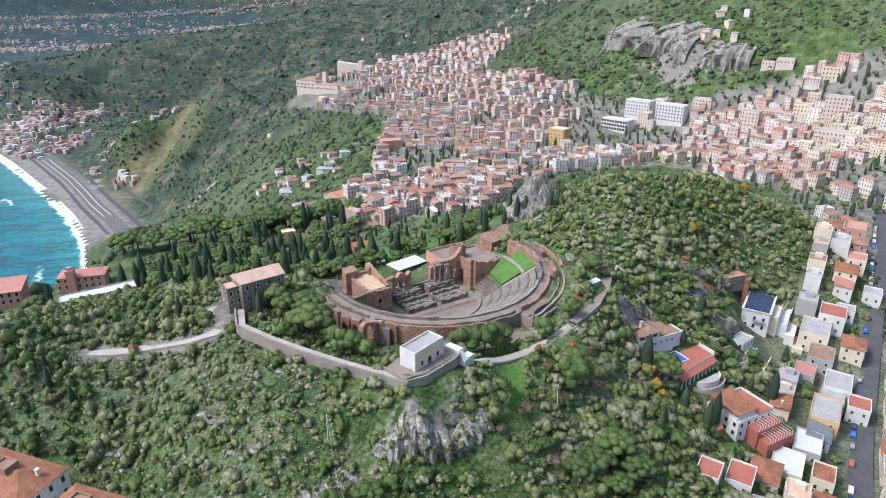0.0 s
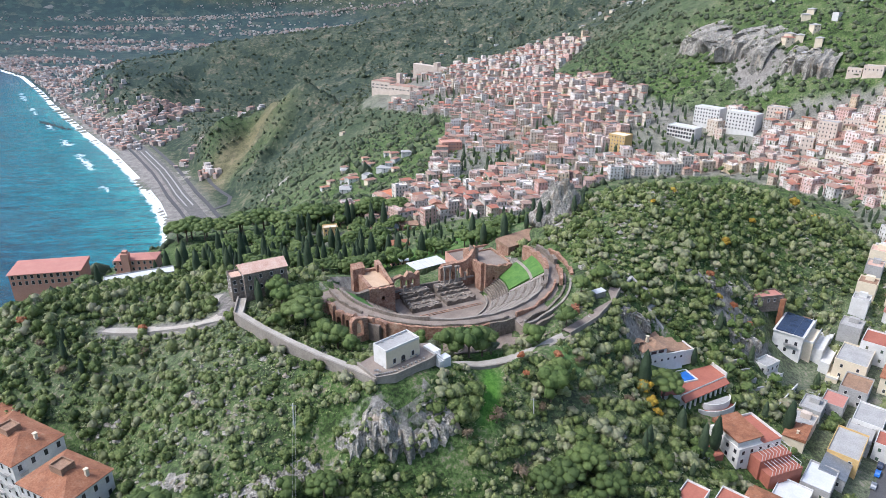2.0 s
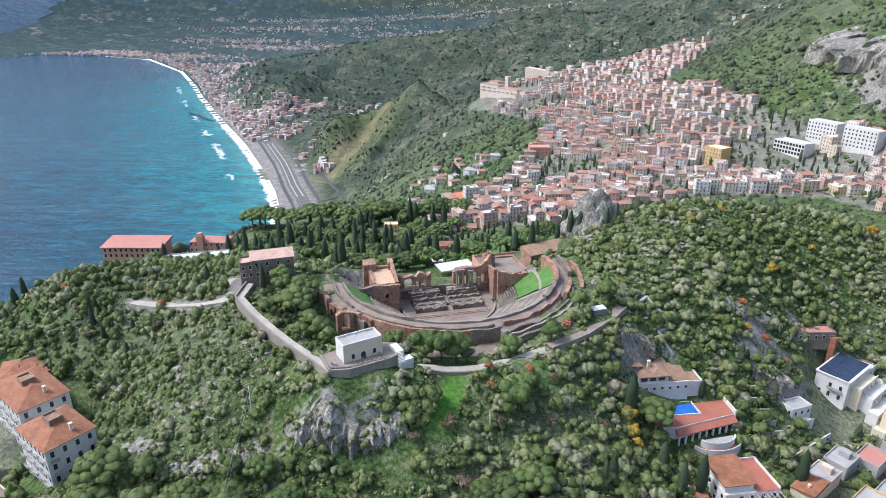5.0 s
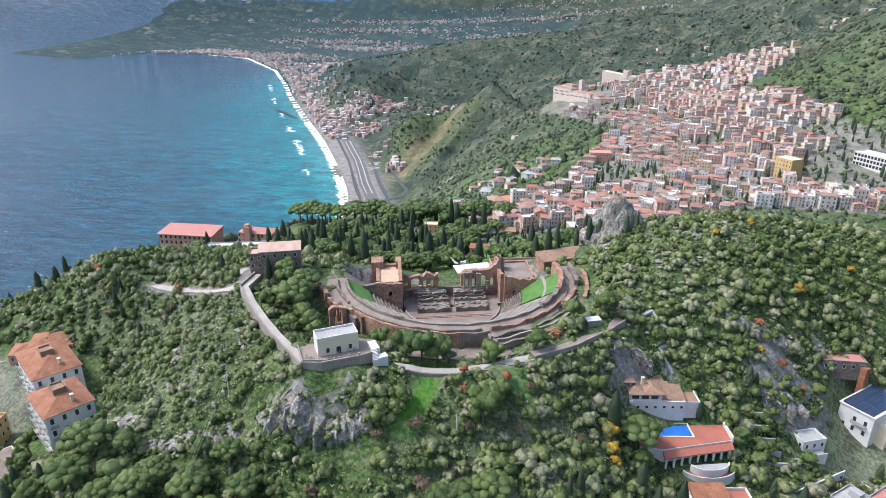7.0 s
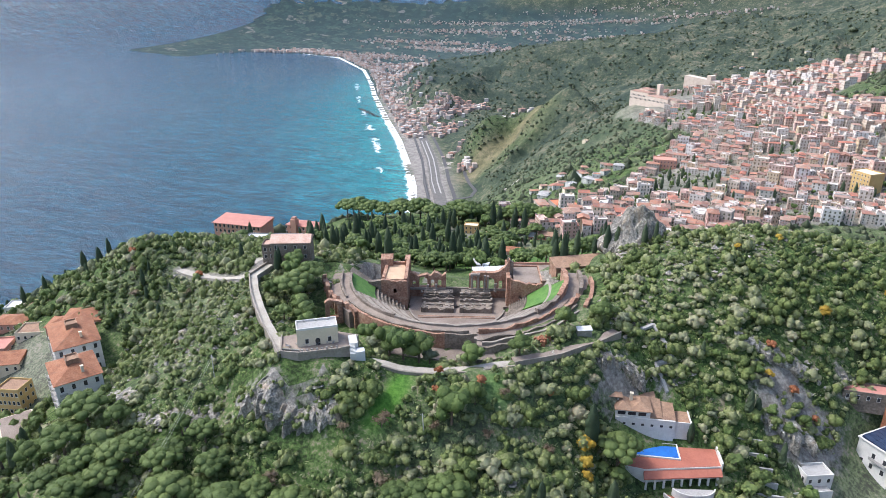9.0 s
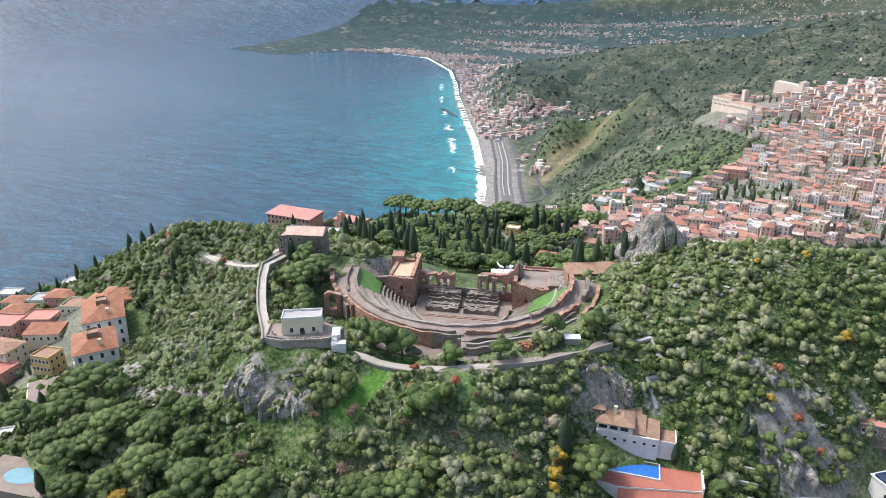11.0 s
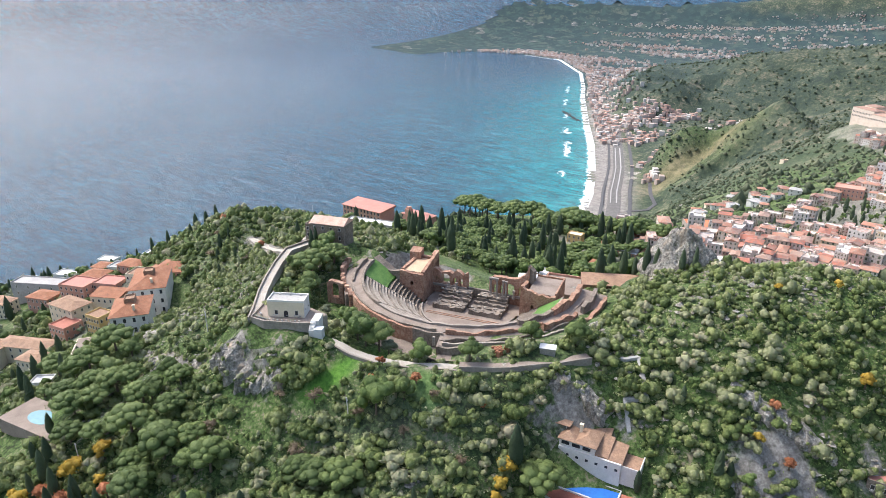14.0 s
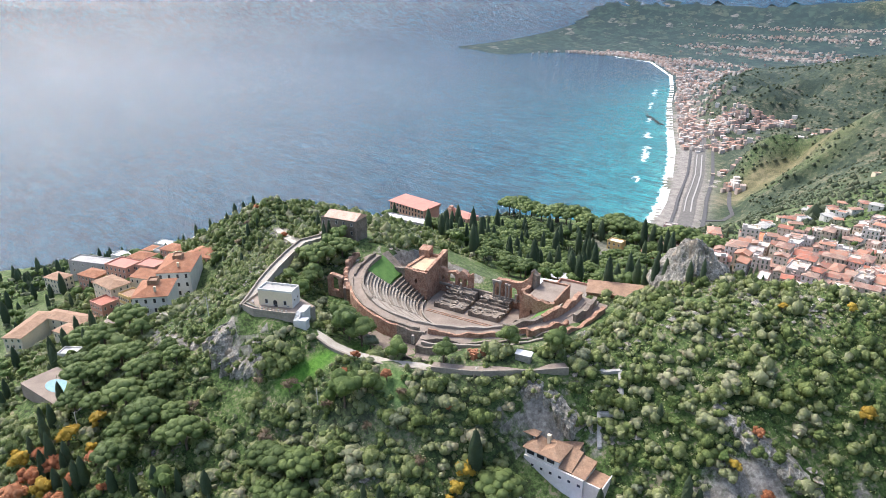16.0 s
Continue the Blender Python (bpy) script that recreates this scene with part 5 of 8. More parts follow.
def restaurant():
    z = 200.7
    m = pose(82.65, 222.15, z, 0, 0, 27)
    th = thing("white_restaurant", m, "white house with stacked weathered tile roofs above a pool", "house")
    bm = bmesh.new()
    box(bm, -9.3, 9.3, -3.2, 5, -6, 8.4)
    part("wall", bm, M_WHITE, th)
    bm = bmesh.new()
    box(bm, 9.3, 14.6, -2.4, 4.6, -6, 7.0)
    for a in ((9.3, 14.6, -2.4, -2.1), (14.3, 14.6, -2.1, 4.6)):
        box(bm, *a, 7.0, 7.7)
    part("side_block", bm, M_WHITE, th)
    bm = bmesh.new()
    box(bm, 9.3, 14.3, -2.1, 4.6, 7.0, 7.12)
    part("roof_terrace", bm, M_OLDTILE, th)
    # lean-to roofs over the lower part, stepping down to the side block
    for x0, x1, z0, z1 in ((1.5, 5.4, 9.0, 11.2), (5.4, 9.6, 8.6, 10.0)):
        bm = bmesh.new()
        prism(bm, [(x0, -2.6), (x1, -2.6), (x1, 5.3), (x0, 5.3)], 8.4, [z0, z0 - 0.2, z1 - 0.4, z1])
        part("lean_to_roof", bm, M_OLDTILE, th)
    bm = bmesh.new()
    box(bm, -9.3, 1.5, -2.6, 5, 8.4, 11.0)
    part("upper_wall", bm, M_WHITE, th)
    for x, w in ((-6.9, 4.8), (-1.5, 6.2)):
        bm = bmesh.new()
        hip(bm, w, 8.2, 11.0, 1.7, 0.45)
        bm.transform(Matrix.Translation((x, 1.2, 0)))
        part("upper_roof", bm, M_OLDTILE, th)
    bm = bmesh.new()
    box(bm, -14.4, -8.2, 1.2, 7.6, -2, 13.2)
    part("pavilion_wall", bm, M_STONE, th)
    for k in range(3):
        bm = bmesh.new()
        box(bm, -14.6 + 3.0 * k, -14.3 + 3.0 * k, 0.9, 1.2, 10.6, 13.6)
        part("pavilion_post", bm, M_WHITE, th)
    bm = bmesh.new()
    hip(bm, 7.2, 7.6, 13.4, 1.5, 0.6)
    bm.transform(Matrix.Translation((-11.3, 4.4, 0)))
    part("pavilion_roof", bm, M_OLDTILE, th)
    bm = bmesh.new()
    prism(bm, [(-8.2, 4.8), (4.0, 4.8), (4.0, 8.6), (-8.2, 8.6)], 6, [11.6, 10.8, 11.6, 12.6])
    part("back_roof", bm, M_OLDTILE, th)
    for i in range(6):
        part("window", window_mesh(0.9, 0.9), None, th).matrix_local = pose(-6.4 + 2.9 * i, -3.2, 6.2)
    for i in range(3):
        part("window", window_mesh(2.4, 1.3), None, th).matrix_local = pose(-7.4 + 3.2 * i, -2.6, 9.7)
    for y in (-1.6, 1.8):
        part("window", window_mesh(0.9, 1.2), None, th).matrix_local = pose(-9.3, y, 5.8, 0, 0, -90)
    chimney(th, -4.2, 2.2, 12.6)
    # pool terrace in front of the house
    te = thing("pool_terrace", m, "red-floored terrace with a covered blue pool", "terrace")
    bm = bmesh.new()
    prism(bm, [(-9.0, -15.6), (-1.2, -17.0), (22.4, -12.2), (22.4, -0.6), (14.8, -0.6), (14.8, -2.6), (9.5, -2.6), (9.5, -3.4), (-9.0, -3.4)], -9, -0.05)
    part("base_wall", bm, M_WHITE, te)
    bm = bmesh.new()
    prism(bm, [(-8.8, -15.4), (-1.2, -16.8), (10.7, -14.4), (10.7, -11.3), (-8.8, -11.3)], -0.05, 0.06)
    prism(bm, [(10.7, -14.4), (22.2, -12.0), (22.2, -0.8), (14.9, -0.8), (14.9, -2.8), (10.7, -3.4)], -0.05, 0.06)
    part("floor", bm, M_REDFLOOR, te)
    bm = bmesh.new()
    box(bm, -8.6, 10.2, -10.8, -4.2, -0.3, 0.05)
    part("pool_cover", bm, M_BLUE, te, "taut blue pool cover")
    for a in ((-8.9, 10.6, -4.2, -3.8), (10.2, 10.6, -11.2, -4.2), (-8.9, 10.2, -11.2, -10.8)):
        bm = bmesh.new()
        box(bm, *a, -0.2, 0.5)
        part("low_wall", bm, M_WHITE, te)
    bm = bmesh.new()
    prism(bm, [(22.2, -12.6), (22.7, -12.6), (22.7, 0.4), (14.8, 6.0), (14.6, 5.4), (22.2, 0.0)], -4, 1.5)
    part("side_wall", bm, M_WHITE, te)
    for i in range(9):
        x = -0.4 + 2.7 * i
        y = -18.6 + 4.8 * i * 2.7 / 23.6
        bm = bmesh.new()
        box(bm, x - 0.3, x + 0.3, y - 0.3, y + 0.3, -9, -1.9)
        part("pillar", bm, M_WHITE, te)
    bm = bmesh.new()
    prism(bm, [(-1.4, -19.6), (22.4, -14.8), (22.4, -12.0), (-1.2, -16.8)], -1.9, [-1.6, -1.6, -0.5, -0.5])
    part("porch_roof", bm, M_REDFLOOR, te)
    # curved terraces and red stairs below
    lo = thing("garden_terrace", pose(104.5, 209.5, z - 8.2, 0, 0, 33), "white curved garden terraces with red steps", "terrace")
    for i, (r, zz) in enumerate(((6.5, 3.6), (9.0, 1.8))):
        bm = bmesh.new()
        turns = [math.pi * (1.05 + 0.9 * k / 14) for k in range(15)]
        prism(bm, [(q * math.cos(a), q * 0.6 * math.sin(a) + 3) for q, way in ((r, 1), (r - 0.4, -1)) for a in turns[::way]], -4, zz + 0.9)
        part("curved_wall", bm, M_WHITE, lo)
        bm = bmesh.new()
        prism(bm, [((r - 0.4) * math.cos(math.pi * (1 + k / 12)), (r - 0.4) * 0.6 * math.sin(math.pi * (1 + k / 12)) + 3) for k in range(13)], -4, zz)
        part("floor", bm, M_REDFLOOR if i else M_GREY, lo)


def villa():
    z = 189.6
    th = thing("orange_villa", pose(109.5, 196.5, z, 0, 0, 28), "villa with a broad orange roof and stepped terraces", "house")
    bm = bmesh.new()
    box(bm, -9, 9, -7, 7, -10, 5)
    part("wall", bm, M_WHITE, th)
    bm = bmesh.new()
    prism(bm, [(-9.6, -6.5), (1.2, -6.5), (1.2, 6.2), (-9.6, 6.2)], 7.4, [7.7, 7.7, 8.8, 8.8])
    part("roof", bm, M_TILE, th, "flat-pitched bright orange roof")
    bm = bmesh.new()
    box(bm, -8.8, 0.6, -5.8, 5.6, 5, 7.4)
    part("upper_wall", bm, M_WHITE, th)
    bm = bmesh.new()
    box(bm, 1.2, 9, -7, 7, 5, 5.12)
    part("roof_terrace", bm, M_REDFLOOR, th)
    for a in ((1.2, 9, 6.7, 7.0), (8.7, 9.0, -7, 6.7)):
        bm = bmesh.new()
        box(bm, *a, 5, 6.0)
        part("parapet", bm, M_WHITE, th)
    for j in range(2):
        bm = bmesh.new()
        box(bm, -4 + j, 9.5 + 1.5 * j, -11.5 - 4 * j, -7 - 4.5 * j, -12, 2.2 - 3.2 * j)
        part("terrace", bm, M_REDFLOOR, th)
        for k in range(9):
            bm = bmesh.new()
            box(bm, -3.5 + j + 1.5 * k, -3.4 + j + 1.5 * k, -11.5 - 4 * j, -7.2 - 4 * j, 4.6 - 3.2 * j, 4.75 - 3.2 * j)
            box(bm, -3.5 + j + 1.5 * k, -3.4 + j + 1.5 * k, -11.5 - 4 * j, -11.38 - 4 * j, 2.2 - 3.2 * j, 4.6 - 3.2 * j)
            part("pergola_bar", bm, M_SHEET, th)
    windows(th, 18, 14, -5.5, 3, 3.4, 5, 4, (1.2, 1.6), sides="fl")
    th = thing("garden_house", at(95, 188, 30, 1.0), "small flat house with terracotta terraces", "house")
    bm = bmesh.new()
    box(bm, -4, 0, -2.6, 2.6, -5, 3)
    part("wall", bm, M_WHITE, th)
    bm = bmesh.new()
    box(bm, 0, 5, -3, 2.4, -5, 1.4)
    part("terrace", bm, M_REDFLOOR, th)
    bm = bmesh.new()
    box(bm, -3.7, -0.3, -2.3, 2.3, 3, 3.1)
    part("roof", bm, M_REDFLOOR, th)


def solar_house():
    th = thing("solar_house", pose(151.8, 275.2, 184, 0, 0, 58), "tall pale house with solar panels and a brick stack", "house")
    bm = bmesh.new()
    box(bm, -10, 10, -6, 6, -12, 12.2)
    part("wall", bm, M_WHITE, th)
    bm = bmesh.new()
    box(bm, -10.4, 10.4, -6.4, 6.4, 12.2, 12.7)
    part("roof", bm, M_WHITE, th)
    for i in range(9):
        for j in range(3):
            bm = bmesh.new()
            a, c = -9.9 + 2.2 * i, -5.4 + 3.6 * j
            prism(bm, [(a, c), (a + 2.1, c), (a + 2.1, c + 3.5), (a, c + 3.5)], 12.72, [12.85 + 0.22 * j, 12.85 + 0.22 * j, 13.07 + 0.22 * j, 13.07 + 0.22 * j])
            part("solar_panel", bm, M_SOLAR, th)
    bm = bmesh.new()
    box(bm, 4.2, 6.6, 6.4, 8.6, -6, 21)
    part("chimney", bm, M_TILE, th, "tall orange brick stack")
    for i, (y, zz) in enumerate(((-3.6, 8.6), (0.2, 8.6), (-3.6, 4.6), (0.2, 4.6), (3.6, 4.6))):
        part("window", window_mesh(1.1, 1.9), None, th).matrix_local = pose(-10, y, zz, 0, 0, -90)
    balcony(th, -10, -1.7, 7.4, 5.4, -90)
    # stepped white terraces down its side, each with its parapet
    for j, (x0, x1, y0, y1, z1) in enumerate(((-6, 10, -9.5, -6, 9.0), (-4, 12, -13.5, -9.5, 5.6), (-8, 13, -17.5, -13.5, 2.2), (-12, 13, -22, -17.5, -1.2), (10, 17, -6, 6, 9.5), (12, 19, -14, -6, 4.5), (17, 24, -4, 7, 7.5))):
        bm = bmesh.new()
        box(bm, x0, x1, y0, y1, -14, z1)
        part("terrace_block", bm, M_WHITE if j % 3 else M_CREAM, th)
        bm = bmesh.new()
        box(bm, x0, x1, y0, y0 + 0.25, z1, z1 + 0.9)
        box(bm, x0, x0 + 0.25, y0 + 0.25, y1, z1, z1 + 0.9)
        part("parapet", bm, M_WHITE, th)
        for k in range(int((x1 - x0) / 4)):
            part("window", window_mesh(1.2, 1.8), None, th).matrix_local = pose(x0 + 2.4 + 4 * k, y0, z1 - 1.7)
    bm = bmesh.new()
    hip(bm, 7, 9, 9.5, 1.6, 0.4)
    bm.transform(Matrix.Translation((20.5, 1.5, -2)))
    part("tile_roof", bm, M_OLDTILE, th)
    bm = bmesh.new()
    box(bm, -26, -13, -18, 2, -14, -3.4)
    part("court", bm, M_GREY, th)
    for a in ((-26.3, -26, -18, 2), (-26, -13, -18.3, -18)):
        bm = bmesh.new()
        box(bm, *a, -14, -2.4)
        part("court_wall", bm, M_WHITE, th)
    bm = bmesh.new()
    box(bm, -24.5, -21, -14, 0, -3.4, -3.3)
    part("court_lawn", bm, M_LAWN, th)
    house("hut_block", pose(131.5, 246, 190.4, 0, 0, 40), "small white flat-roofed block with a grey terrace", 9, 6, 3.3, "flat", M_WHITE, M_GREY, 1, 3, 2)
    house("terrace_hall", pose(140, 285, 203, 0, 0, 20), "low hall with dark panels on the rock", 16, 7, 3.2, "flat", M_STONE, M_REDROOF, 1, 5, 1)
    sp = thing("solar_rack", pose(134, 290, 206.4, 0, 0, 20), "rack of tilted dark solar panels", "solar panel")
    for i in range(6):
        bm = bmesh.new()
        prism(bm, [(-6 + 2 * i, -2), (-4.1 + 2 * i, -2), (-4.1 + 2 * i, 2), (-6 + 2 * i, 2)], 0.0, [0.3, 0.3, 1.8, 1.8])
        part("panel", bm, M_SOLAR, sp)


def left_hotels():
    for x, y, z, t, w, d, h, lab in ((-120.2, 140.3, 192, -19, 25, 15.6, 17.6, "large white hotel with an orange hipped tile roof"), (-93.0, 127.3, 192, -17, 18.8, 14.8, 17.8, "white hotel wing with an orange hipped tile roof")):
        th = house("hotel", pose(x, y, z, 0, 0, t), lab, w, d, h, "hip", M_WHITE, M_TILE, 4, 7, 4, 3.4, size=(1.1, 2.0), group="orange-roofed hotels", foot=10, sides="fr")
        bm = bmesh.new()
        box(bm, -2.2, 2.2, -1.8, 1.8, h, h + 4.2)
        for a in ((-2.5, 2.5, -2.1, -1.8), (-2.5, 2.5, 1.8, 2.1), (-2.5, -2.2, -1.8, 1.8), (2.2, 2.5, -1.8, 1.8)):
            box(bm, *a, h + 1, h + 4.8)
        part("roof_box", bm, M_OLDTILE, th)
        chimney(th, w * 0.36, 2, h + 2)
        for s in range(1, 4):
            for i in range(4):
                balcony(th, (i - 1.5) * w / 4.2, -d / 2, s * h / 4 + 0.3, 2.6, 0)
            balcony(th, w / 2, -d * 0.36, s * h / 4 + 0.3, 2.4, 90)
    house("hotel", pose(-141, 155, 193, 0, 0, 45), "orange-roofed hotel block behind", 16, 13, 12, "hip", M_PINK, M_TILE, 3, 4, 3, 2.6, group="orange-roofed hotels", foot=10)
    pt = thing("hotel_terrace", pose(-99, 108, 192.5, 0, 0, -17), "orange paved terrace with loungers beside the hotel", "terrace")
    bm = bmesh.new()
    box(bm, -11, 8, -6, 5, -12, 0)
    part("wall", bm, M_CREAM, pt)
    bm = bmesh.new()
    box(bm, -10.6, 7.6, -5.6, 4.6, 0, 0.1)
    part("floor", bm, M_GRAVEL, pt)
    # pool garden
    po = thing("swimming_pool", pose(-51, 88, height_at(-51, 88) + 1.2, 0, 0, 30), "round-ended pool in a pale stone deck", "pool")
    bm = bmesh.new()
    box(bm, -14, 14, -7, 7, -6, 0)
    part("deck", bm, M_GRAVEL, po)
    bm = bmesh.new()
    prism(bm, [(6 * math.cos(k * math.pi / 10), 3.6 * math.sin(k * math.pi / 10)) for k in range(20)], -0.1, 0.06)
    part("water", bm, M_POOL, po, "still grey-blue water")
    # tiled houses of the village below the hotels: place, turn, size, eaves above the sea
    village = ((-179, 114, 40, 16, 12, 192, "flat", M_PINK, M_REDROOF), (-160, 107, 28, 18, 11, 189.5, "hip", M_CREAM, M_OLDTILE), (-157, 125, 47, 16, 9, 191, "shed", M_CREAM, M_TILE), (-147, 103, 30, 11, 10, 185, "flat", M_PINK, M_REDFLOOR), (-122, 116.5, 30, 9, 8, 197, "flat", M_YELLOWWALL, M_OLDTILE),
               (-140, 69.5, -29, 27, 9, 182.5, "hip", M_CREAM, M_OLDTILE), (-141, 86, 46, 26, 9, 182.5, "hip", M_CREAM, M_OLDTILE), (-221, 99, 48, 36, 10, 180.5, "flat", M_GREY, M_GREY), (-215, 77, 40, 13, 9, 177, "hip", M_CREAM, M_OLDTILE), (-195, 97, 40, 14, 10, 183, "hip", M_PINK, M_TILE), (-172, 128, 44, 14, 11, 192, "flat", M_PINK, M_REDROOF),
               (-198, 124, 42, 13, 10, 188, "hip", M_CREAM, M_TILE), (-207, 138, 42, 13, 9, 186, "flat", M_WHITE, M_GREY), (-186, 142, 40, 14, 10, 194, "hip", M_PINK, M_TILE), (-164, 143, 42, 14, 10, 196, "flat", M_CREAM, M_OLDTILE), (-150, 150, 42, 13, 10, 201, "hip", M_PINK, M_TILE), (-176, 157, 42, 13, 9, 196, "hip", M_CREAM, M_OLDTILE),
               (-228, 160, 42, 12, 9, 182, "flat", M_WHITE, M_SHEET), (-198, 160, 42, 11, 9, 191, "flat", M_PINK, M_REDROOF), (-118, 88, 40, 12, 8, 186, "hip", M_CREAM, M_OLDTILE), (-88, 90, 60, 8, 6, 189.5, "flat", M_WHITE, M_SHEET), (-240, 132, 42, 13, 9, 176, "hip", M_CREAM, M_TILE), (-266, 112, 42, 14, 9, 166, "flat", M_WHITE, M_SHEET), (-300, 140, 42, 13, 9, 158, "flat", M_WHITE, M_SHEET))
    for i, (x, y, t, w, d, eave, rf, wm, rm) in enumerate(village):
        g = min(height_at(x, y), eave - 4.0)
        h = min(eave - g, 11.0)
        house("village_house", pose(x, y, eave - h, 0, 0, t), ("pink" if wm is M_PINK else "cream" if wm is M_CREAM else "pale") + (" house with a tiled roof" if rf != "flat" else " house with a flat roof terrace"), w, d, h, rf, wm, rm, max(1, int(h / 3)), 5, 3, group="village houses", kind="shutter" if i % 2 else "pane", sides="fr", foot=8 + max(0, eave - h - g))
        KEEP_OUT.append((x, y, 0.5 * max(w, d) + 1))
    # the yellow house and sheds in the garden
    house("yellow_house", at(-106, 408, 24, 0.5), "small yellow house with a flat roof", 10, 7, 6, "flat", M_YELLOWWALL, M_CREAM, 2, 3, 2)
    for x, y, w, rm in ((-86, 412, 16, M_OLDTILE), (-66, 414, 14, M_SHEET), (-52, 420, 12, M_OLDTILE), (-78, 367, 12, M_TILE), (-50, 372, 14, M_TILE), (-36, 310, 9, M_SHEET)):
        house("garden_shed", at(x, y, 20, 0.3), "low pink shed among the garden trees", w, 7, 3.4, "shed", M_PINK, rm, 1, 4, 1, 0.9, group="garden sheds")


M_POOL = surface("pool_water", [(0.08, 0.2, 0.25), (0.12, 0.28, 0.32)], 0.1, 0.3, 1.0, 0.01)
M_YELLOWWALL = surface("yellow_render", [(0.46, 0.3, 0.12), (0.55, 0.39, 0.17)], 0.88, 0.2, 1.5, 0.02)
near_buildings()


# ---- the town on its shelf ----
random.seed(11)


def inside(x, y, ring):
    hit = False
    for (ax, ay), (bx, by) in zip(ring, ring[1:] + ring[:1]):
        if (ay > y) != (by > y) and x < (bx - ax) * (y - ay) / (by - ay) + ax:
            hit = not hit
    return hit


def town_house(w, d, h, roof, storeys):
    """Meshes of a town house: walls with their small windows, and the roof."""
    bm = bmesh.new()
    box(bm, -w / 2, w / 2, -d / 2, d / 2, -7, h)
    if roof == "flat":
        for x0, x1, y0, y1 in ((-w / 2, w / 2, -d / 2, -d / 2 + 0.25), (-w / 2, w / 2, d / 2 - 0.25, d / 2), (-w / 2, -w / 2 + 0.25, -d / 2 + 0.25, d / 2 - 0.25), (w / 2 - 0.25, w / 2, -d / 2 + 0.25, d / 2 - 0.25)):
            box(bm, x0, x1, y0, y1, h, h + 0.9)
    plain = len(bm.faces)
    bm.faces.ensure_lookup_table()
    for s in range(storeys):
        z = h / storeys * (s + 0.3)
        for span, off, along in ((w, -d / 2, True), (w, d / 2, True), (d, -w / 2, False), (d, w / 2, False)):
            n = max(2, int(span / 2.6))
            for i in range(n):
                q = span * ((i + 0.5) / n - 0.5)
                tall = 1.9 if random.random() < 0.35 else 1.4
                e = off + math.copysign(0.05, off)
                c = ((q - 0.5, e, z), (q + 0.5, e, z), (q + 0.5, e, z + tall), (q - 0.5, e, z + tall)) if along else ((e, q - 0.5, z), (e, q + 0.5, z), (e, q + 0.5, z + tall), (e, q - 0.5, z + tall))
                bm.faces.new([bm.verts.new(p) for p in c])
    for i, f in enumerate(bm.faces):
        f.material_index = 1 if i >= plain else 0
    wall = mesh("town_house", bm, M_TOWNWALL, M_SHUTTER)
    bm = bmesh.new()
    if roof == "hip":
        hip(bm, w, d, h, min(w, d) * 0.17, 0.35)
    elif roof == "gable":
        gable(bm, w, d, h, d * 0.19, 0.3)
        bm.transform(Matrix.Rotation(radians(90), 4, "Z"))
    elif roof == "shed":
        prism(bm, [(-w / 2 - 0.3, -d / 2 - 0.3), (w / 2 + 0.3, -d / 2 - 0.3), (w / 2 + 0.3, d / 2 + 0.3), (-w / 2 - 0.3, d / 2 + 0.3)], h, [h + 0.2, h + 0.2, h + 1.5, h + 1.5])
    else:
        box(bm, -w / 2 + 0.25, w / 2 - 0.25, -d / 2 + 0.25, d / 2 - 0.25, h, h + 0.15)
        box(bm, -w / 2 + 0.6, -w / 2 + 3.2, -d / 2 + 0.8, -d / 2 + 3.6, h + 0.15, h + 2.4)
    return wall, mesh("roof", bm, M_TOWNFLAT if roof == "flat" else M_TOWNROOF)


def tower_parts():
    bm = bmesh.new()
    box(bm, -0.45, 0.45, -0.45, 0.45, -1, 1.4)
    chim = mesh("chimney", bm, M_CREAM)
    bm = bmesh.new()
    box(bm, -1.2, 1.2, -1.1, 0, -0.12, 0)
    box(bm, -1.2, 1.2, -1.1, -1.04, 0, 0.9)
    return chim, mesh("balcony", bm, M_GREY)




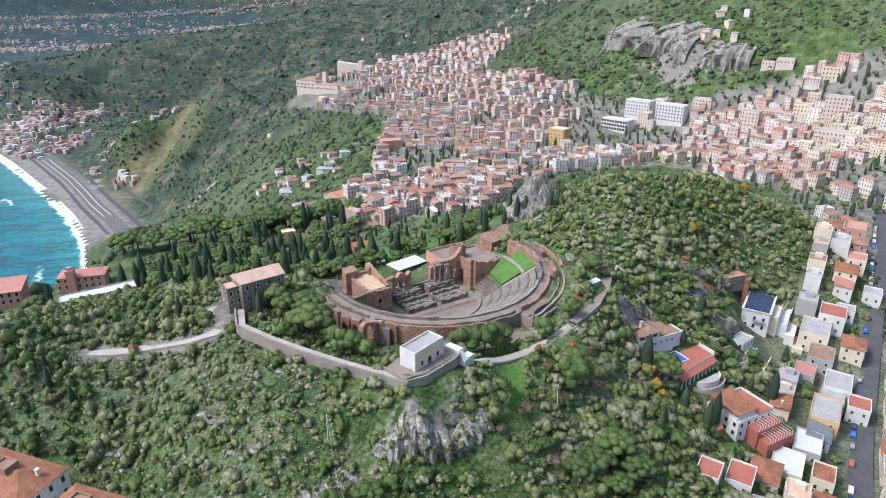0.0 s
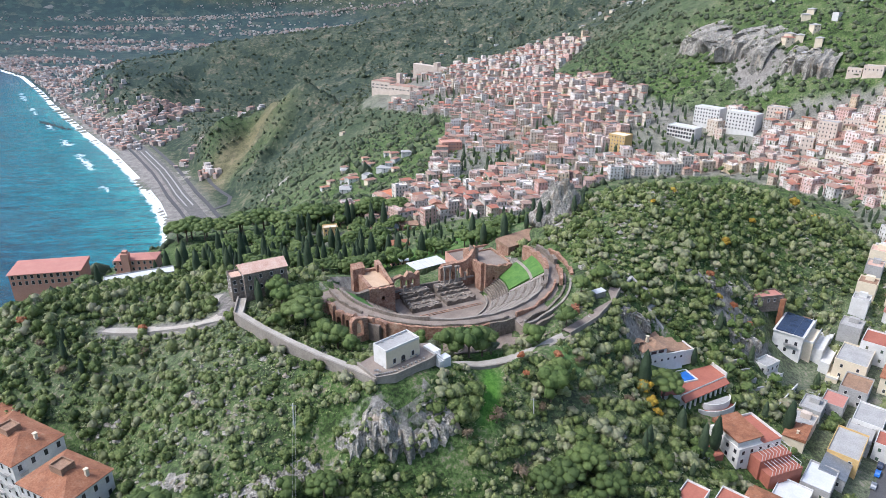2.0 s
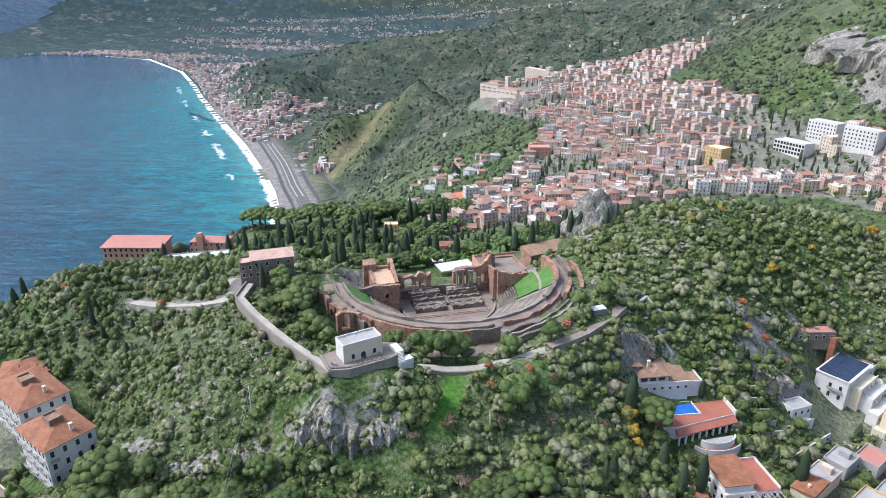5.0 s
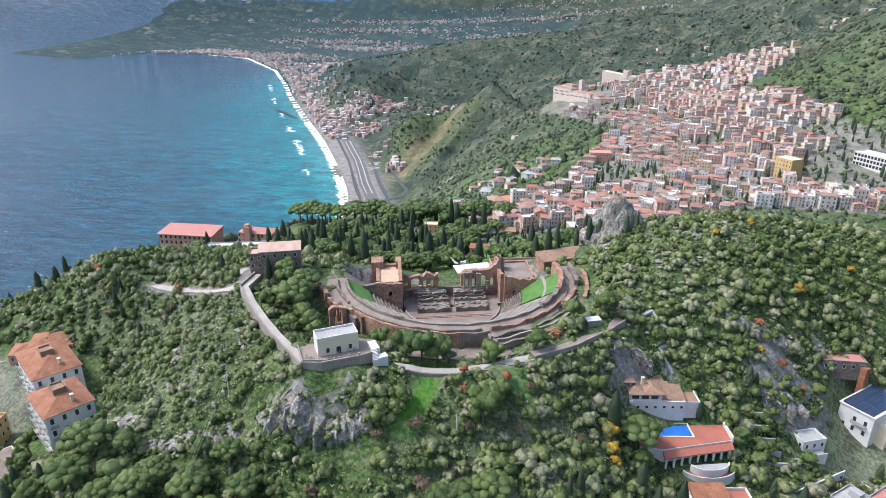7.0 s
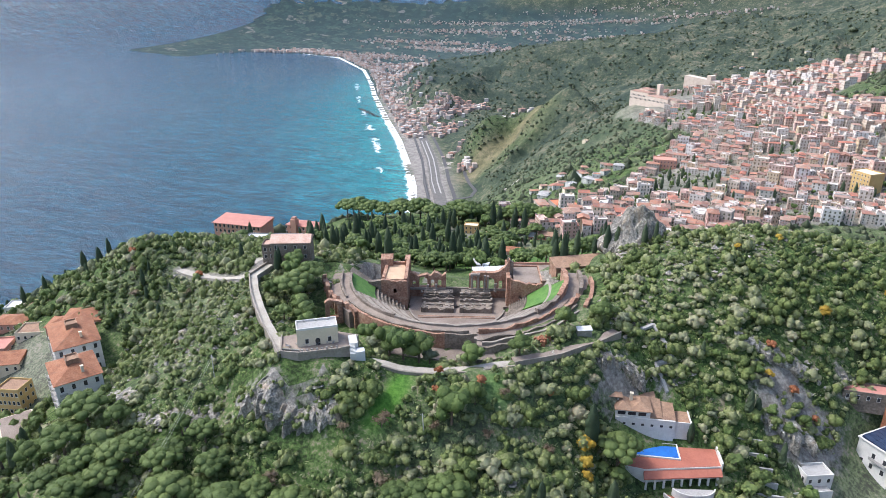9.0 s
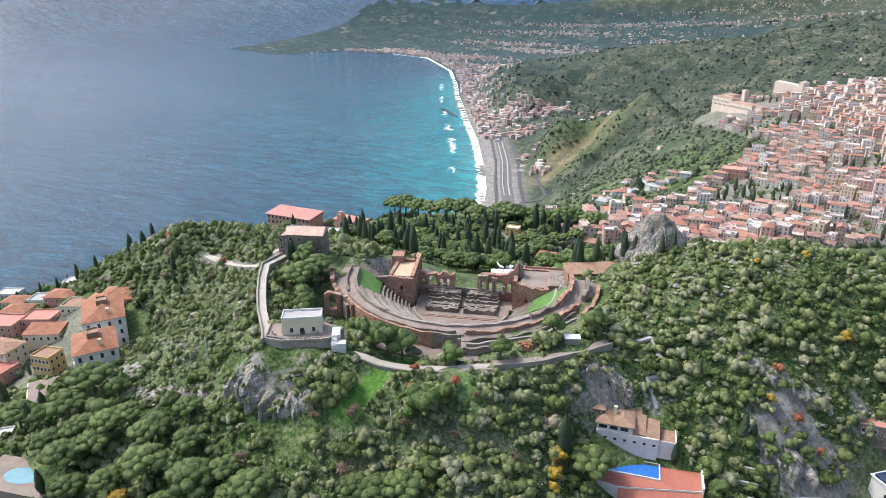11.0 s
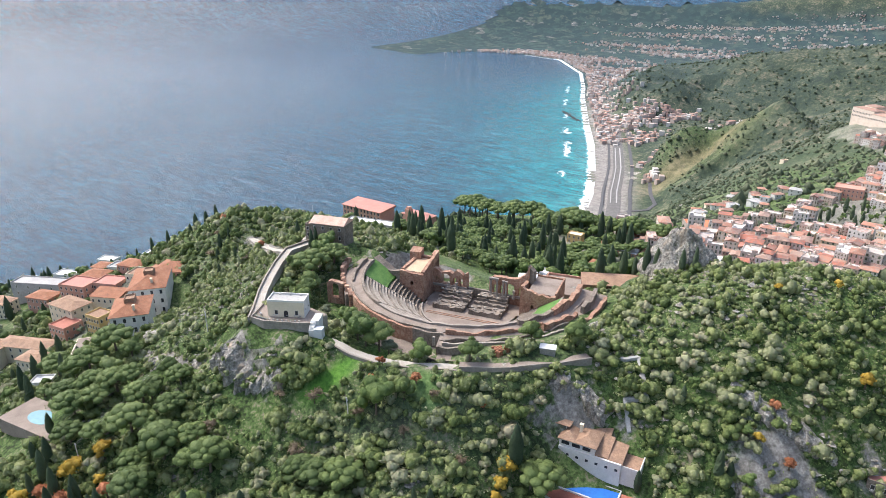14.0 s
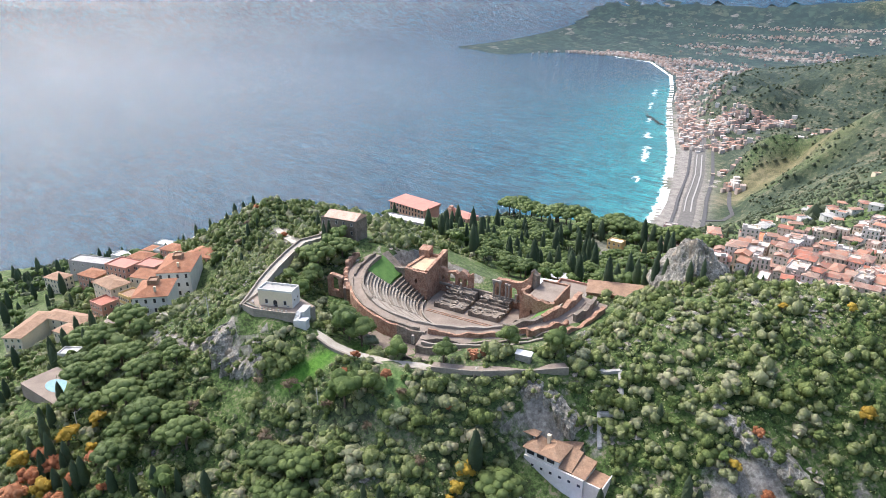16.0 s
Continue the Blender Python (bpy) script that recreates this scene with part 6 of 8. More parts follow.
def town():
    kinds = [(10, 8, 7, "gable", 2), (9, 8, 9, "flat", 3), (12, 9, 10, "hip", 3), (8, 7, 7, "shed", 2), (11, 8, 8.5, "flat", 3), (13, 10, 12, "hip", 4), (9, 9, 10, "gable", 3), (14, 9, 11, "flat", 4), (8, 9, 6, "hip", 2), (11, 10, 13, "flat", 4), (10, 8, 9, "gable", 3), (9, 7, 8, "shed", 2)]
    models = [(town_house(*k), k) for k in kinds]
    chim, balc = tower_parts()
    names = {"gable": "town house with a tiled saddle roof", "hip": "town house with a hipped tile roof", "flat": "town house with a flat roof terrace", "shed": "town house with a lean-to tile roof"}
    n = 0
    spots_ = []
    y = 370.0
    while y < 1260:
        x = -280.0
        step = 8.9 if y < 760 else 10.4
        while x < 460:
            px, py = x + random.uniform(-3.4, 3.4), y + random.uniform(-3.4, 3.4)
            x += step
            if inside(px, py, TOWN_EDGE) and not any(math.hypot(px - a, py - b) < r for a, b, r in TOWN_GAPS):
                spots_.append((px, py))
        y += step
    gaps = [float(v) for v in rough(np.array([p[0] for p in spots_]), np.array([p[1] for p in spots_]), 45, 2, 91)]
    hs = height(np.array([p[0] for p in spots_]), np.array([p[1] for p in spots_]))
    rest = []
    order = sorted(zip(spots_, gaps, hs), key=lambda s: math.hypot(s[0][0] - 60, s[0][1] - 380))
    for (px, py), g, hz in order:
        if g < -0.26 or (px > 240 and g < -0.12) or (py < 455 and px < 0 and g < 0.0) or random.random() < 0.05:
            TOWN_TREES.append((px, py))
            continue
        (wall, roof), k = random.choice(models)
        turn = 24 + 18 * math.sin(px * 0.012 + py * 0.007) + random.choice((0, 90)) + random.uniform(-9, 9)
        m = pose(px, py, float(hz) + random.uniform(-1.0, 1.5), 0, 0, turn) @ Matrix.Diagonal((random.uniform(0.5, 1.15), random.uniform(0.6, 1.05), random.uniform(0.45, 1.1), 1))
        n += 1
        if n > 300:
            rest.append((m, wall, roof))
            continue
        ob = new("town_house", wall)
        ob.matrix_world = m
        tagged(ob, "pale plastered " + names[k[3]], "house", "houses of the town")
        part("roof", roof, None, ob)
        if n % 3 == 0:
            part("chimney", chim, None, ob).matrix_local = pose(k[0] * 0.3, k[1] * 0.12, k[2] + 0.6)
            part("balcony", balc, None, ob).matrix_local = pose(0, -k[1] / 2, k[2] * 0.5)
    # the houses beyond, past counting, as one
    vs, fs, ms, tn, base = [], [], [], [], 0
    for m, wall, roof in rest:
        m4 = np.array(m)
        tone = random.random()
        for me, shift in ((wall, 0), (roof, 2 if roof.materials[0] is M_TOWNROOF else 3)):
            co = np.empty(len(me.vertices) * 3)
            me.vertices.foreach_get("co", co)
            vs.append(co.reshape(-1, 3) @ m4[:3, :3].T + m4[:3, 3])
            for p in me.polygons:
                fs.append([base + i for i in p.vertices])
                ms.append(p.material_index + shift)
            base += len(me.vertices)
            tn.append(np.full(len(me.vertices), (tone + 0.37 * shift) % 1))
    me = bpy.data.meshes.new("upper_town")
    me.from_pydata(np.vstack(vs).tolist(), [], fs)
    for mt in (M_TOWNWALL_MANY, M_SHUTTER, M_TOWNROOF_MANY, M_TOWNFLAT_MANY):
        me.materials.append(mt)
    me.polygons.foreach_set("material_index", np.array(ms, np.int32))
    me.attributes.new("tone", "FLOAT", "POINT").data.foreach_set("value", np.concatenate(tn).astype(np.float32))
    tagged(new("upper_town", me), "crowded pale and pink town houses with tile roofs", "houses", kind="stuff")


TOWN_GAPS = [(206, 682, 17), (232, 652, 18), (180, 668, 18), (-200, 1075, 60), (-163, 1199, 42), (115, 640, 12), (-82, 517, 20), (-60, 690, 14), (-40, 445, 0)]
TOWN_TREES = []


def landmarks():
    # the white hotel in two blocks
    for x, y, w in ((206, 684, 27), (231, 657, 29)):
        th = thing("white_hotel", at(x, y, -42, 1), "large white slab hotel with rows of balconies", "hotel", "white hotel blocks")
        bm = bmesh.new()
        box(bm, -w / 2, w / 2, -7, 7, -8, 18)
        box(bm, -w / 2, w / 2, -7, -6.6, 18, 18.9)
        part("wall", bm, M_WHITE, th)
        bm = bmesh.new()
        box(bm, -w / 2 + 0.3, w / 2 - 0.3, -6.6, 6.7, 18, 18.2)
        part("roof", bm, M_SHEET, th)
        windows(th, w, 14, 1, 5, 3.3, 9, 2, (1.3, 1.6), sides="fl")
    house("glass_block", at(180, 668, -42, 1), "low white block with a dark glass front", 30, 14, 11, "flat", M_WHITE, M_SHEET, 3, 10, 4, size=(2.2, 2.4))
    house("orange_block", at(115, 640, -38, 1), "tall orange-yellow house with a flat roof", 18, 14, 17, "flat", M_YELLOWWALL, M_CREAM, 5, 6, 4)
    house("pink_hall", at(-58, 688, 20, 1), "pink hall with a flat terrace roof", 22, 16, 11, "flat", M_PINK, M_PINK, 3, 7, 4)
    for x, y, w, h in ((288, 606, 15, 21), (272, 604, 10, 13), (325, 588, 14, 14), (338, 558, 20, 21), (322, 510, 46, 12), (312, 612, 20, 8), (338, 660, 16, 6), (361, 616, 18, 11), (326, 670, 12, 5), (262, 660, 18, 10), (236, 594, 18, 8)):
        house("apartment_block", at(x, y, -40 + (x % 7) * 2, 1), "pale apartment block with balconies", w, 12, h, "flat", M_CREAM if x % 2 else M_CONVENT, M_GREY, max(1, int(h / 3.3)), max(3, int(w / 2.8)), 3, group="apartment blocks", foot=8)
    # the old convent hotel on the edge of the town
    cv = thing("convent_hotel", pose(-205, 1082, 172, 0, 0, -28), "long cream convent hotel with a square bell tower", "hotel")
    for x0, x1, y0, y1, h in ((-42, 0, -10, 8, 13), (0, 46, -14, 4, 10), (-30, -8, -2, 14, 17), (46, 60, -10, 6, 9)):
        bm = bmesh.new()
        box(bm, x0, x1, y0, y1, -14, h)
        part("wing", bm, M_CONVENT, cv)
        bm = bmesh.new()
        hip(bm, x1 - x0, y1 - y0, h, 2.4, 0.3)
        bm.transform(Matrix.Translation(((x0 + x1) / 2, (y0 + y1) / 2, 0)))
        part("roof", bm, M_TOWNROOF, cv)
    bm = bmesh.new()
    box(bm, 2, 9, 4, 11, -5, 27)
    part("bell_tower", bm, M_CONVENT, cv)
    for i in range(14):
        for s in range(2):
            ob = part("window", window_mesh(1.3, 2.4), None, cv)
            ob.matrix_local = pose(-40 + 2.9 * i, -10, 2.5 + 5 * s)
    for i in range(15):
        ob = part("window", window_mesh(1.3, 2.4), None, cv)
        ob.matrix_local = pose(2 + 2.9 * i, -14, 4)
    rw = thing("town_wall", pose(-160, 1005, 160, 0, 0, -40), "long pale retaining wall below the terrace road", "wall")
    bm = bmesh.new()
    prism(bm, [(-50, -3), (60, -3), (60, 3), (-50, 3)], -25, [8, 4, 4, 8])
    part("wall", bm, M_CONVENT, rw)
    ft = thing("old_fort", pose(-150, 1205, 180, 0, 0, -16), "broad low pale stone fort wall", "fort")
    bm = bmesh.new()
    prism(bm, [(-46, -8), (50, -8), (50, 8), (-46, 8)], -16, [21, 13, 13, 21])
    part("wall", bm, M_CONVENT, ft)
    bm = bmesh.new()
    box(bm, -4, 4, -9, 6, 0, 24)
    part("tower", bm, M_CONVENT, ft)
    # houses below the edge of the town and up the mountain
    random.seed(3)
    for cx, cy, sx, sy, n in ((-150, 690, 40, 45, 12), (-190, 720, 30, 40, 6), (-140, 640, 25, 30, 6), (330, 780, 50, 50, 7), (430, 820, 50, 80, 7), (300, 720, 25, 20, 4), (480, 720, 60, 60, 8), (60, 1400, 160, 160, 22), (-120, 1800, 200, 200, 18), (300, 1700, 200, 200, 14), (-250, 960, 20, 20, 1)):
        for i in range(n):
            x, y = cx + random.uniform(-sx, sx), cy + random.uniform(-sy, sy)
            house("hill_house", at(x, y, random.uniform(0, 90), 1), "white house among trees on the slope", random.uniform(7, 12), random.uniform(6, 9), random.uniform(4, 6.5), random.choice(("flat", "hip", "hip")), random.choice((M_WHITE, M_CREAM)), random.choice((M_GREY, M_TOWNROOF)), 2, 2, 0, group="houses on the slopes", foot=6, sides="f")


M_CONVENT = surface("convent_render", [(0.46, 0.37, 0.3), (0.6, 0.51, 0.43)], 0.88, 0.2, 1.5, 0.02)
town()
landmarks()


# ---- the street and houses east of the hill ----
STREET = [(300, 420), (270, 373), (242, 330), (218, 290), (198, 258), (177, 225), (158, 196), (141, 168), (120, 130)]


def car(x, y, z, turn, paint):
    th = thing("car", pose(x, y, z, 0, 0, turn), "parked " + paint[0] + " car at the kerb", "car", "parked cars")
    bm = bmesh.new()
    slab(bm, [(-2.0, 0.35), (2.0, 0.35), (2.05, 0.8), (1.1, 0.95), (0.6, 1.45), (-1.2, 1.45), (-1.75, 0.95), (-2.05, 0.85)], -0.82, 0.82)
    part("body", bm, paint[1], th)
    bm = bmesh.new()
    slab(bm, [(-1.55, 0.97), (0.98, 0.97), (0.55, 1.38), (-1.15, 1.38)], -0.84, 0.84)
    part("windows", bm, M_DARK, th)
    for a in (-1.25, 1.25):
        for b in (-0.8, 0.62):
            bm = bmesh.new()
            tube(bm, 0, 0, 0, 0.2, 0.32, 0.32, 10)
            bm.transform(Matrix.Translation((a, b, 0.32)) @ Matrix.Rotation(radians(-90), 4, "X"))
            part("wheel", bm, M_ASPHALT, th)


def east_side():
    for a, b in zip(STREET[:-1], STREET[1:]):
        for k in range(6):
            KEEP_OUT.append((a[0] + (b[0] - a[0]) * k / 6, a[1] + (b[1] - a[1]) * k / 6, 7))
    walk_strip("street", STREET, 4.0, M_ASPHALT, "asphalt street with parked cars", None, 0.5)
    paints = [("white", M_SHEET), ("grey", M_METAL), ("dark", M_SOLAR), ("grey", M_METAL), ("white", M_SHEET), ("dark", M_SOLAR), ("blue", M_BLUE), ("red", M_REDFLOOR), ("white", M_SHEET)]
    random.seed(21)
    n = 0
    for a, b in zip(STREET[1:-1], STREET[2:]):
        L = math.dist(a, b)
        ang = math.degrees(math.atan2(b[1] - a[1], b[0] - a[0]))
        nx, ny = (b[1] - a[1]) / L, -(b[0] - a[0]) / L
        for i in range(int(L / 5.4)):
            if random.random() < 0.2:
                continue
            k = (i + 0.5) * 5.4 / L
            x, y = a[0] + (b[0] - a[0]) * k + nx * 2.9, a[1] + (b[1] - a[1]) * k + ny * 2.9
            x0, y0 = x - nx * 2.9, y - ny * 2.9
            z = sum(height_at(x0 + dx, y0 + dy) for dx, dy in ((0, 0), (4, 6), (-4, -6))) / 3 + 0.55
            car(x, y, z, ang, random.choice(paints))
            n += 1
    rows = [(173, 262, 18, 12, 9, "flat", M_CREAM, M_GREY), (186, 272, 14, 11, 9, "flat", M_WHITE, M_REDFLOOR), (168, 246, 14, 10, 7, "flat", M_GREY, M_OLDTILE), (184, 250, 12, 9, 8, "hip", M_CREAM, M_TILE), (156, 236, 11, 8, 6, "flat", M_GREY, M_REDROOF), (166, 228, 15, 10, 7, "flat", M_WHITE, M_GREY), (158, 218, 13, 9, 6, "flat", M_GREY, M_GREY),
            (166, 213, 10, 8, 8, "flat", M_WHITE, M_REDFLOOR), (149, 207, 18, 10, 7, "flat", M_YELLOWWALL, M_GREY), (133, 189, 14, 9, 5, "flat", M_GREY, M_SHEET), (141, 196, 12, 8, 5, "shed", M_GREY, M_METAL), (120, 178, 14, 10, 4, "flat", M_WHITE, M_SHEET), (130, 173, 10, 7, 6, "flat", M_CREAM, M_TILE), (108, 170, 12, 9, 4, "hip", M_WHITE, M_TILE), (96, 163, 11, 8, 4, "flat", M_WHITE, M_REDFLOOR), (84, 160, 9, 7, 3.5, "flat", M_WHITE, M_REDFLOOR),
            (206, 300, 13, 10, 7, "hip", M_CREAM, M_TILE), (214, 288, 10, 8, 6, "flat", M_WHITE, M_GREY), (218, 312, 12, 9, 7, "flat", M_CREAM, M_REDROOF), (200, 290, 10, 8, 6, "shed", M_WHITE, M_REDROOF), (226, 326, 13, 9, 8, "hip", M_PINK, M_OLDTILE), (236, 345, 16, 10, 9, "flat", M_PINK, M_PINK), (222, 345, 12, 9, 7, "hip", M_CREAM, M_TILE), (195, 277, 9, 8, 5, "flat", M_WHITE, M_GREY), (285, 345, 14, 10, 12, "hip", M_PINK, M_TILE), (262, 310, 14, 10, 8, "hip", M_CREAM, M_TILE)]
    for i, (x, y, w, d, h, rf, wm, rm) in enumerate(rows):
        KEEP_OUT.append((x, y, 0.6 * max(w, d) + 1))
        house("street_house", at(x, y, 57, 1.2), ("cream" if wm is M_CREAM else "pink" if wm is M_PINK else "grey" if wm is M_GREY else "white") + " terraced street house with " + ("a roof terrace" if rf == "flat" else "a tiled roof"), w, d, h, rf, wm, rm, max(1, int(h / 3.2)), 3, 2, group="street houses", kind="shutter" if i % 2 else "pane", foot=6)
    taken = [(r[0], r[1], 0.55 * max(r[2], r[3])) for r in rows] + [(152, 272, 24), (131, 245, 11), (144, 256, 13), (110, 197, 16), (96, 217, 16)]
    n = 0
    for a, b in zip(STREET[2:-1], STREET[3:]):
        L = math.dist(a, b)
        nx, ny = (b[1] - a[1]) / L, -(b[0] - a[0]) / L
        for i in range(int(L / 6)):
            for off in (10.5, 20, 29, -10.5):
                k = (i + random.uniform(0.2, 0.8)) * 6 / L
                x, y = a[0] + (b[0] - a[0]) * k + nx * off, a[1] + (b[1] - a[1]) * k + ny * off
                w, d, h = random.uniform(8, 12), random.uniform(7, 9), random.uniform(4, 8)
                if x > 245 or any(math.hypot(x - p, y - q) < r + 0.46 * w for p, q, r in taken):
                    continue
                taken.append((x, y, 0.46 * w))
                KEEP_OUT.append((x, y, 0.6 * w + 1))
                rf = random.choice(("flat", "flat", "flat", "hip", "shed"))
                wm = random.choice((M_CREAM, M_WHITE, M_GREY, M_CONVENT))
                rm = random.choice((M_GREY, M_GREY, M_PINKROOF, M_OLDTILE)) if rf == "flat" else random.choice((M_OLDTILE, M_TILE))
                ang = math.degrees(math.atan2(b[1] - a[1], b[0] - a[0]))
                hs = house("street_house", at(x, y, ang, 0.8), ("cream" if wm is M_CREAM else "grey" if wm is M_GREY else "pale") + " small street house with " + ("a roof terrace" if rf == "flat" else "a tiled roof"), w, d, h, rf, wm, rm, max(1, int(h / 3.2)), 3, 2, group="street houses", kind="shutter" if n % 2 else "pane", foot=7)
                if rf == "flat":
                    bm = bmesh.new()
                    box(bm, -w * 0.3, -w * 0.05, -d * 0.2, d * 0.25, h + 0.1, h + 2.3)
                    part("roof_hut", bm, wm, hs)
                else:
                    chimney(hs, w * 0.2, 0.5, h + 1.0, 0.7, 0.9)
                n += 1
    # garden terraces beside the palms
    for i in range(5):
        th = thing("garden_step", at(111.5 + i * 2.4, 237.4 - i * 2.6, 24, 0.2), "low stone garden terrace wall", "wall", "garden terrace walls")
        bm = bmesh.new()
        box(bm, -5, 5, -0.3, 0.3, -2, 0.8)
        part("wall", bm, M_GREY, th)
    st = thing("hill_stair", pose(0, 0, 0), "zigzag concrete stair path on the rocky slope", "stair")
    zig = [(66, 240), (72, 246), (74, 250), (80, 246), (84, 243), (80, 238), (86, 234)]
    for a, b in zip(zig[:-1], zig[1:]):
        bm = bmesh.new()
        za, zb = height_at(*a) + 0.7, height_at(*b) + 0.7
        limb_wall(bm, a, b, 0.6, min(za, zb) - 1.2, za, zb)
        part("flight", bm, M_GREY, st)


east_side()


# ---- the bay ----
random.seed(8)


def coast_points(first, last, step):
    """Points along the shore with their seaward normals, in true places."""
    out = []
    for a, b in zip(SHORE[first:last], SHORE[first + 1:last + 1]):
        d = b - a
        L = float(np.hypot(*d))
        n = np.array([-d[1], d[0]]) / L
        for i in range(int(L / step)):
            out.append((a + d * (i * step / L), n))
    return out


def foam():
    pts = coast_points(5, 16, 4)
    vs, fs = [], []
    xs = np.array([p[0][0] for p in pts])
    ys = np.array([p[0][1] for p in pts])
    w1 = 6 + 3 * rough(xs, ys, 60, 3, 5) + 5 * rough(xs, ys, 16, 3, 6)
    w1 = w1 * (0.4 + 0.6 * (1 - smooth(ys, 1300, 1800)))
    for i, (p, n) in enumerate(pts):
        for k, off in enumerate((-8.0, -3.0, max(3.0, float(w1[i]) * 0.55), max(5.0, float(w1[i])))):
            q = p + n * off
            vs.append(drawn(q[0], q[1], (1.7, 0.9, 0.4, 0.3)[k]))
        if i and np.hypot(*(pts[i][0] - pts[i - 1][0])) < 60:
            o = 4 * i
            for k in range(3):
                fs.append((o - 4 + k, o - 3 + k, o + 1 + k, o + k))
    me = mesh_from("foam", np.array(vs, float), np.array(fs), M_FOAM)
    tagged(new("surf", me), "white breaking surf along the beach", "surf", kind="stuff")


def strip(name, line, half, material, label, lift):
    """A level road or rail bed on the flat by the sea."""
    bm = bmesh.new()
    prev = None
    for i, p in enumerate(line):
        q, r = line[max(0, i - 1)], line[min(len(line) - 1, i + 1)]
        L = math.dist(q, r)
        nx, ny = (r[1] - q[1]) / L * half, -(r[0] - q[0]) / L * half
        z = max(height_at(*p), 3) + lift
        cur = [bm.verts.new((p[0] + nx, p[1] + ny, z)), bm.verts.new((p[0] - nx, p[1] - ny, z)), bm.verts.new((p[0] - nx, p[1] - ny, z - 6)), bm.verts.new((p[0] + nx, p[1] + ny, z - 6))]
        if prev:
            for k in range(4):
                j = (k + 1) % 4
                bm.faces.new((prev[k], prev[j], cur[j], cur[k]))
        prev = cur
    return tagged(new(name, mesh(name, bm, material)), label, "road", kind="structure")


def offset(line, d):
    out = []
    for i, p in enumerate(line):
        q, r = line[max(0, i - 1)], line[min(len(line) - 1, i + 1)]
        L = math.dist(q, r)
        out.append((p[0] + (r[1] - q[1]) / L * d, p[1] - (r[0] - q[0]) / L * d))
    return out


def beach():
    base = [(-478, 842), (-530, 905), (-580, 962), (-634, 1030), (-690, 1098), (-750, 1164), (-810, 1230), (-880, 1305), (-950, 1385)]
    strip("rail_bed", offset(base, 26), 11, M_RAIL, "dark gravel rail bed along the beach", 0.6)
    strip("platform", offset(base[1:-2], 20), 0.9, M_GREY, "long pale station platform", 1.6)
    strip("platform", offset(base[1:-2], 30), 1.1, M_GREY, "long pale station platform", 1.6)
    strip("road", offset(base, 52), 3.2, M_ASPHALT, "grey road behind the railway", 1.0)
    strip("road", [(-470, 905), (-455, 940), (-468, 975), (-505, 1010), (-540, 1050), (-580, 1100)], 3.2, M_ASPHALT, "grey curving road below the hill", 0.7)
    strip("promenade", offset(base, 6), 2.4, M_ASPHALT, "grey promenade behind the beach", 0.8)
    # rough stone moles
    for n, (x, y, t, L) in enumerate(((-1100, 1435, 152, 150), (-1880, 2290, 160, 130), (-2050, 2400, 158, 110))):
        vs, fs, b = [], [], 0
        for i in range(70):
            k = random.random()
            q = Vector((x, y, 0)) + Vector((math.cos(radians(t)), math.sin(radians(t)), 0)) * k * L + Vector((random.uniform(-5, 5), random.uniform(-5, 5), random.uniform(-1, 1.4)))
            p = BALL_P * random.uniform(2.0, 4.0) * np.array([1, 1, 0.7]) * np.random.default_rng(i).uniform(0.7, 1.2, (len(BALL_P), 1)) + np.array(q)
            vs.append(p)
            fs.append(BALL_F + b)
            b += len(p)
        me = mesh_from("mole", np.vstack(vs), np.vstack(fs), M_MOLE, flat=True)
        tagged(new("rock_mole", me), "dark rough stone mole reaching into the sea", "mole", kind="stuff")


M_RAIL = surface("rail_gravel", [(0.08, 0.075, 0.07), (0.16, 0.15, 0.14)], 0.95, 0.2, 1.5, 0.03)
M_MOLE = surface("dark_boulders", [(0.04, 0.04, 0.042), (0.1, 0.098, 0.095)], 0.9, 0.2, 1.5, 0.1)


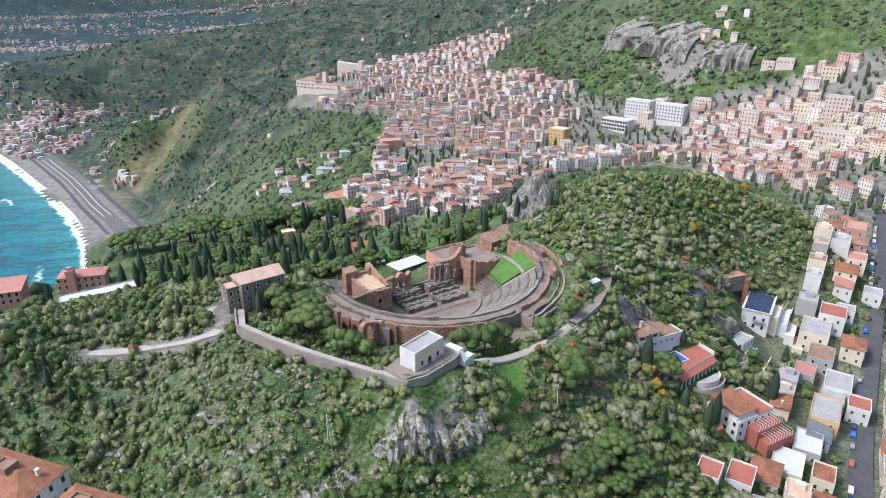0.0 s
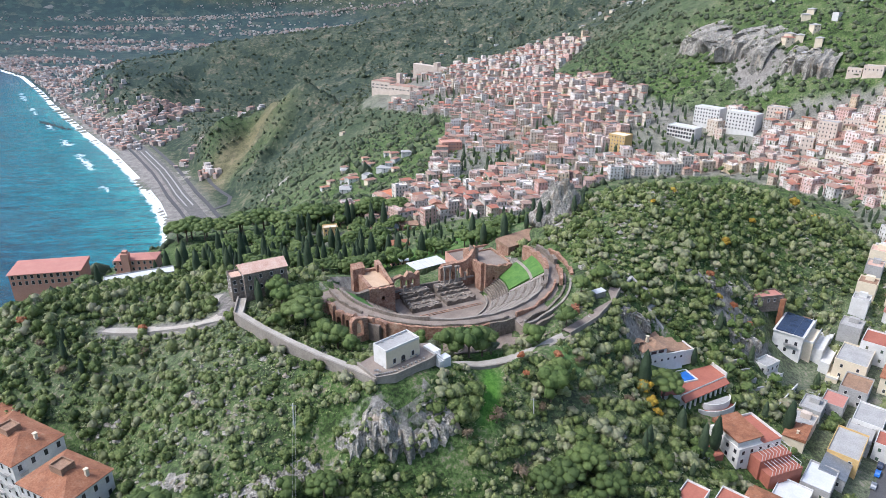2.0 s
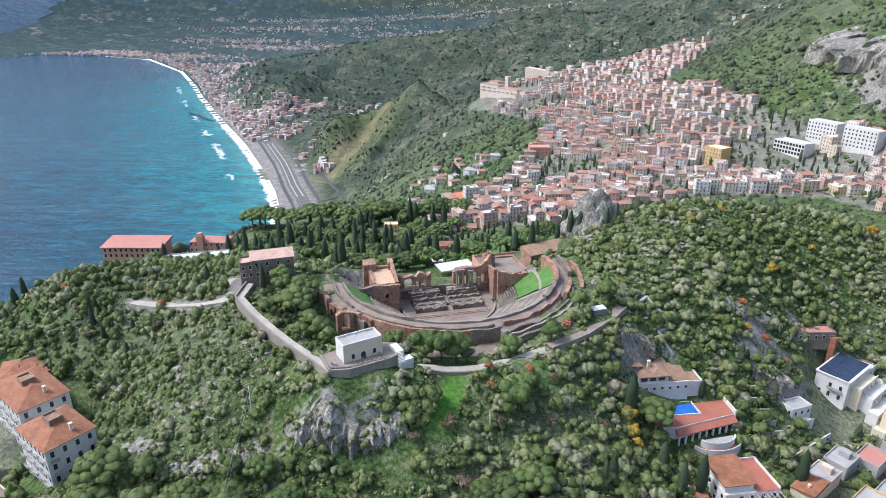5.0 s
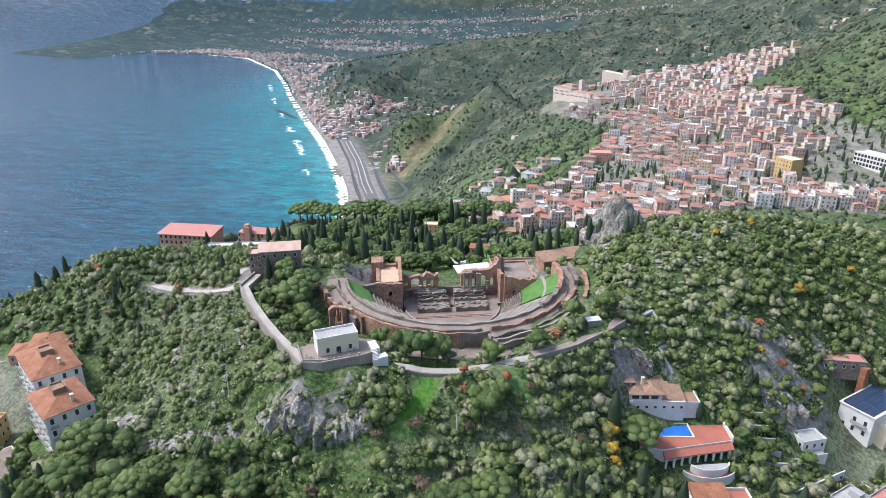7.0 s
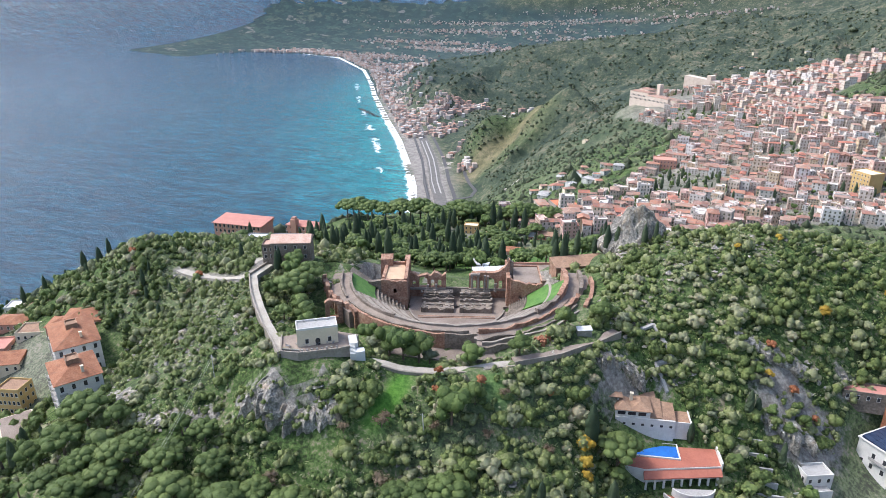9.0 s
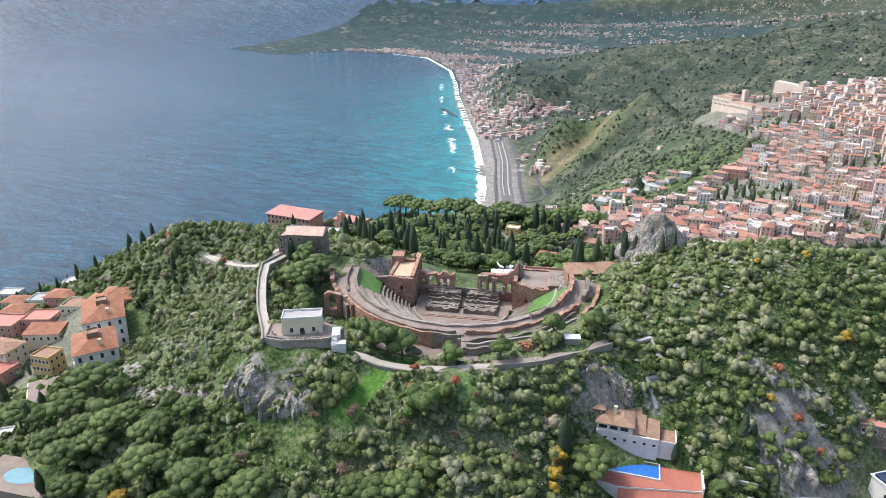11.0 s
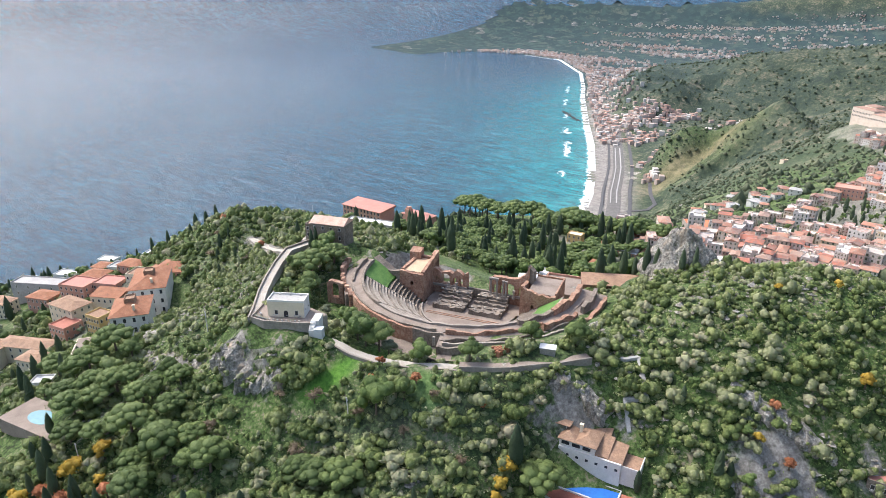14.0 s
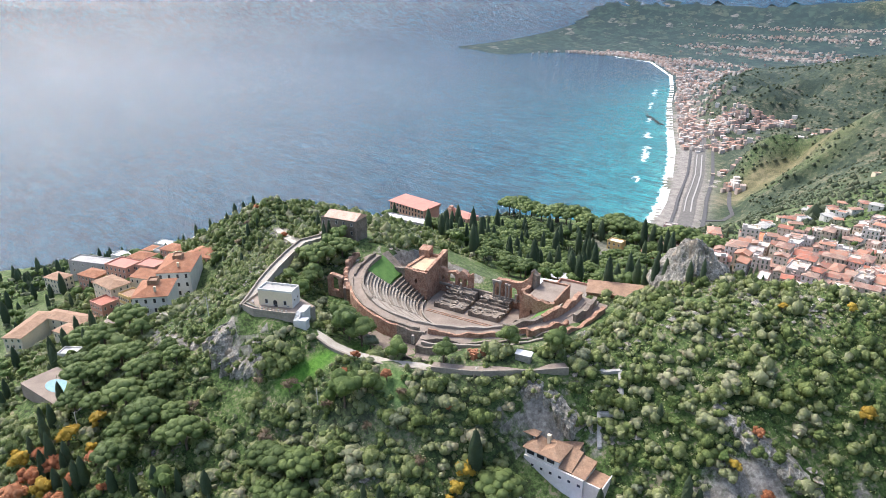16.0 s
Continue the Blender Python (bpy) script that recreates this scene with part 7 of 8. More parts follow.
def far_houses():
    """The towns of the bay and the plain: too many and too small to count."""
    spots_ = []
    r = np.random.default_rng(14)
    for p, n in coast_points(9, 17, 13):
        for k in range(int(r.integers(3, 8))):
            q = p - n * r.uniform(22, 60 + 130 * r.random() ** 2) + r.normal(0, 4, 2)
            spots_.append((q[0], q[1], r.uniform(6, 13)))
    for cx, cy, sx, sy, n in ((-945, 1500, 55, 60, 130), (-900, 1590, 60, 45, 90), (-800, 1360, 35, 50, 40), (-640, 1180, 18, 40, 16), (-555, 1075, 22, 28, 16), (-620, 1330, 60, 25, 14), (-1500, 2080, 120, 80, 150), (-1800, 2450, 160, 120, 260), (-2250, 2750, 260, 110, 300), (-2800, 2800, 220, 110, 240), (-3050, 2500, 90, 160, 90),
                              (-2100, 3300, 420, 130, 230), (-1600, 3500, 380, 90, 200), (-2700, 3700, 500, 160, 220), (-1500, 4300, 500, 150, 260), (-2900, 4700, 900, 250, 300), (-1900, 5600, 900, 260, 300), (-3600, 6200, 1200, 400, 320), (-1200, 2950, 260, 90, 120), (-600, 3300, 300, 100, 120), (-2500, 8000, 1500, 500, 320)):
        for i in range(n):
            spots_.append((cx + r.normal(0, sx * 0.6), cy + r.normal(0, sy * 0.6), r.uniform(6, 14)))
    xs, ys = np.array([s[0] for s in spots_]), np.array([s[1] for s in spots_])
    ok = inland(xs, ys) > 18
    hs = height(xs, ys)
    vs, fs, ms, tn, b = [], [], [], [], 0
    for (x, y, w), h, k in zip(spots_, hs, ok):
        if not k:
            continue
        d, t, a = w * r.uniform(0.6, 1.0), r.uniform(4, 11), r.uniform(0, 3.14)
        c, s = math.cos(a), math.sin(a)
        X, Y, Z = drawn(np.array(x), np.array(y), np.array(h))
        f = float(math.hypot(X - HUB[0], Y - HUB[1]) / math.hypot(x - HUB[0], y - HUB[1]))
        e = 1.0 if f > 0.99 else 1.3
        loc = np.array([(-w, -d, -6), (w, -d, -6), (w, d, -6), (-w, d, -6), (-w, -d, t), (w, -d, t), (w, d, t), (-w, d, t)]) * np.array([0.5 * e, 0.5 * e, 1.0]) * f
        vs.append(np.column_stack([loc[:, 0] * c - loc[:, 1] * s + X, loc[:, 0] * s + loc[:, 1] * c + Y, loc[:, 2] + Z]))
        fs += [(b + i, b + j, b + k2, b + l) for i, j, k2, l in ((0, 1, 5, 4), (1, 2, 6, 5), (2, 3, 7, 6), (3, 0, 4, 7), (4, 5, 6, 7))]
        ms += [0, 0, 0, 0, 1]
        b += 8
    me = mesh_from("far_houses", np.vstack(vs), np.array(fs), M_FARWALL, flat=True)
    me.materials.append(M_FARROOF)
    me.polygons.foreach_set("material_index", np.array(ms, np.int32))
    tagged(new("far_houses", me), "distant pale and terracotta houses round the bay", "houses", kind="stuff")


M_FARWALL = surface("far_render", [(0.32, 0.24, 0.2), (0.46, 0.38, 0.33), (0.58, 0.54, 0.5)], 0.9, 0.01, 0.05, 0, island=0.9)
M_FARROOF = surface("far_roofs", [(0.24, 0.12, 0.085), (0.34, 0.19, 0.14), (0.36, 0.3, 0.26), (0.52, 0.5, 0.48)], 0.9, 0.01, 0.05, 0, island=0.9)


foam()
beach()
far_houses()


# ---- poles, wires, court and small terraces ----
def pole(x, y, h, lean, label):
    th = thing("power_pole", at(x, y, 0, 0.3), label, "pole", "poles on the slope")
    bm = bmesh.new()
    limb(bm, (0, 0, -1), (lean, 0, h), 0.2, 0.13, 7)
    part("mast", bm, M_POLE, th)
    bm = bmesh.new()
    box(bm, lean - 0.9, lean + 0.9, -0.06, 0.06, h - 0.7, h - 0.55)
    part("crossarm", bm, M_METAL, th)
    return Vector((x + lean, y, height_at(x, y) + h - 0.6))


def wire(a, b, sag):
    bm = bmesh.new()
    pts = [a.lerp(b, i / 12) - Vector((0, 0, sag * 4 * (i / 12) * (1 - i / 12))) for i in range(13)]
    for p, q in zip(pts[:-1], pts[1:]):
        limb(bm, p, q, 0.022, 0.022, 4)
    ob = new("overhead_wire", mesh("overhead_wire", bm, M_POLE))
    return tagged(ob, "thin pale overhead wire between the poles", "wire", "overhead wires")


def details():
    a = pole(-31.6, 143.8, 11, 0.3, "tall pale power pole on the slope")
    b = pole(-16, 96, 9, -0.2, "pale power pole among the bushes")
    wire(a, b, 1.2)
    wire(a + Vector((0.8, 0, 0)), b + Vector((0.8, 0, 0)), 1.4)
    pole(36.1, 166.1, 8, -0.6, "thin pale pole at the edge of the lawn")
    # clay court below the town
    tc = thing("clay_court", at(-82, 517, -42, -0.6), "orange clay tennis court with a low wall", "court")
    bm = bmesh.new()
    box(bm, -18, 18, -10, 10, -6, 0.2)
    part("slab", bm, M_CLAY, tc)
    for x0, x1, y0, y1 in ((-18.3, 18.3, -10.3, -10), (-18.3, -18, -10, 10), (18, 18.3, -10, 10)):
        bm = bmesh.new()
        box(bm, x0, x1, y0, y1, -6, 1.1)
        part("edge_wall", bm, M_PALE, tc)
    for x in (-11.9, 11.9, 0):
        bm = bmesh.new()
        box(bm, x - 0.06, x + 0.06, -5.4, 5.4, 0.2, 0.22)
        part("line", bm, M_SHEET, tc)
    # terrace and garden wall by the small white block
    gt = thing("block_terrace", pose(130, 242, 190.2, 0, 0, 40), "grey paved terrace with a stone wall beside the block", "terrace")
    bm = bmesh.new()
    box(bm, -6.5, 6.5, -4, 6, -5, 0.0)
    part("slab", bm, M_GREY, gt)
    bm = bmesh.new()
    box(bm, -6.5, 6.5, -4.2, -4, -5, 0.9)
    part("parapet", bm, M_WHITE, gt)
    gw = thing("garden_wall", at(136, 232, 52, 0), "long pale garden wall below the houses", "wall")
    bm = bmesh.new()
    box(bm, -12, 12, -0.2, 0.2, -5, 1.6)
    part("wall", bm, M_WHITE, gw)
    # tables on the terrace of the white house
    for i in range(7):
        k = i / 6
        x, y = -8.6 + 9.6 * k - 1.5, 157.4 + 10.2 * k + (0.9 if i % 2 else -0.2)
        tb = thing("terrace_table", pose(x, y, 232.62, 0, 0, 20 * i), "small dark table with two chairs on the terrace", "table", "tables on the terrace")
        bm = bmesh.new()
        tube(bm, 0, 0, 0.7, 0.76, 0.42, 0.42, 12)
        part("tabletop", bm, M_METAL, tb)
        bm = bmesh.new()
        tube(bm, 0, 0, 0, 0.7, 0.05, 0.04, 6)
        part("leg", bm, M_METAL, tb)
        for s in (-1, 1):
            ch = thing("terrace_chair", pose(x, y, 232.62, 0, 0, 20 * i) @ pose(0.75 * s, 0, 0, 0, 0, 90 * s), "dark metal chair at a small terrace table", "chair", "chairs on the terrace")
            bm = bmesh.new()
            box(bm, -0.22, 0.22, -0.22, 0.22, 0.43, 0.48)
            part("seat", bm, M_METAL, ch)
            bm = bmesh.new()
            box(bm, -0.22, 0.22, -0.24, -0.2, 0.48, 0.9)
            part("backrest", bm, M_METAL, ch)
            for lx in (-0.2, 0.17):
                for ly in (-0.2, 0.17):
                    bm = bmesh.new()
                    box(bm, lx, lx + 0.03, ly, ly + 0.03, 0, 0.43)
                    part("leg", bm, M_METAL, ch)


M_POLE = surface("weathered_pole", [(0.4, 0.39, 0.37), (0.55, 0.53, 0.5)], 0.8, 0.5, 3.0, 0)
M_CLAY = surface("orange_clay", [(0.4, 0.13, 0.06), (0.5, 0.18, 0.09)], 0.95, 0.1, 1.0, 0.01)
KEEP_OUT += [(-82, 517, 20)]
TOWN_TREES[:] = [p for p in TOWN_TREES if math.hypot(p[0] + 82, p[1] - 517) > 20]
details()


# ---- plants ----
rng = np.random.default_rng(5)


def leaves(centres, normals, size, jitter=0.6):
    """Small leaf sprays, one quad each, tilted at random about the given normals."""
    n = len(centres)
    nn = normals + rng.normal(0, jitter, (n, 3))
    nn /= np.linalg.norm(nn, axis=1)[:, None]
    s = np.cross(nn, rng.normal(0, 1, (n, 3)))
    s /= np.linalg.norm(s, axis=1)[:, None]
    t = np.cross(nn, s)
    a, b = size * rng.uniform(0.6, 1.3, (n, 1)), size * rng.uniform(0.35, 0.8, (n, 1))
    droop = nn * a * 0.25
    v = np.stack([centres - s * a - droop, centres - t * b, centres + s * a - droop, centres + t * b], 1).reshape(-1, 3)
    return v, np.arange(4 * n).reshape(n, 4)


CORE_P, CORE_F = ball(4, 7)
BIG_P, BIG_F = ball(5, 9)


def knobbly(p, n=7, jitter=0.07):
    """A ball of points with rounded knobs, as the foliage of a bush swells."""
    d = rng.normal(0, 1, (n, 3))
    d[:, 2] = np.abs(d[:, 2])
    d /= np.linalg.norm(d, axis=1)[:, None]
    r = 0.84 + 0.3 * np.max(np.clip((p @ d.T - 0.55) / 0.45, 0, 1) ** 0.7, axis=1)
    return p * (r * (1 + rng.uniform(-jitter, jitter, len(p))))[:, None]


def clumps(lumps, per, size, core=0.8, shell=0.22, low=-0.35, ball_=None):
    """A crown of lumps (x, y, z, rx, rz): knobbly masses of foliage with leaf sprays standing out of them."""
    P, F = ball_ or (CORE_P, CORE_F)
    vs, fs, base = [], [], 0
    for x, y, z, rx, rz in lumps:
        s = np.array([rx, rx, rz])
        p = knobbly(P, 5, 0.13) * s * core + np.array([x, y, z])
        vs.append(p)
        fs.append(F + base)
        base += len(p)
        d = rng.normal(0, 1, (per * 2, 3))
        d /= np.linalg.norm(d, axis=1)[:, None]
        d = d[d[:, 2] > low][:per]
        v, f = leaves(d * s * rng.uniform(1 - shell, 1 + shell, (len(d), 1)) + np.array([x, y, z]), d + np.array([0, 0, 0.4]), size)
        vs.append(v)
        fs.append(f + base)
        base += len(v)
    return np.vstack(vs), np.vstack(fs)


def shrub_shape(kind):
    """A shrub about 1 m in radius, base at 0; kind 2 is a large one with finer leaves, kind 1 an upright one."""
    lumps = [(rng.uniform(-0.1, 0.1), rng.uniform(-0.1, 0.1), 0.5 + 0.25 * (kind == 1), 0.72, 0.66 + 0.25 * (kind == 1))]
    n = 4 if kind == 2 else 2
    turn = rng.uniform(0, 6.28)
    for i in range(n):
        a, r, w = turn + 6.28 * i / n + rng.uniform(-0.5, 0.5), rng.uniform(0.45, 0.75), rng.uniform(0.36, 0.55)
        lumps.append((r * math.cos(a), r * math.sin(a), rng.uniform(0.25, 0.75), w, w * rng.uniform(0.8, 1.15)))
    if kind == 2:
        return clumps(lumps, 22, 0.105, 0.95, 0.14, -0.1, ball(3, 6))
    return clumps(lumps, 13, 0.15, 0.93, 0.16, -0.1, ball(3, 5))


def join(name, shapes, xs, ys, zs, sizes, tones, material, label, category, lean=1.0):
    """Many plants as one mesh, each with a tone of its own."""
    vs, fs, tn, base = [], [], [], 0
    for i in range(len(xs)):
        p, q = shapes[i % len(shapes)]
        a = rng.uniform(0, 6.28)
        c, s = math.cos(a), math.sin(a)
        k = sizes[i]
        v = np.column_stack([(p[:, 0] * c - p[:, 1] * s) * k, (p[:, 0] * s + p[:, 1] * c) * k, p[:, 2] * k * lean * rng.uniform(0.85, 1.2)])
        v += np.array([xs[i], ys[i], zs[i]])
        vs.append(v)
        fs.append(q + base)
        base += len(v)
        tn.append(np.full(len(v), tones[i]))
    me = mesh_from(name, np.vstack(vs), np.vstack(fs), material, dict(tone=np.concatenate(tn)), flat=material is M_CRAG)
    return tagged(new(name, me), label, category, kind="stuff")


def clear(x, y):
    """Where wild scrub may grow."""
    u, v = theatre_uv(x, y)
    ok = ~((np.hypot(u, v) < 59) & (v < 8) & (u > -58)) & ~((np.abs(u) < 44) & (v > -5) & (v < 66))
    ok &= near_line(x, y, TERRACE_WALK, 2.5, 0.1) < 0.5
    ok &= near_line(x, y, PATH_WEST, 2.6, 0.1) < 0.5
    ok &= near_line(x, y, FRONT_PATH, 2.6, 0.1) < 0.5
    for bx, by, r in KEEP_OUT:
        ok &= np.hypot(x - bx, y - by) > r
    return ok


def scatter(x0, x1, y0, y1, step, mask):
    gx, gy = np.meshgrid(np.arange(x0, x1, step), np.arange(y0, y1, step))
    x = (gx + rng.uniform(-0.5, 0.5, gx.shape) * step).ravel()
    y = (gy + rng.uniform(-0.5, 0.5, gy.shape) * step).ravel()
    m = mask(x, y)
    return x[m], y[m]


def hillside():
    shapes, large = [shrub_shape(i % 2) for i in range(12)], [shrub_shape(2) for i in range(12)]
    def wild(x, y):
        h = height(x, y, False)
        d = soft_box(x, y, 22, 168, 3.5, 12) + soft_box(x, y, 43, 186, 4, 4) + soft_box(x, y, 15, 184, 12, 5)
        bare = rough(x, y, 22, 3, 31) - 1.0 * d - 1.1 * soft_box(x, y, 3, 146, 16, 6) - 0.7 * soft_box(x, y, -70, 126, 15, 5) - 0.6 * soft_box(x, y, -38, 127, 14, 5) - 0.8 * soft_box(x, y, 113, 264, 16, 5) - 0.7 * soft_box(x, y, 114, 252, 12, 4) - 0.6 * soft_box(x, y, 46, 303, 9, 8) - 0.4 * soft_box(x, y, 122, 256, 14, 9)
        hill = (h > 172) & (y < 420) & ~((x > 215) & (y < 300)) & ~((x > 225)) & (y > 60)
        garden = ~((y > 285) & (x < 40))
        town = soft_box(x, y, -150, 122, 38, 22) < 0.5
        return clear(x, y) & hill & garden & town & (bare > -0.6)
    x, y = scatter(-215, 225, 60, 420, 2.9, wild)
    size = np.clip(rng.lognormal(0.42, 0.42, len(x)), 0.5, 3.3) * (1 + 0.3 * rough(x, y, 40, 2, 55))
    z = height(x, y) - 0.3
    # kinds of bush grow in drifts: dark lentisk, green broom, grey wild olive, a little dry stuff
    drift = 0.5 + 0.5 * rough(x, y, 26, 3, 77)
    tone = np.clip(-0.05 + 0.7 * drift + rng.normal(0.06, 0.3, len(x)), 0, 0.95)
    tone = np.where(rng.random(len(x)) < 0.035, 1.0, tone)
    cx, cy, cz = np.array(CLIFF_PLANTS).T
    x, y, z = np.append(x, cx), np.append(y, cy), np.append(z, cz)
    size, tone = np.append(size, rng.lognormal(-0.3, 0.4, len(cx))), np.append(tone, rng.uniform(0, 0.8, len(cx)))
    big = (size > 1.75) & (np.hypot(x - 60, y - 130) < 150)
    join("scrub", shapes, x[~big], y[~big], z[~big], size[~big], tone[~big], M_SCRUB, "dense green and olive Mediterranean scrub on the slope", "shrubs")
    join("tall_scrub", large, x[big], y[big], z[big], size[big], tone[big], M_SCRUB, "tall grey-green evergreen bushes on the slope", "shrubs")
    # loose stones lying bare between the bushes
    x, y = scatter(-120, 215, 100, 345, 3.4, lambda x, y: wild(x, y) & (rough(x, y, 17, 3, 61) + 0.5 * rough(x, y, 70, 2, 63) > 0.12))
    stones = []
    for i in range(8):
        p = BALL_P * rng.uniform(0.55, 1.25, (len(BALL_P), 1)) * np.array([1.0, 0.8, 0.55])
        stones.append((p, BALL_F))
    join("loose_stones", stones, x, y, height(x, y) + 0.15, rng.lognormal(-0.1, 0.45, len(x)), rng.uniform(0, 1, len(x)), M_CRAG, "pale limestone boulders and ledges between the bushes", "rocks")
    # low prickly growth and grass tufts between
    x, y = scatter(-130, 200, 75, 345, 1.8, lambda x, y: wild(x, y) & (rng.random(x.shape) < 0.75))
    tuft = []
    for i in range(6):
        c = rng.normal(0, 0.5, (8, 3)) * np.array([1, 1, 0.35]) + np.array([0, 0, 0.3])
        tuft.append(leaves(c, np.tile([0, 0, 1.0], (8, 1)), 0.3, 0.9))
    join("undergrowth", tuft, x, y, height(x, y) - 0.05, rng.uniform(0.6, 1.5, len(x)), rng.uniform(0, 1, len(x)), M_SCRUB, "low tufts of grass and prickly pear", "undergrowth")


# single trees, built once and copied
def tree_mesh(name, material, shape):
    v, f = shape
    return mesh_from(name, v, f, material)


def trunk_mesh(h, r, limbs):
    bm = bmesh.new()
    limb(bm, (0, 0, -0.6), (0.1, 0, h), r, r * 0.6, 7)
    for a, b in limbs:
        limb(bm, a, b, r * 0.5, r * 0.22, 5)
    return mesh("trunk", bm, M_TRUNK)


CLIFF_PLANTS = []


def cliff(line, depth, seed, label, bulge=2.0, grain=0.6, steep=0.26):
    """A broken rock face that stands out of the slope above a base line; inward is to its left."""
    pts = []
    for a, b in zip(line[:-1], line[1:]):
        n = max(1, int(math.dist(a, b) / grain))
        pts += [(a[0] + (b[0] - a[0]) * i / n, a[1] + (b[1] - a[1]) * i / n) for i in range(n)]
    pts.append(line[-1])
    m = len(pts)
    x, y = np.array([p[0] for p in pts]), np.array([p[1] for p in pts])
    dx, dy = np.gradient(x), np.gradient(y)
    L = np.hypot(dx, dy)
    nx, ny = -dy / L, dx / L
    s = np.linspace(0, 1, m)
    taper = np.clip(np.sin(math.pi * s), 0, 1) ** 0.5
    wob = 1 + 0.45 * rough(x, y, 14 * grain, 3, seed)
    hb = height(x, y)
    ht = height(x + nx * depth * wob, y + ny * depth * wob)
    rows = max(14, int(depth * 1.5 / grain))
    vs = []
    for j in range(rows + 1):
        k = j / rows
        z = hb - 1.5 + (ht - hb + 1.5) * k ** steep
        qx, qy = x + nx * depth * wob * k, y + ny * depth * wob * k
        up = z * 0.35
        size = max(grain, 0.9)
        rib = np.abs(rough(x + 3.1 * seed, y + up * 0.3, 6.5 * size, 4, seed + 3)) * 2.4 - 0.8
        led = rough(x + up * 1.6, y - up * 1.6, 3.4 * size, 3, seed + 9) + 0.5 * np.sign(rough(x * 1.3, y + z * 0.9, 2.6 * size, 2, seed + 17))
        out = (bulge * taper * math.sin(math.pi * min(1, 0.15 + 0.85 * k)) + (1.9 * rib + 0.9 * led) * bulge * 0.75 * taper) - 1.2 * (1 - taper)
        z = z + led * 0.5 * grain - 1.6 * (1 - taper)
        z = np.where(np.full(m, j == rows), z - 2.0, z)
        vs.append(np.column_stack([qx - nx * out, qy - ny * out, z]))
    for j in range(2, rows, 2):
        for i in range(0, m, 2):
            if rng.random() < 0.17 + 0.25 * (j / rows) ** 2 + 0.15 * (taper[i] < 0.5) and grain < 3:
                CLIFF_PLANTS.append(vs[j][i] + np.array([rng.uniform(-1, 1), rng.uniform(-1, 1), -0.5]))
    a = (np.arange(rows)[:, None] * m + np.arange(m - 1)[None, :]).ravel()
    me = mesh_from("cliff", np.vstack(vs), np.column_stack([a, a + 1, a + m + 1, a + m]), M_CRAG, flat=True)
    return tagged(new("cliff", me), label, "cliff", kind="structure")


def outcrop():
    """The bare limestone knob on the shoulder of the hill."""
    bm = bmesh.new()
    bmesh.ops.create_icosphere(bm, subdivisions=5, radius=1)
    for v in bm.verts:
        d = v.co.copy()
        n1 = noise.fractal(d * 1.6 + Vector((3, 1, 7)), 1.0, 2.0, 5)
        n2 = abs(noise.noise(Vector((d.x * 5, d.y * 5, d.z * 1.2))))
        v.co = Vector((d.x * 15.5, d.y * 10, d.z * 17)) * (1 + 0.28 * n1 - 0.16 * n2)
        if v.co.z > 0:
            v.co.x += v.co.z * -0.12
            v.co.x *= 1 - 0.028 * v.co.z
            v.co.y *= 1 - 0.028 * v.co.z
    ob = new("limestone_outcrop", mesh("limestone_outcrop", bm, M_CRAG))
    ob.matrix_world = pose(47, 307, 233, 0, 0, 20)
    tagged(ob, "bare grey limestone knob rising from the scrub", "rock")


def rocks():
    outcrop()
    cliff([(-20, 141), (-12, 140), (-4, 141), (4, 143), (11, 147), (16, 153)], 7.5, 1, "pale weathered limestone cliff below the terrace")
    cliff([(-84, 119), (-78, 121), (-70, 124), (-62, 125), (-54, 124)], 7, 2, "grey limestone cliff beside the hotels", 1.8)
    cliff([(-50, 123), (-42, 122), (-34, 126), (-26, 132), (-20, 139)], 6, 14, "grey limestone ledges in the scrub", 1.6)
    cliff([(62, 219), (69, 221), (75, 226), (80, 231), (84, 236)], 4.5, 3, "pale limestone face below the path", 1.6)
    cliff([(54, 206), (58, 211), (62, 216)], 5, 4, "pale limestone ledge below the path", 1.2)
    cliff([(106, 246), (114, 245), (122, 247), (130, 252), (137, 260)], 6, 5, "grey limestone cliff above the houses")
    cliff([(96, 262), (104, 262), (112, 264), (120, 268), (128, 274)], 6, 6, "pale limestone shelf on the hill", 1.5)
    cliff([(-164, 190), (-167, 180), (-168, 170), (-163, 160), (-154, 156)][::-1], 8, 7, "pale cliff edge above the hotels", 2.0)
    cliff([(-40, 216), (-41, 210), (-38, 204), (-34, 201)][::-1], 5, 8, "bare pale rock at the rim of the theatre", 1.2)
    cliff([(198, 846), (209, 794), (226, 760), (245, 736), (257, 718)], 38, 9, "great pale limestone crag over the town", 8, 2.2, 0.3)
    cliff([(270, 706), (283, 695), (295, 686), (309, 676)], 30, 10, "pale limestone cliff over the town", 7, 2.2, 0.3)
    cliff([(-640, 1110), (-632, 1085), (-615, 1068), (-595, 1060)], 26, 12, "grey rocks of the castle hill", 4, 4.0, 0.5)
    cliff([(-372, 868), (-345, 866), (-318, 872)], 16, 13, "pale cut rock face at the foot of the castle hill", 3, 4.0, 0.4)


def make_tree(kind, m, label, group, trunk, crown):
    th = thing(kind, m, label, "tree", group)
    part("trunk", trunk, None, th)
    part("crown", crown, None, th)
    return th


PLANTED = []


def family(kind, label, group, variants):
    """Template trees, kept to be copied."""
    return [(kind, label, group, t, c) for t, c in variants]


GROVE = {}


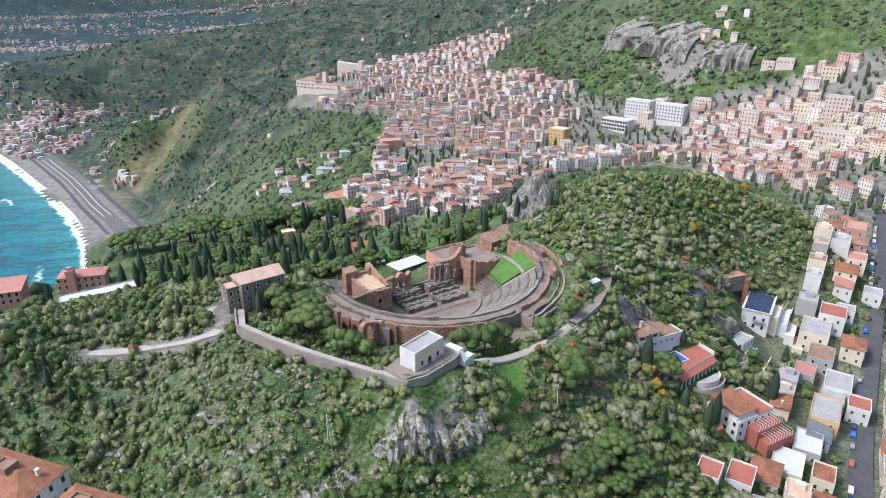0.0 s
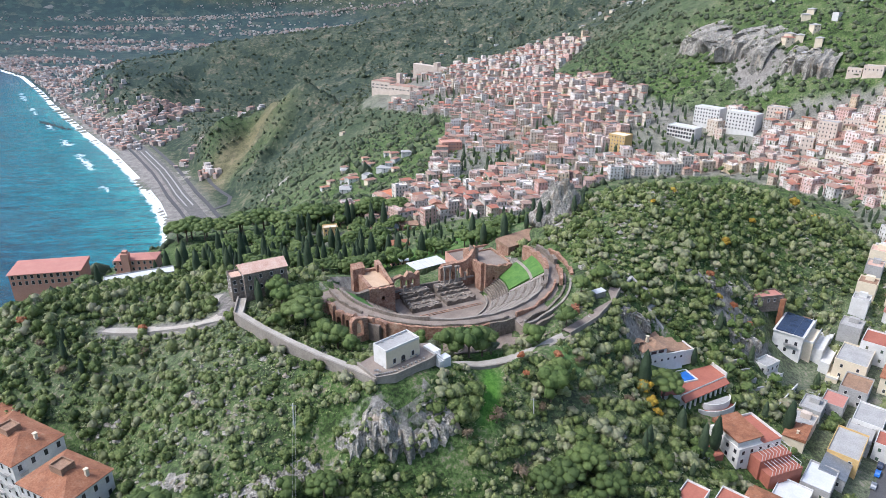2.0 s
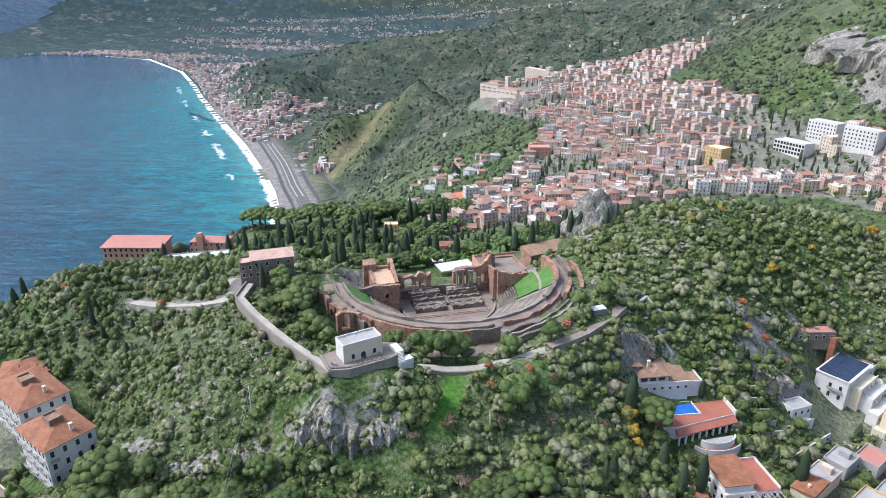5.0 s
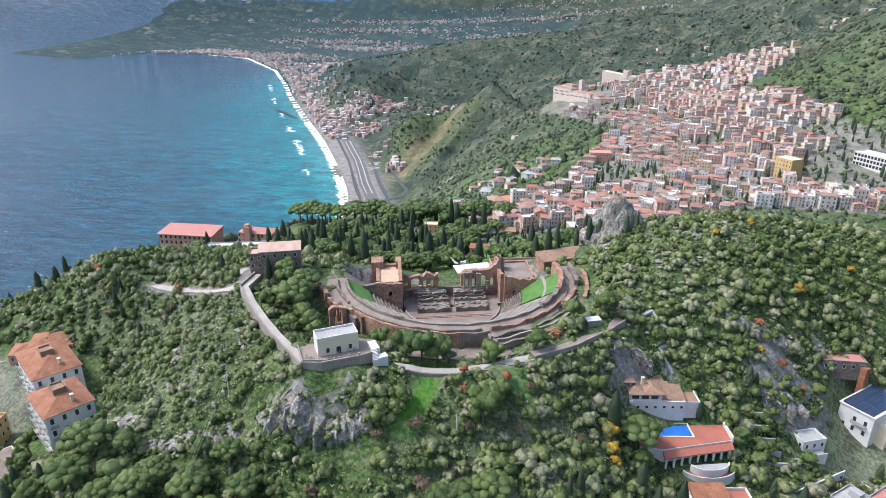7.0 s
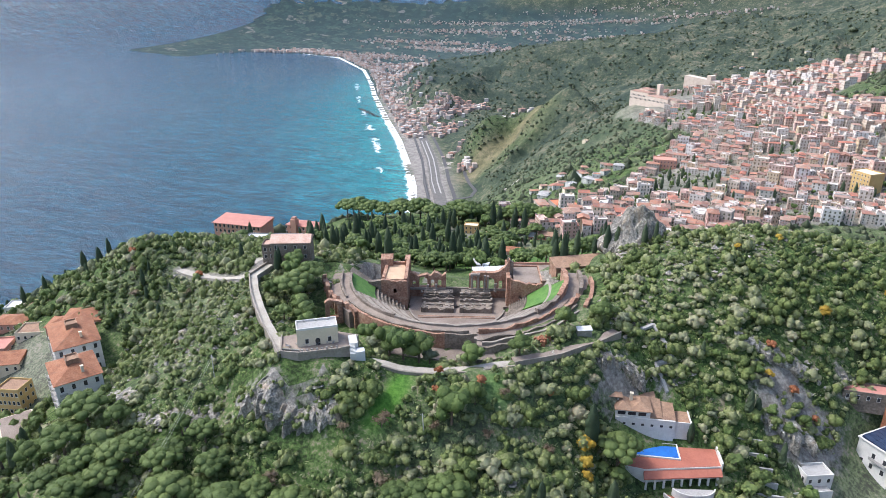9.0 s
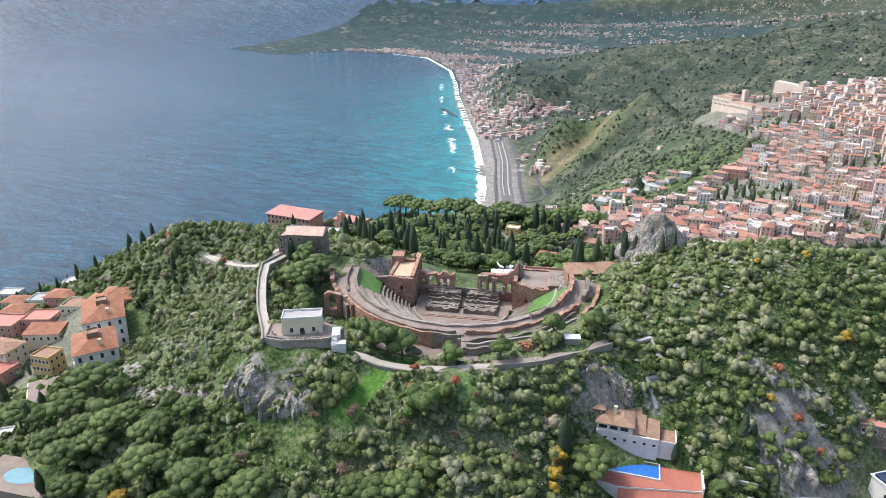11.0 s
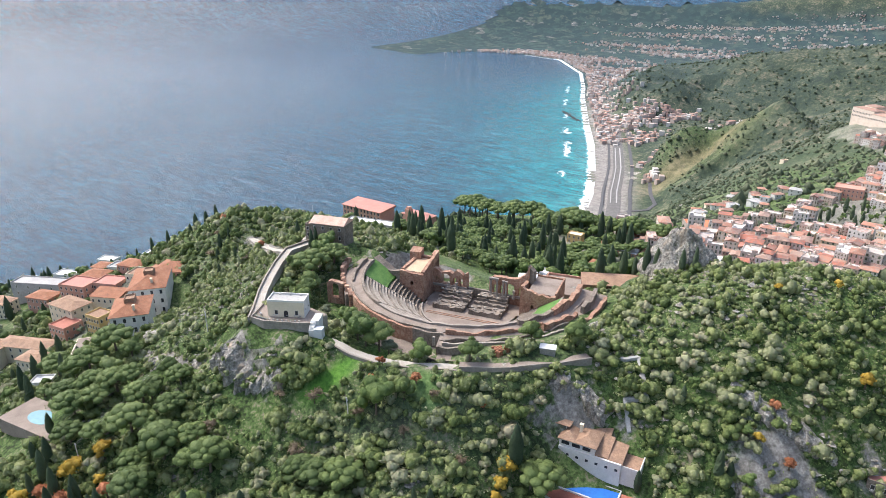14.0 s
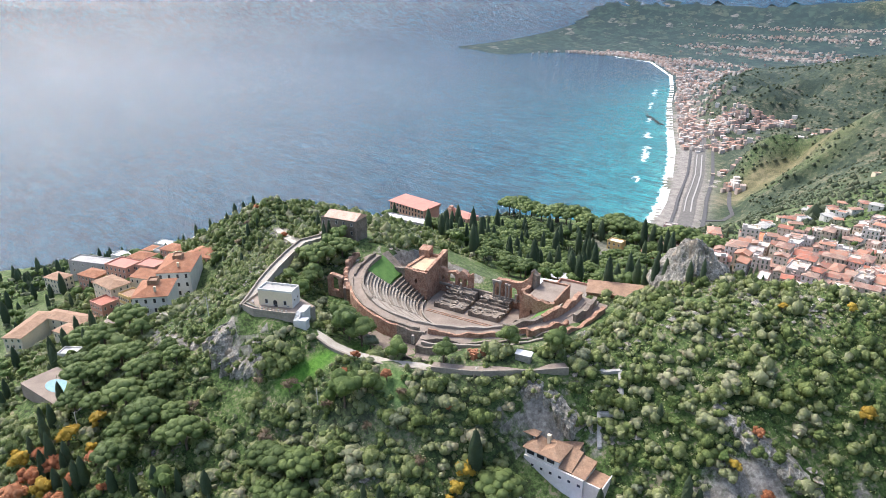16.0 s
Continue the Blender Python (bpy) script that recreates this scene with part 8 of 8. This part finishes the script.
def plant(fam, x, y, scale=1.0, tall=1.0, sink=0.2, z=None):
    kind, label, group, t, c = fam[int(rng.integers(len(fam)))]
    m = at(x, y, rng.uniform(0, 360), sink, z) @ Matrix.Diagonal((scale, scale, scale * tall, 1))
    PLANTED.append(kind)
    if PLANTED.count(kind) > 290:
        GROVE.setdefault(kind, []).append((m, t, c))
        return None
    return make_tree(kind, m, label, group, t, c)


def umbrella(material, h=6.5, r=4.5):
    lumps = []
    for i in range(17):
        a, q = 2.4 * i, r * 0.78 * math.sqrt((i + 0.3) / 17)
        lumps.append((q * math.cos(a), q * math.sin(a), h - 0.11 * q * q + rng.uniform(-0.25, 0.3), r * rng.uniform(0.25, 0.35), r * rng.uniform(0.18, 0.26)))
    limbs = [((0, 0, h * 0.55), (l[0] * 0.7, l[1] * 0.7, l[2] - 0.4)) for l in lumps[::2]]
    return trunk_mesh(h * 0.75, 0.32, limbs), tree_mesh("crown", material, clumps(lumps, 34, 0.2, 0.92, 0.18, -0.2))


def roundtree(material, h=6.0, r=2.8, n=7, per=40, leaf=0.19):
    lumps = [(0, 0, h * 0.62, r * 0.7, r * 0.62)]
    for i in range(n):
        a = 2.4 * i + rng.uniform(-0.3, 0.3)
        q = r * rng.uniform(0.4, 0.68)
        lumps.append((q * math.cos(a), q * math.sin(a), h * rng.uniform(0.42, 0.8), r * rng.uniform(0.35, 0.5), r * rng.uniform(0.32, 0.45)))
    limbs = [((0, 0, h * 0.3), (l[0] * 0.8, l[1] * 0.8, l[2])) for l in lumps[1::2]]
    return trunk_mesh(h * 0.6, 0.22, limbs), tree_mesh("crown", material, clumps(lumps, per, leaf, 0.9, 0.18))


def spire(material, h=12.0, r=1.3):
    """A cypress: one dense spindle of upright foliage, a little fluted, with a ragged tip."""
    rings, sides = 13, 9
    vs = []
    for i in range(rings + 1):
        k = i / rings
        w = r * min(1.0, 0.45 + 2.6 * k) * (1 - k ** 2.6) ** 0.75 + 0.04
        for j in range(sides):
            a = 2 * math.pi * (j + 0.3 * i) / sides
            q = w * rng.uniform(0.84, 1.1)
            vs.append((q * math.cos(a), q * math.sin(a), 0.5 + (h - 0.5) * k + rng.uniform(-0.12, 0.12)))
    vs = np.array(vs)
    fs = np.array([(i * sides + j, i * sides + (j + 1) % sides, (i + 1) * sides + (j + 1) % sides, (i + 1) * sides + j) for i in range(rings) for j in range(sides)])
    pick = rng.integers(0, len(vs), 190)
    out = vs[pick] * np.array([1, 1, 0]) + np.array([0, 0, 0.25])
    v, f = leaves(vs[pick] * np.array([1.04, 1.04, 1.0]), out, 0.2, 0.35)
    return trunk_mesh(1.6, 0.22, []), tree_mesh("crown", material, (np.vstack([vs, v]), np.vstack([fs, f + len(vs)])))


def bare(h=4.0, r=1.8):
    lumps = [(r * 0.5 * math.cos(2.1 * i), r * 0.5 * math.sin(2.1 * i), h * rng.uniform(0.5, 0.85), r * 0.5, r * 0.45) for i in range(5)]
    return trunk_mesh(h * 0.5, 0.12, [((0, 0, h * 0.3), l[:3]) for l in lumps]), tree_mesh("crown", M_BROWN, clumps(lumps, 44, 0.26, 0.6, 0.4))


def palm(h=7.0):
    vs, fs, base = [], [], 0
    for i in range(34):
        a, lift = 2.4 * i, rng.uniform(-0.3, 1.1)
        d = np.array([math.cos(a), math.sin(a)])
        side = np.array([-d[1], d[0]])
        spine = []
        for k in range(6):
            q = k / 5 * 3.4
            spine.append(np.array([*(d * q * (1 - 0.06 * k)), h + lift * q * 0.55 - 0.16 * q * q]))
        for k in range(6):
            w = 0.5 * math.sin(math.pi * (0.12 + 0.86 * k / 5)) + 0.03
            vs += [spine[k] + np.array([*(side * w), -0.2 * w]), spine[k], spine[k] - np.array([*(side * w), 0.2 * w])]
        for k in range(5):
            o = base + 3 * k
            fs += [(o, o + 1, o + 4, o + 3), (o + 1, o + 2, o + 5, o + 4)]
        base += 18
    bm = bmesh.new()
    for k in range(7):
        tube(bm, 0, 0, -0.5 + k * h / 7, -0.5 + (k + 1) * h / 7 + 0.5, 0.34, 0.26, 9)
    return mesh("trunk", bm, M_TRUNK), mesh_from("crown", np.array(vs), np.array(fs), M_PINE)


PINES = family("umbrella_pine", "broad flat-topped bright green umbrella pine", "umbrella pines", [umbrella(M_PINE, 6.6, 5), umbrella(M_PINE, 5.8, 4.4)])
OAKS = family("broadleaf_tree", "rounded dark green broadleaf tree", "broadleaf trees", [roundtree(M_LEAF), roundtree(M_LEAF, 7, 3.2, 9), roundtree(M_PINE, 6.5, 3.0, 8)])
OLIVES = family("olive_tree", "grey-green olive tree with a loose crown", "olive trees", [roundtree(M_OLIVE, 4.6, 2.4), roundtree(M_OLIVE, 4.0, 2.0)])
SPIRES = family("cypress", "slender dark green cypress", "cypresses", [spire(M_CYPRESS, 11, 1.35), spire(M_CYPRESS, 12, 1.7), spire(M_CYPRESS, 9, 1.5)])
RUSTS = family("autumn_tree", "small tree with rusty orange leaves", "autumn trees", [roundtree(M_ORANGE, 4.4, 2.0), roundtree(M_ORANGE, 3.6, 1.6)])
GOLDS = family("yellow_tree", "small tree with golden yellow leaves", "yellow trees", [roundtree(M_YELLOW, 4.2, 2.0, 6, 50, 0.2), roundtree(M_YELLOW, 5.4, 1.8, 6, 50, 0.2)])
TWIGS = family("leafless_bush", "leafless brown twiggy bush", "leafless bushes", [bare(), bare(3.4, 2.0)])
PALMS = family("palm_tree", "green date palm with arching fronds", "palms", [palm(), palm(5.0)])


TOWN_OAKS = family("broadleaf_tree", "rounded dark green broadleaf tree", "broadleaf trees", [roundtree(M_LEAF, 6, 2.8, 3, 18, 0.26), roundtree(M_PINE, 6.5, 3.0, 3, 18, 0.26), roundtree(M_OLIVE, 5.5, 2.6, 3, 18, 0.26)])


def trees():
    for x, y, k in ((43, 186, 1.15), (31, 181, 0.7), (33, 176, 0.75), (-106, 190, 0.9), (110, 268, 1.1), (120, 262, 1.2), (45, 350, 1.2), (128, 262, 0.9), (-150, 185, 0.9)):
        plant(RUSTS, x, y, k)
    for x, y, k in ((122, 294, 1.25), (169, 348, 1.6), (178, 340, 1.1), (112, 258, 1.0), (76, 193, 1.2), (78, 190, 1.0), (100, 315, 0.9), (88, 300, 0.8), (140, 318, 0.9), (-12, 102, 0.9), (-4, 100, 1.0), (-22, 108, 0.8), (-32, 96, 0.8), (-16, 95, 1.1)):
        plant(GOLDS, x, y, k)
    for x, y, k in ((25, 160, 1.4), (38, 168, 1.1), (50, 188, 0.9), (33, 150, 1.3), (17, 152, 1.0), (52, 176, 1.0), (67, 186, 1.0), (-125, 170, 1.1), (-138, 178, 1.0), (-100, 180, 0.9), (8, 132, 1.1)):
        plant(TWIGS, x, y, k)
    # round bushes and pines of the slope under the theatre
    for x, y, k, fam in ((56, 184, 0.85, OLIVES), (41, 173, 1.15, OAKS), (44, 181, 0.8, OAKS), (52, 156, 0.85, PINES), (46, 151, 0.8, PINES), (58, 151, 0.75, PINES), (40, 148, 0.7, PINES), (51, 146, 0.7, PINES), (82, 203, 0.95, PINES), (84, 199, 0.7, OAKS),
                         (-12, 112, 1.0, PINES), (-22, 118, 0.9, PINES), (-36, 112, 0.9, PINES), (-8, 124, 0.8, PINES), (5, 118, 1.0, PINES), (20, 128, 0.9, PINES), (-46, 112, 1.0, OAKS), (-50, 120, 0.9, OAKS), (12, 108, 1.0, PINES), (30, 120, 1.1, OAKS), (-28, 128, 0.8, OAKS)):
        plant(fam, x, y, k * 1.6)
    # trees in front of the lower hotels
    for x, y, k in ((-62, 116, 1.6), (-58, 106, 1.7), (-70, 100, 1.5), (-84, 96, 1.6), (-46, 104, 1.5), (-38, 98, 1.6)):
        plant(PINES if k > 1.55 else OAKS, x, y, k)
    for x, y, k in ((-19, 103, 1.25), (-27, 95, 1.1), (-34, 106, 1.2), (-50, 97, 1.2), (-35, 117, 1.2), (-19, 130, 1.0), (8, 126, 1.15), (16, 124, 1.2), (-6, 118, 1.1), (-24, 121, 1.1), (-44, 106, 1.2), (2, 110, 1.1)):
        plant(PINES, x, y, k)
    for x, y, k in ((-11, 85, 2.0), (-3, 89, 2.2), (-3, 82, 2.2), (8, 95, 1.8), (3, 101, 1.4), (17, 103, 1.2), (14, 90, 2.0), (2, 78, 2.2), (31, 180, 0.9), (60, 199, 1.0)):
        plant(RUSTS, x, y, k)
    for x, y, k in ((-12, 93, 2.0), (-12, 103, 1.7), (-1, 110, 1.2), (-14, 78, 1.8), (5, 86, 1.9), (74, 197, 1.5)):
        plant(GOLDS, x, y, k)
    for x, y, k in ((-2, 93, 1.0), (10, 98, 1.0), (20, 106, 0.9), (30, 118, 1.0), (33, 124, 0.9), (39, 131, 1.1), (26, 112, 0.9), (36, 119, 1.0), (-90, 83, 1.2), (-95, 88, 1.1), (-110, 92, 1.2), (-84, 104, 1.1)):
        plant(SPIRES, x, y, k)
    # trees beside the theatre and along the walk
    for x, y, k, fam in ((35, 193, 0.85, OAKS), (46, 204, 0.8, OAKS), (52, 224, 0.8, OAKS), (60, 236, 0.9, OAKS), (66, 242, 0.7, OLIVES), (14, 184, 1.0, OAKS), (8, 184, 1.1, OAKS), (18, 187, 1.1, OAKS), (2, 184, 1.0, OLIVES), (-4, 187, 0.9, OAKS), (21, 189, 0.8, OLIVES),
                         (-30, 182, 1.1, OAKS), (-24, 178, 1.0, OAKS), (-36, 186, 1.2, OAKS), (-44, 190, 1.2, PINES), (-50, 194, 1.0, OAKS), (-52, 186, 0.9, OAKS), (-48, 202, 1.1, PINES), (-34, 176, 0.8, OAKS), (-18, 184, 0.8, OLIVES), (-56, 200, 1.0, OAKS), (-60, 205, 1.0, OAKS)):
        plant(fam, x, y, k * (1.75 if x > 0 else 1.4))
    for x, y, k in ((11, 191, 0.42), (-66, 202, 0.75), (-63, 205, 0.8), (-64, 199, 0.7), (-128, 176, 0.7), (-119, 172, 0.6), (-110, 178, 0.5), (-104, 168, 0.6), (-132, 182, 0.5), (-95, 205, 0.7), (74, 200, 1.2), (86, 190, 1.1), (97, 226, 0.7), (112, 246, 0.7), (72, 172, 0.8), (70, 168, 0.7), (40, 300, 0.85), (36, 299, 0.9), (52, 299, 0.8), (33, 303, 1.0), (56, 301, 0.7), (30, 300, 0.8),
                    (-24, 88, 0.8), (-18, 86, 0.9), (-14, 82, 0.8), (-8, 88, 0.9), (-3, 86, 0.85), (0, 92, 0.8), (6, 90, 0.9), (10, 96, 0.8), (-30, 84, 0.7), (-38, 90, 0.8), (16, 94, 0.8), (44, 128, 0.8), (47, 131, 0.7), (98, 190, 1.0), (92, 183, 0.9), (130, 212, 1.1)):
        plant(SPIRES, x, y, k * 1.15, rng.uniform(0.95, 1.2))
    for x, y, k in ((111, 227, 1.0), (116.6, 222, 1.0), (-60, 92, 0.7), (-52, 96, 0.7), (-66, 100, 0.6), (-30, 335, 0.8), (-62, 345, 0.8), (-110, 372, 0.9)):
        plant(PALMS, x, y, k)
    # the public garden: cypresses, pines and round trees down to the cliff
    gx, gy = scatter(-205, 25, 262, 430, 7.2, lambda x, y: (y > 282 - 0.0 * x) & clear(x, y) & (y - 300 < 1.15 * (x + 235)) & ~((x > -60) & (y > 330)) & (soft_box(x, y, -225, 330, 45, 30) < 0.5) & (soft_box(x, y, -170, 284, 24, 16) < 0.5))
    for x, y in zip(gx, gy):
        r = rng.random()
        if r < 0.3:
            plant(SPIRES, x, y, rng.uniform(1.05, 1.6), rng.uniform(0.95, 1.25))
        elif r < 0.62:
            plant(OAKS, x, y, rng.uniform(1.0, 1.6))
        elif r < 0.9:
            plant(PINES, x, y, rng.uniform(1.0, 1.4))
        else:
            plant(OLIVES, x, y, rng.uniform(0.8, 1.2))
    for i in range(30):
        k = i / 29
        plant(PINES, -212 + 150 * k + rng.uniform(-4, 4), 388 + 68 * k + rng.uniform(-5, 5), rng.uniform(1.7, 2.3))
    gx, gy = scatter(-70, 35, 332, 425, 8.5, lambda x, y: clear(x, y))
    for x, y in zip(gx, gy):
        plant((OLIVES, OAKS, SPIRES)[int(rng.integers(3))], x, y, rng.uniform(0.5, 0.85))
    # cypresses on the skyline of the sea side and round the lower houses
    gx, gy = scatter(-330, -165, 120, 215, 12, lambda x, y: clear(x, y) & (soft_box(x, y, -190, 130, 40, 22) < 0.6))
    for x, y in zip(gx, gy):
        plant((SPIRES, OAKS, OAKS)[int(rng.integers(3))], x, y, rng.uniform(0.7, 1.1))
    gx, gy = scatter(-340, -168, 20, 122, 10.5, lambda x, y: clear(x, y))
    for x, y in zip(gx, gy):
        plant((SPIRES, OAKS, OLIVES)[int(rng.integers(3))], x, y, rng.uniform(0.8, 1.3))
    gx, gy = scatter(-170, -50, 55, 112, 9, lambda x, y: clear(x, y))
    for x, y in zip(gx, gy):
        plant((OAKS, OLIVES, SPIRES, OAKS)[int(rng.integers(4))], x, y, rng.uniform(0.55, 1.0))
    gx, gy = scatter(88, 190, 165, 262, 8.5, lambda x, y: clear(x, y))
    for x, y in zip(gx, gy):
        if rng.random() < 0.7:
            plant((OAKS, OLIVES, OAKS, SPIRES)[int(rng.integers(4))], x, y, rng.uniform(0.5, 0.95))


def woods():
    """Far woods of the slopes: many low crowns as one object."""
    shapes = []
    for i in range(8):
        lumps = [(0, 0, 0.5, rng.uniform(0.6, 0.9), rng.uniform(0.5, 0.9))]
        p = knobbly(BALL_P, 4, 0.15) * lumps[0][3] * np.array([0.9, 0.9, 0.75]) + np.array([0, 0, 0.3])
        shapes.append((p, BALL_F))
    def wild(x, y):
        h = height(x, y, False)
        t = within(x, y, np.array(TOWN_EDGE, float))
        d = inland(x, y)
        dry = near_line(x, y, [(-470, 1205), (-505, 1150), (-530, 1080), (-530, 1020)], 14, 20)
        thin = rng.random(x.shape) < 0.65 + 0.35 * (1 - soft_box(x, y, -420, 1090, 90, 130))
        return (h > 22) & (d > 30) & ~t & (dry < 0.5) & thin & (rough(x, y, 60, 3, 41) > -0.35) & ((y > 425) | (x > 205) | (x < -210))
    x, y = scatter(-700, 560, 40, 1500, 7.8, wild)
    keep = np.hypot(x - HUB[0], y - HUB[1]) < 1550
    x, y = x[keep], y[keep]
    fx, fy = scatter(-1500, 700, 1300, 2500, 14, lambda x, y: wild(x, y) & (np.hypot(x - HUB[0], y - HUB[1]) > 1550))
    mx, my = scatter(100, 560, 560, 1000, 8.0, lambda x, y: wild(x, y))
    x, y = np.concatenate([x, fx, mx]), np.concatenate([y, fy, my])
    tone = np.clip(rng.uniform(0, 1, len(x)), 0, 1)
    join("woods", shapes, x, y, height(x, y) - 0.8, rng.lognormal(1.05, 0.42, len(x)) * np.where(np.hypot(x - HUB[0], y - HUB[1]) > 1550, 1.25, 1.0), tone, M_FARLEAF, "mixed dark green woods and scrub on the slopes", "woods")


rocks()
hillside()
trees()
for tx, ty in TOWN_TREES:
    plant((TOWN_OAKS, SPIRES, TOWN_OAKS)[int(rng.integers(3))], tx, ty, rng.uniform(0.55, 1.15))
woods()


def groves():
    """The trees past counting, joined kind by kind."""
    for kind, trees_ in GROVE.items():
        vs, fs, ms, mats, base = [], [], [], [], 0
        for m, t, c in trees_:
            m4 = np.array(m)
            for me in (t, c):
                if me.materials[0] not in mats:
                    mats.append(me.materials[0])
                co = np.empty(len(me.vertices) * 3)
                me.vertices.foreach_get("co", co)
                vs.append(co.reshape(-1, 3) @ m4[:3, :3].T + m4[:3, 3])
                fs += [[base + i for i in p.vertices] for p in me.polygons]
                ms += [mats.index(me.materials[0])] * len(me.polygons)
                base += len(me.vertices)
        me = bpy.data.meshes.new(kind + "_grove")
        me.from_pydata(np.vstack(vs).tolist(), [], fs)
        for mt in mats:
            me.materials.append(mt)
        me.polygons.foreach_set("material_index", np.array(ms, np.int32))
        tagged(new(kind + "_grove", me), "many green " + kind.replace("_", " ") + " crowns between the houses", "trees", kind="stuff")


groves()
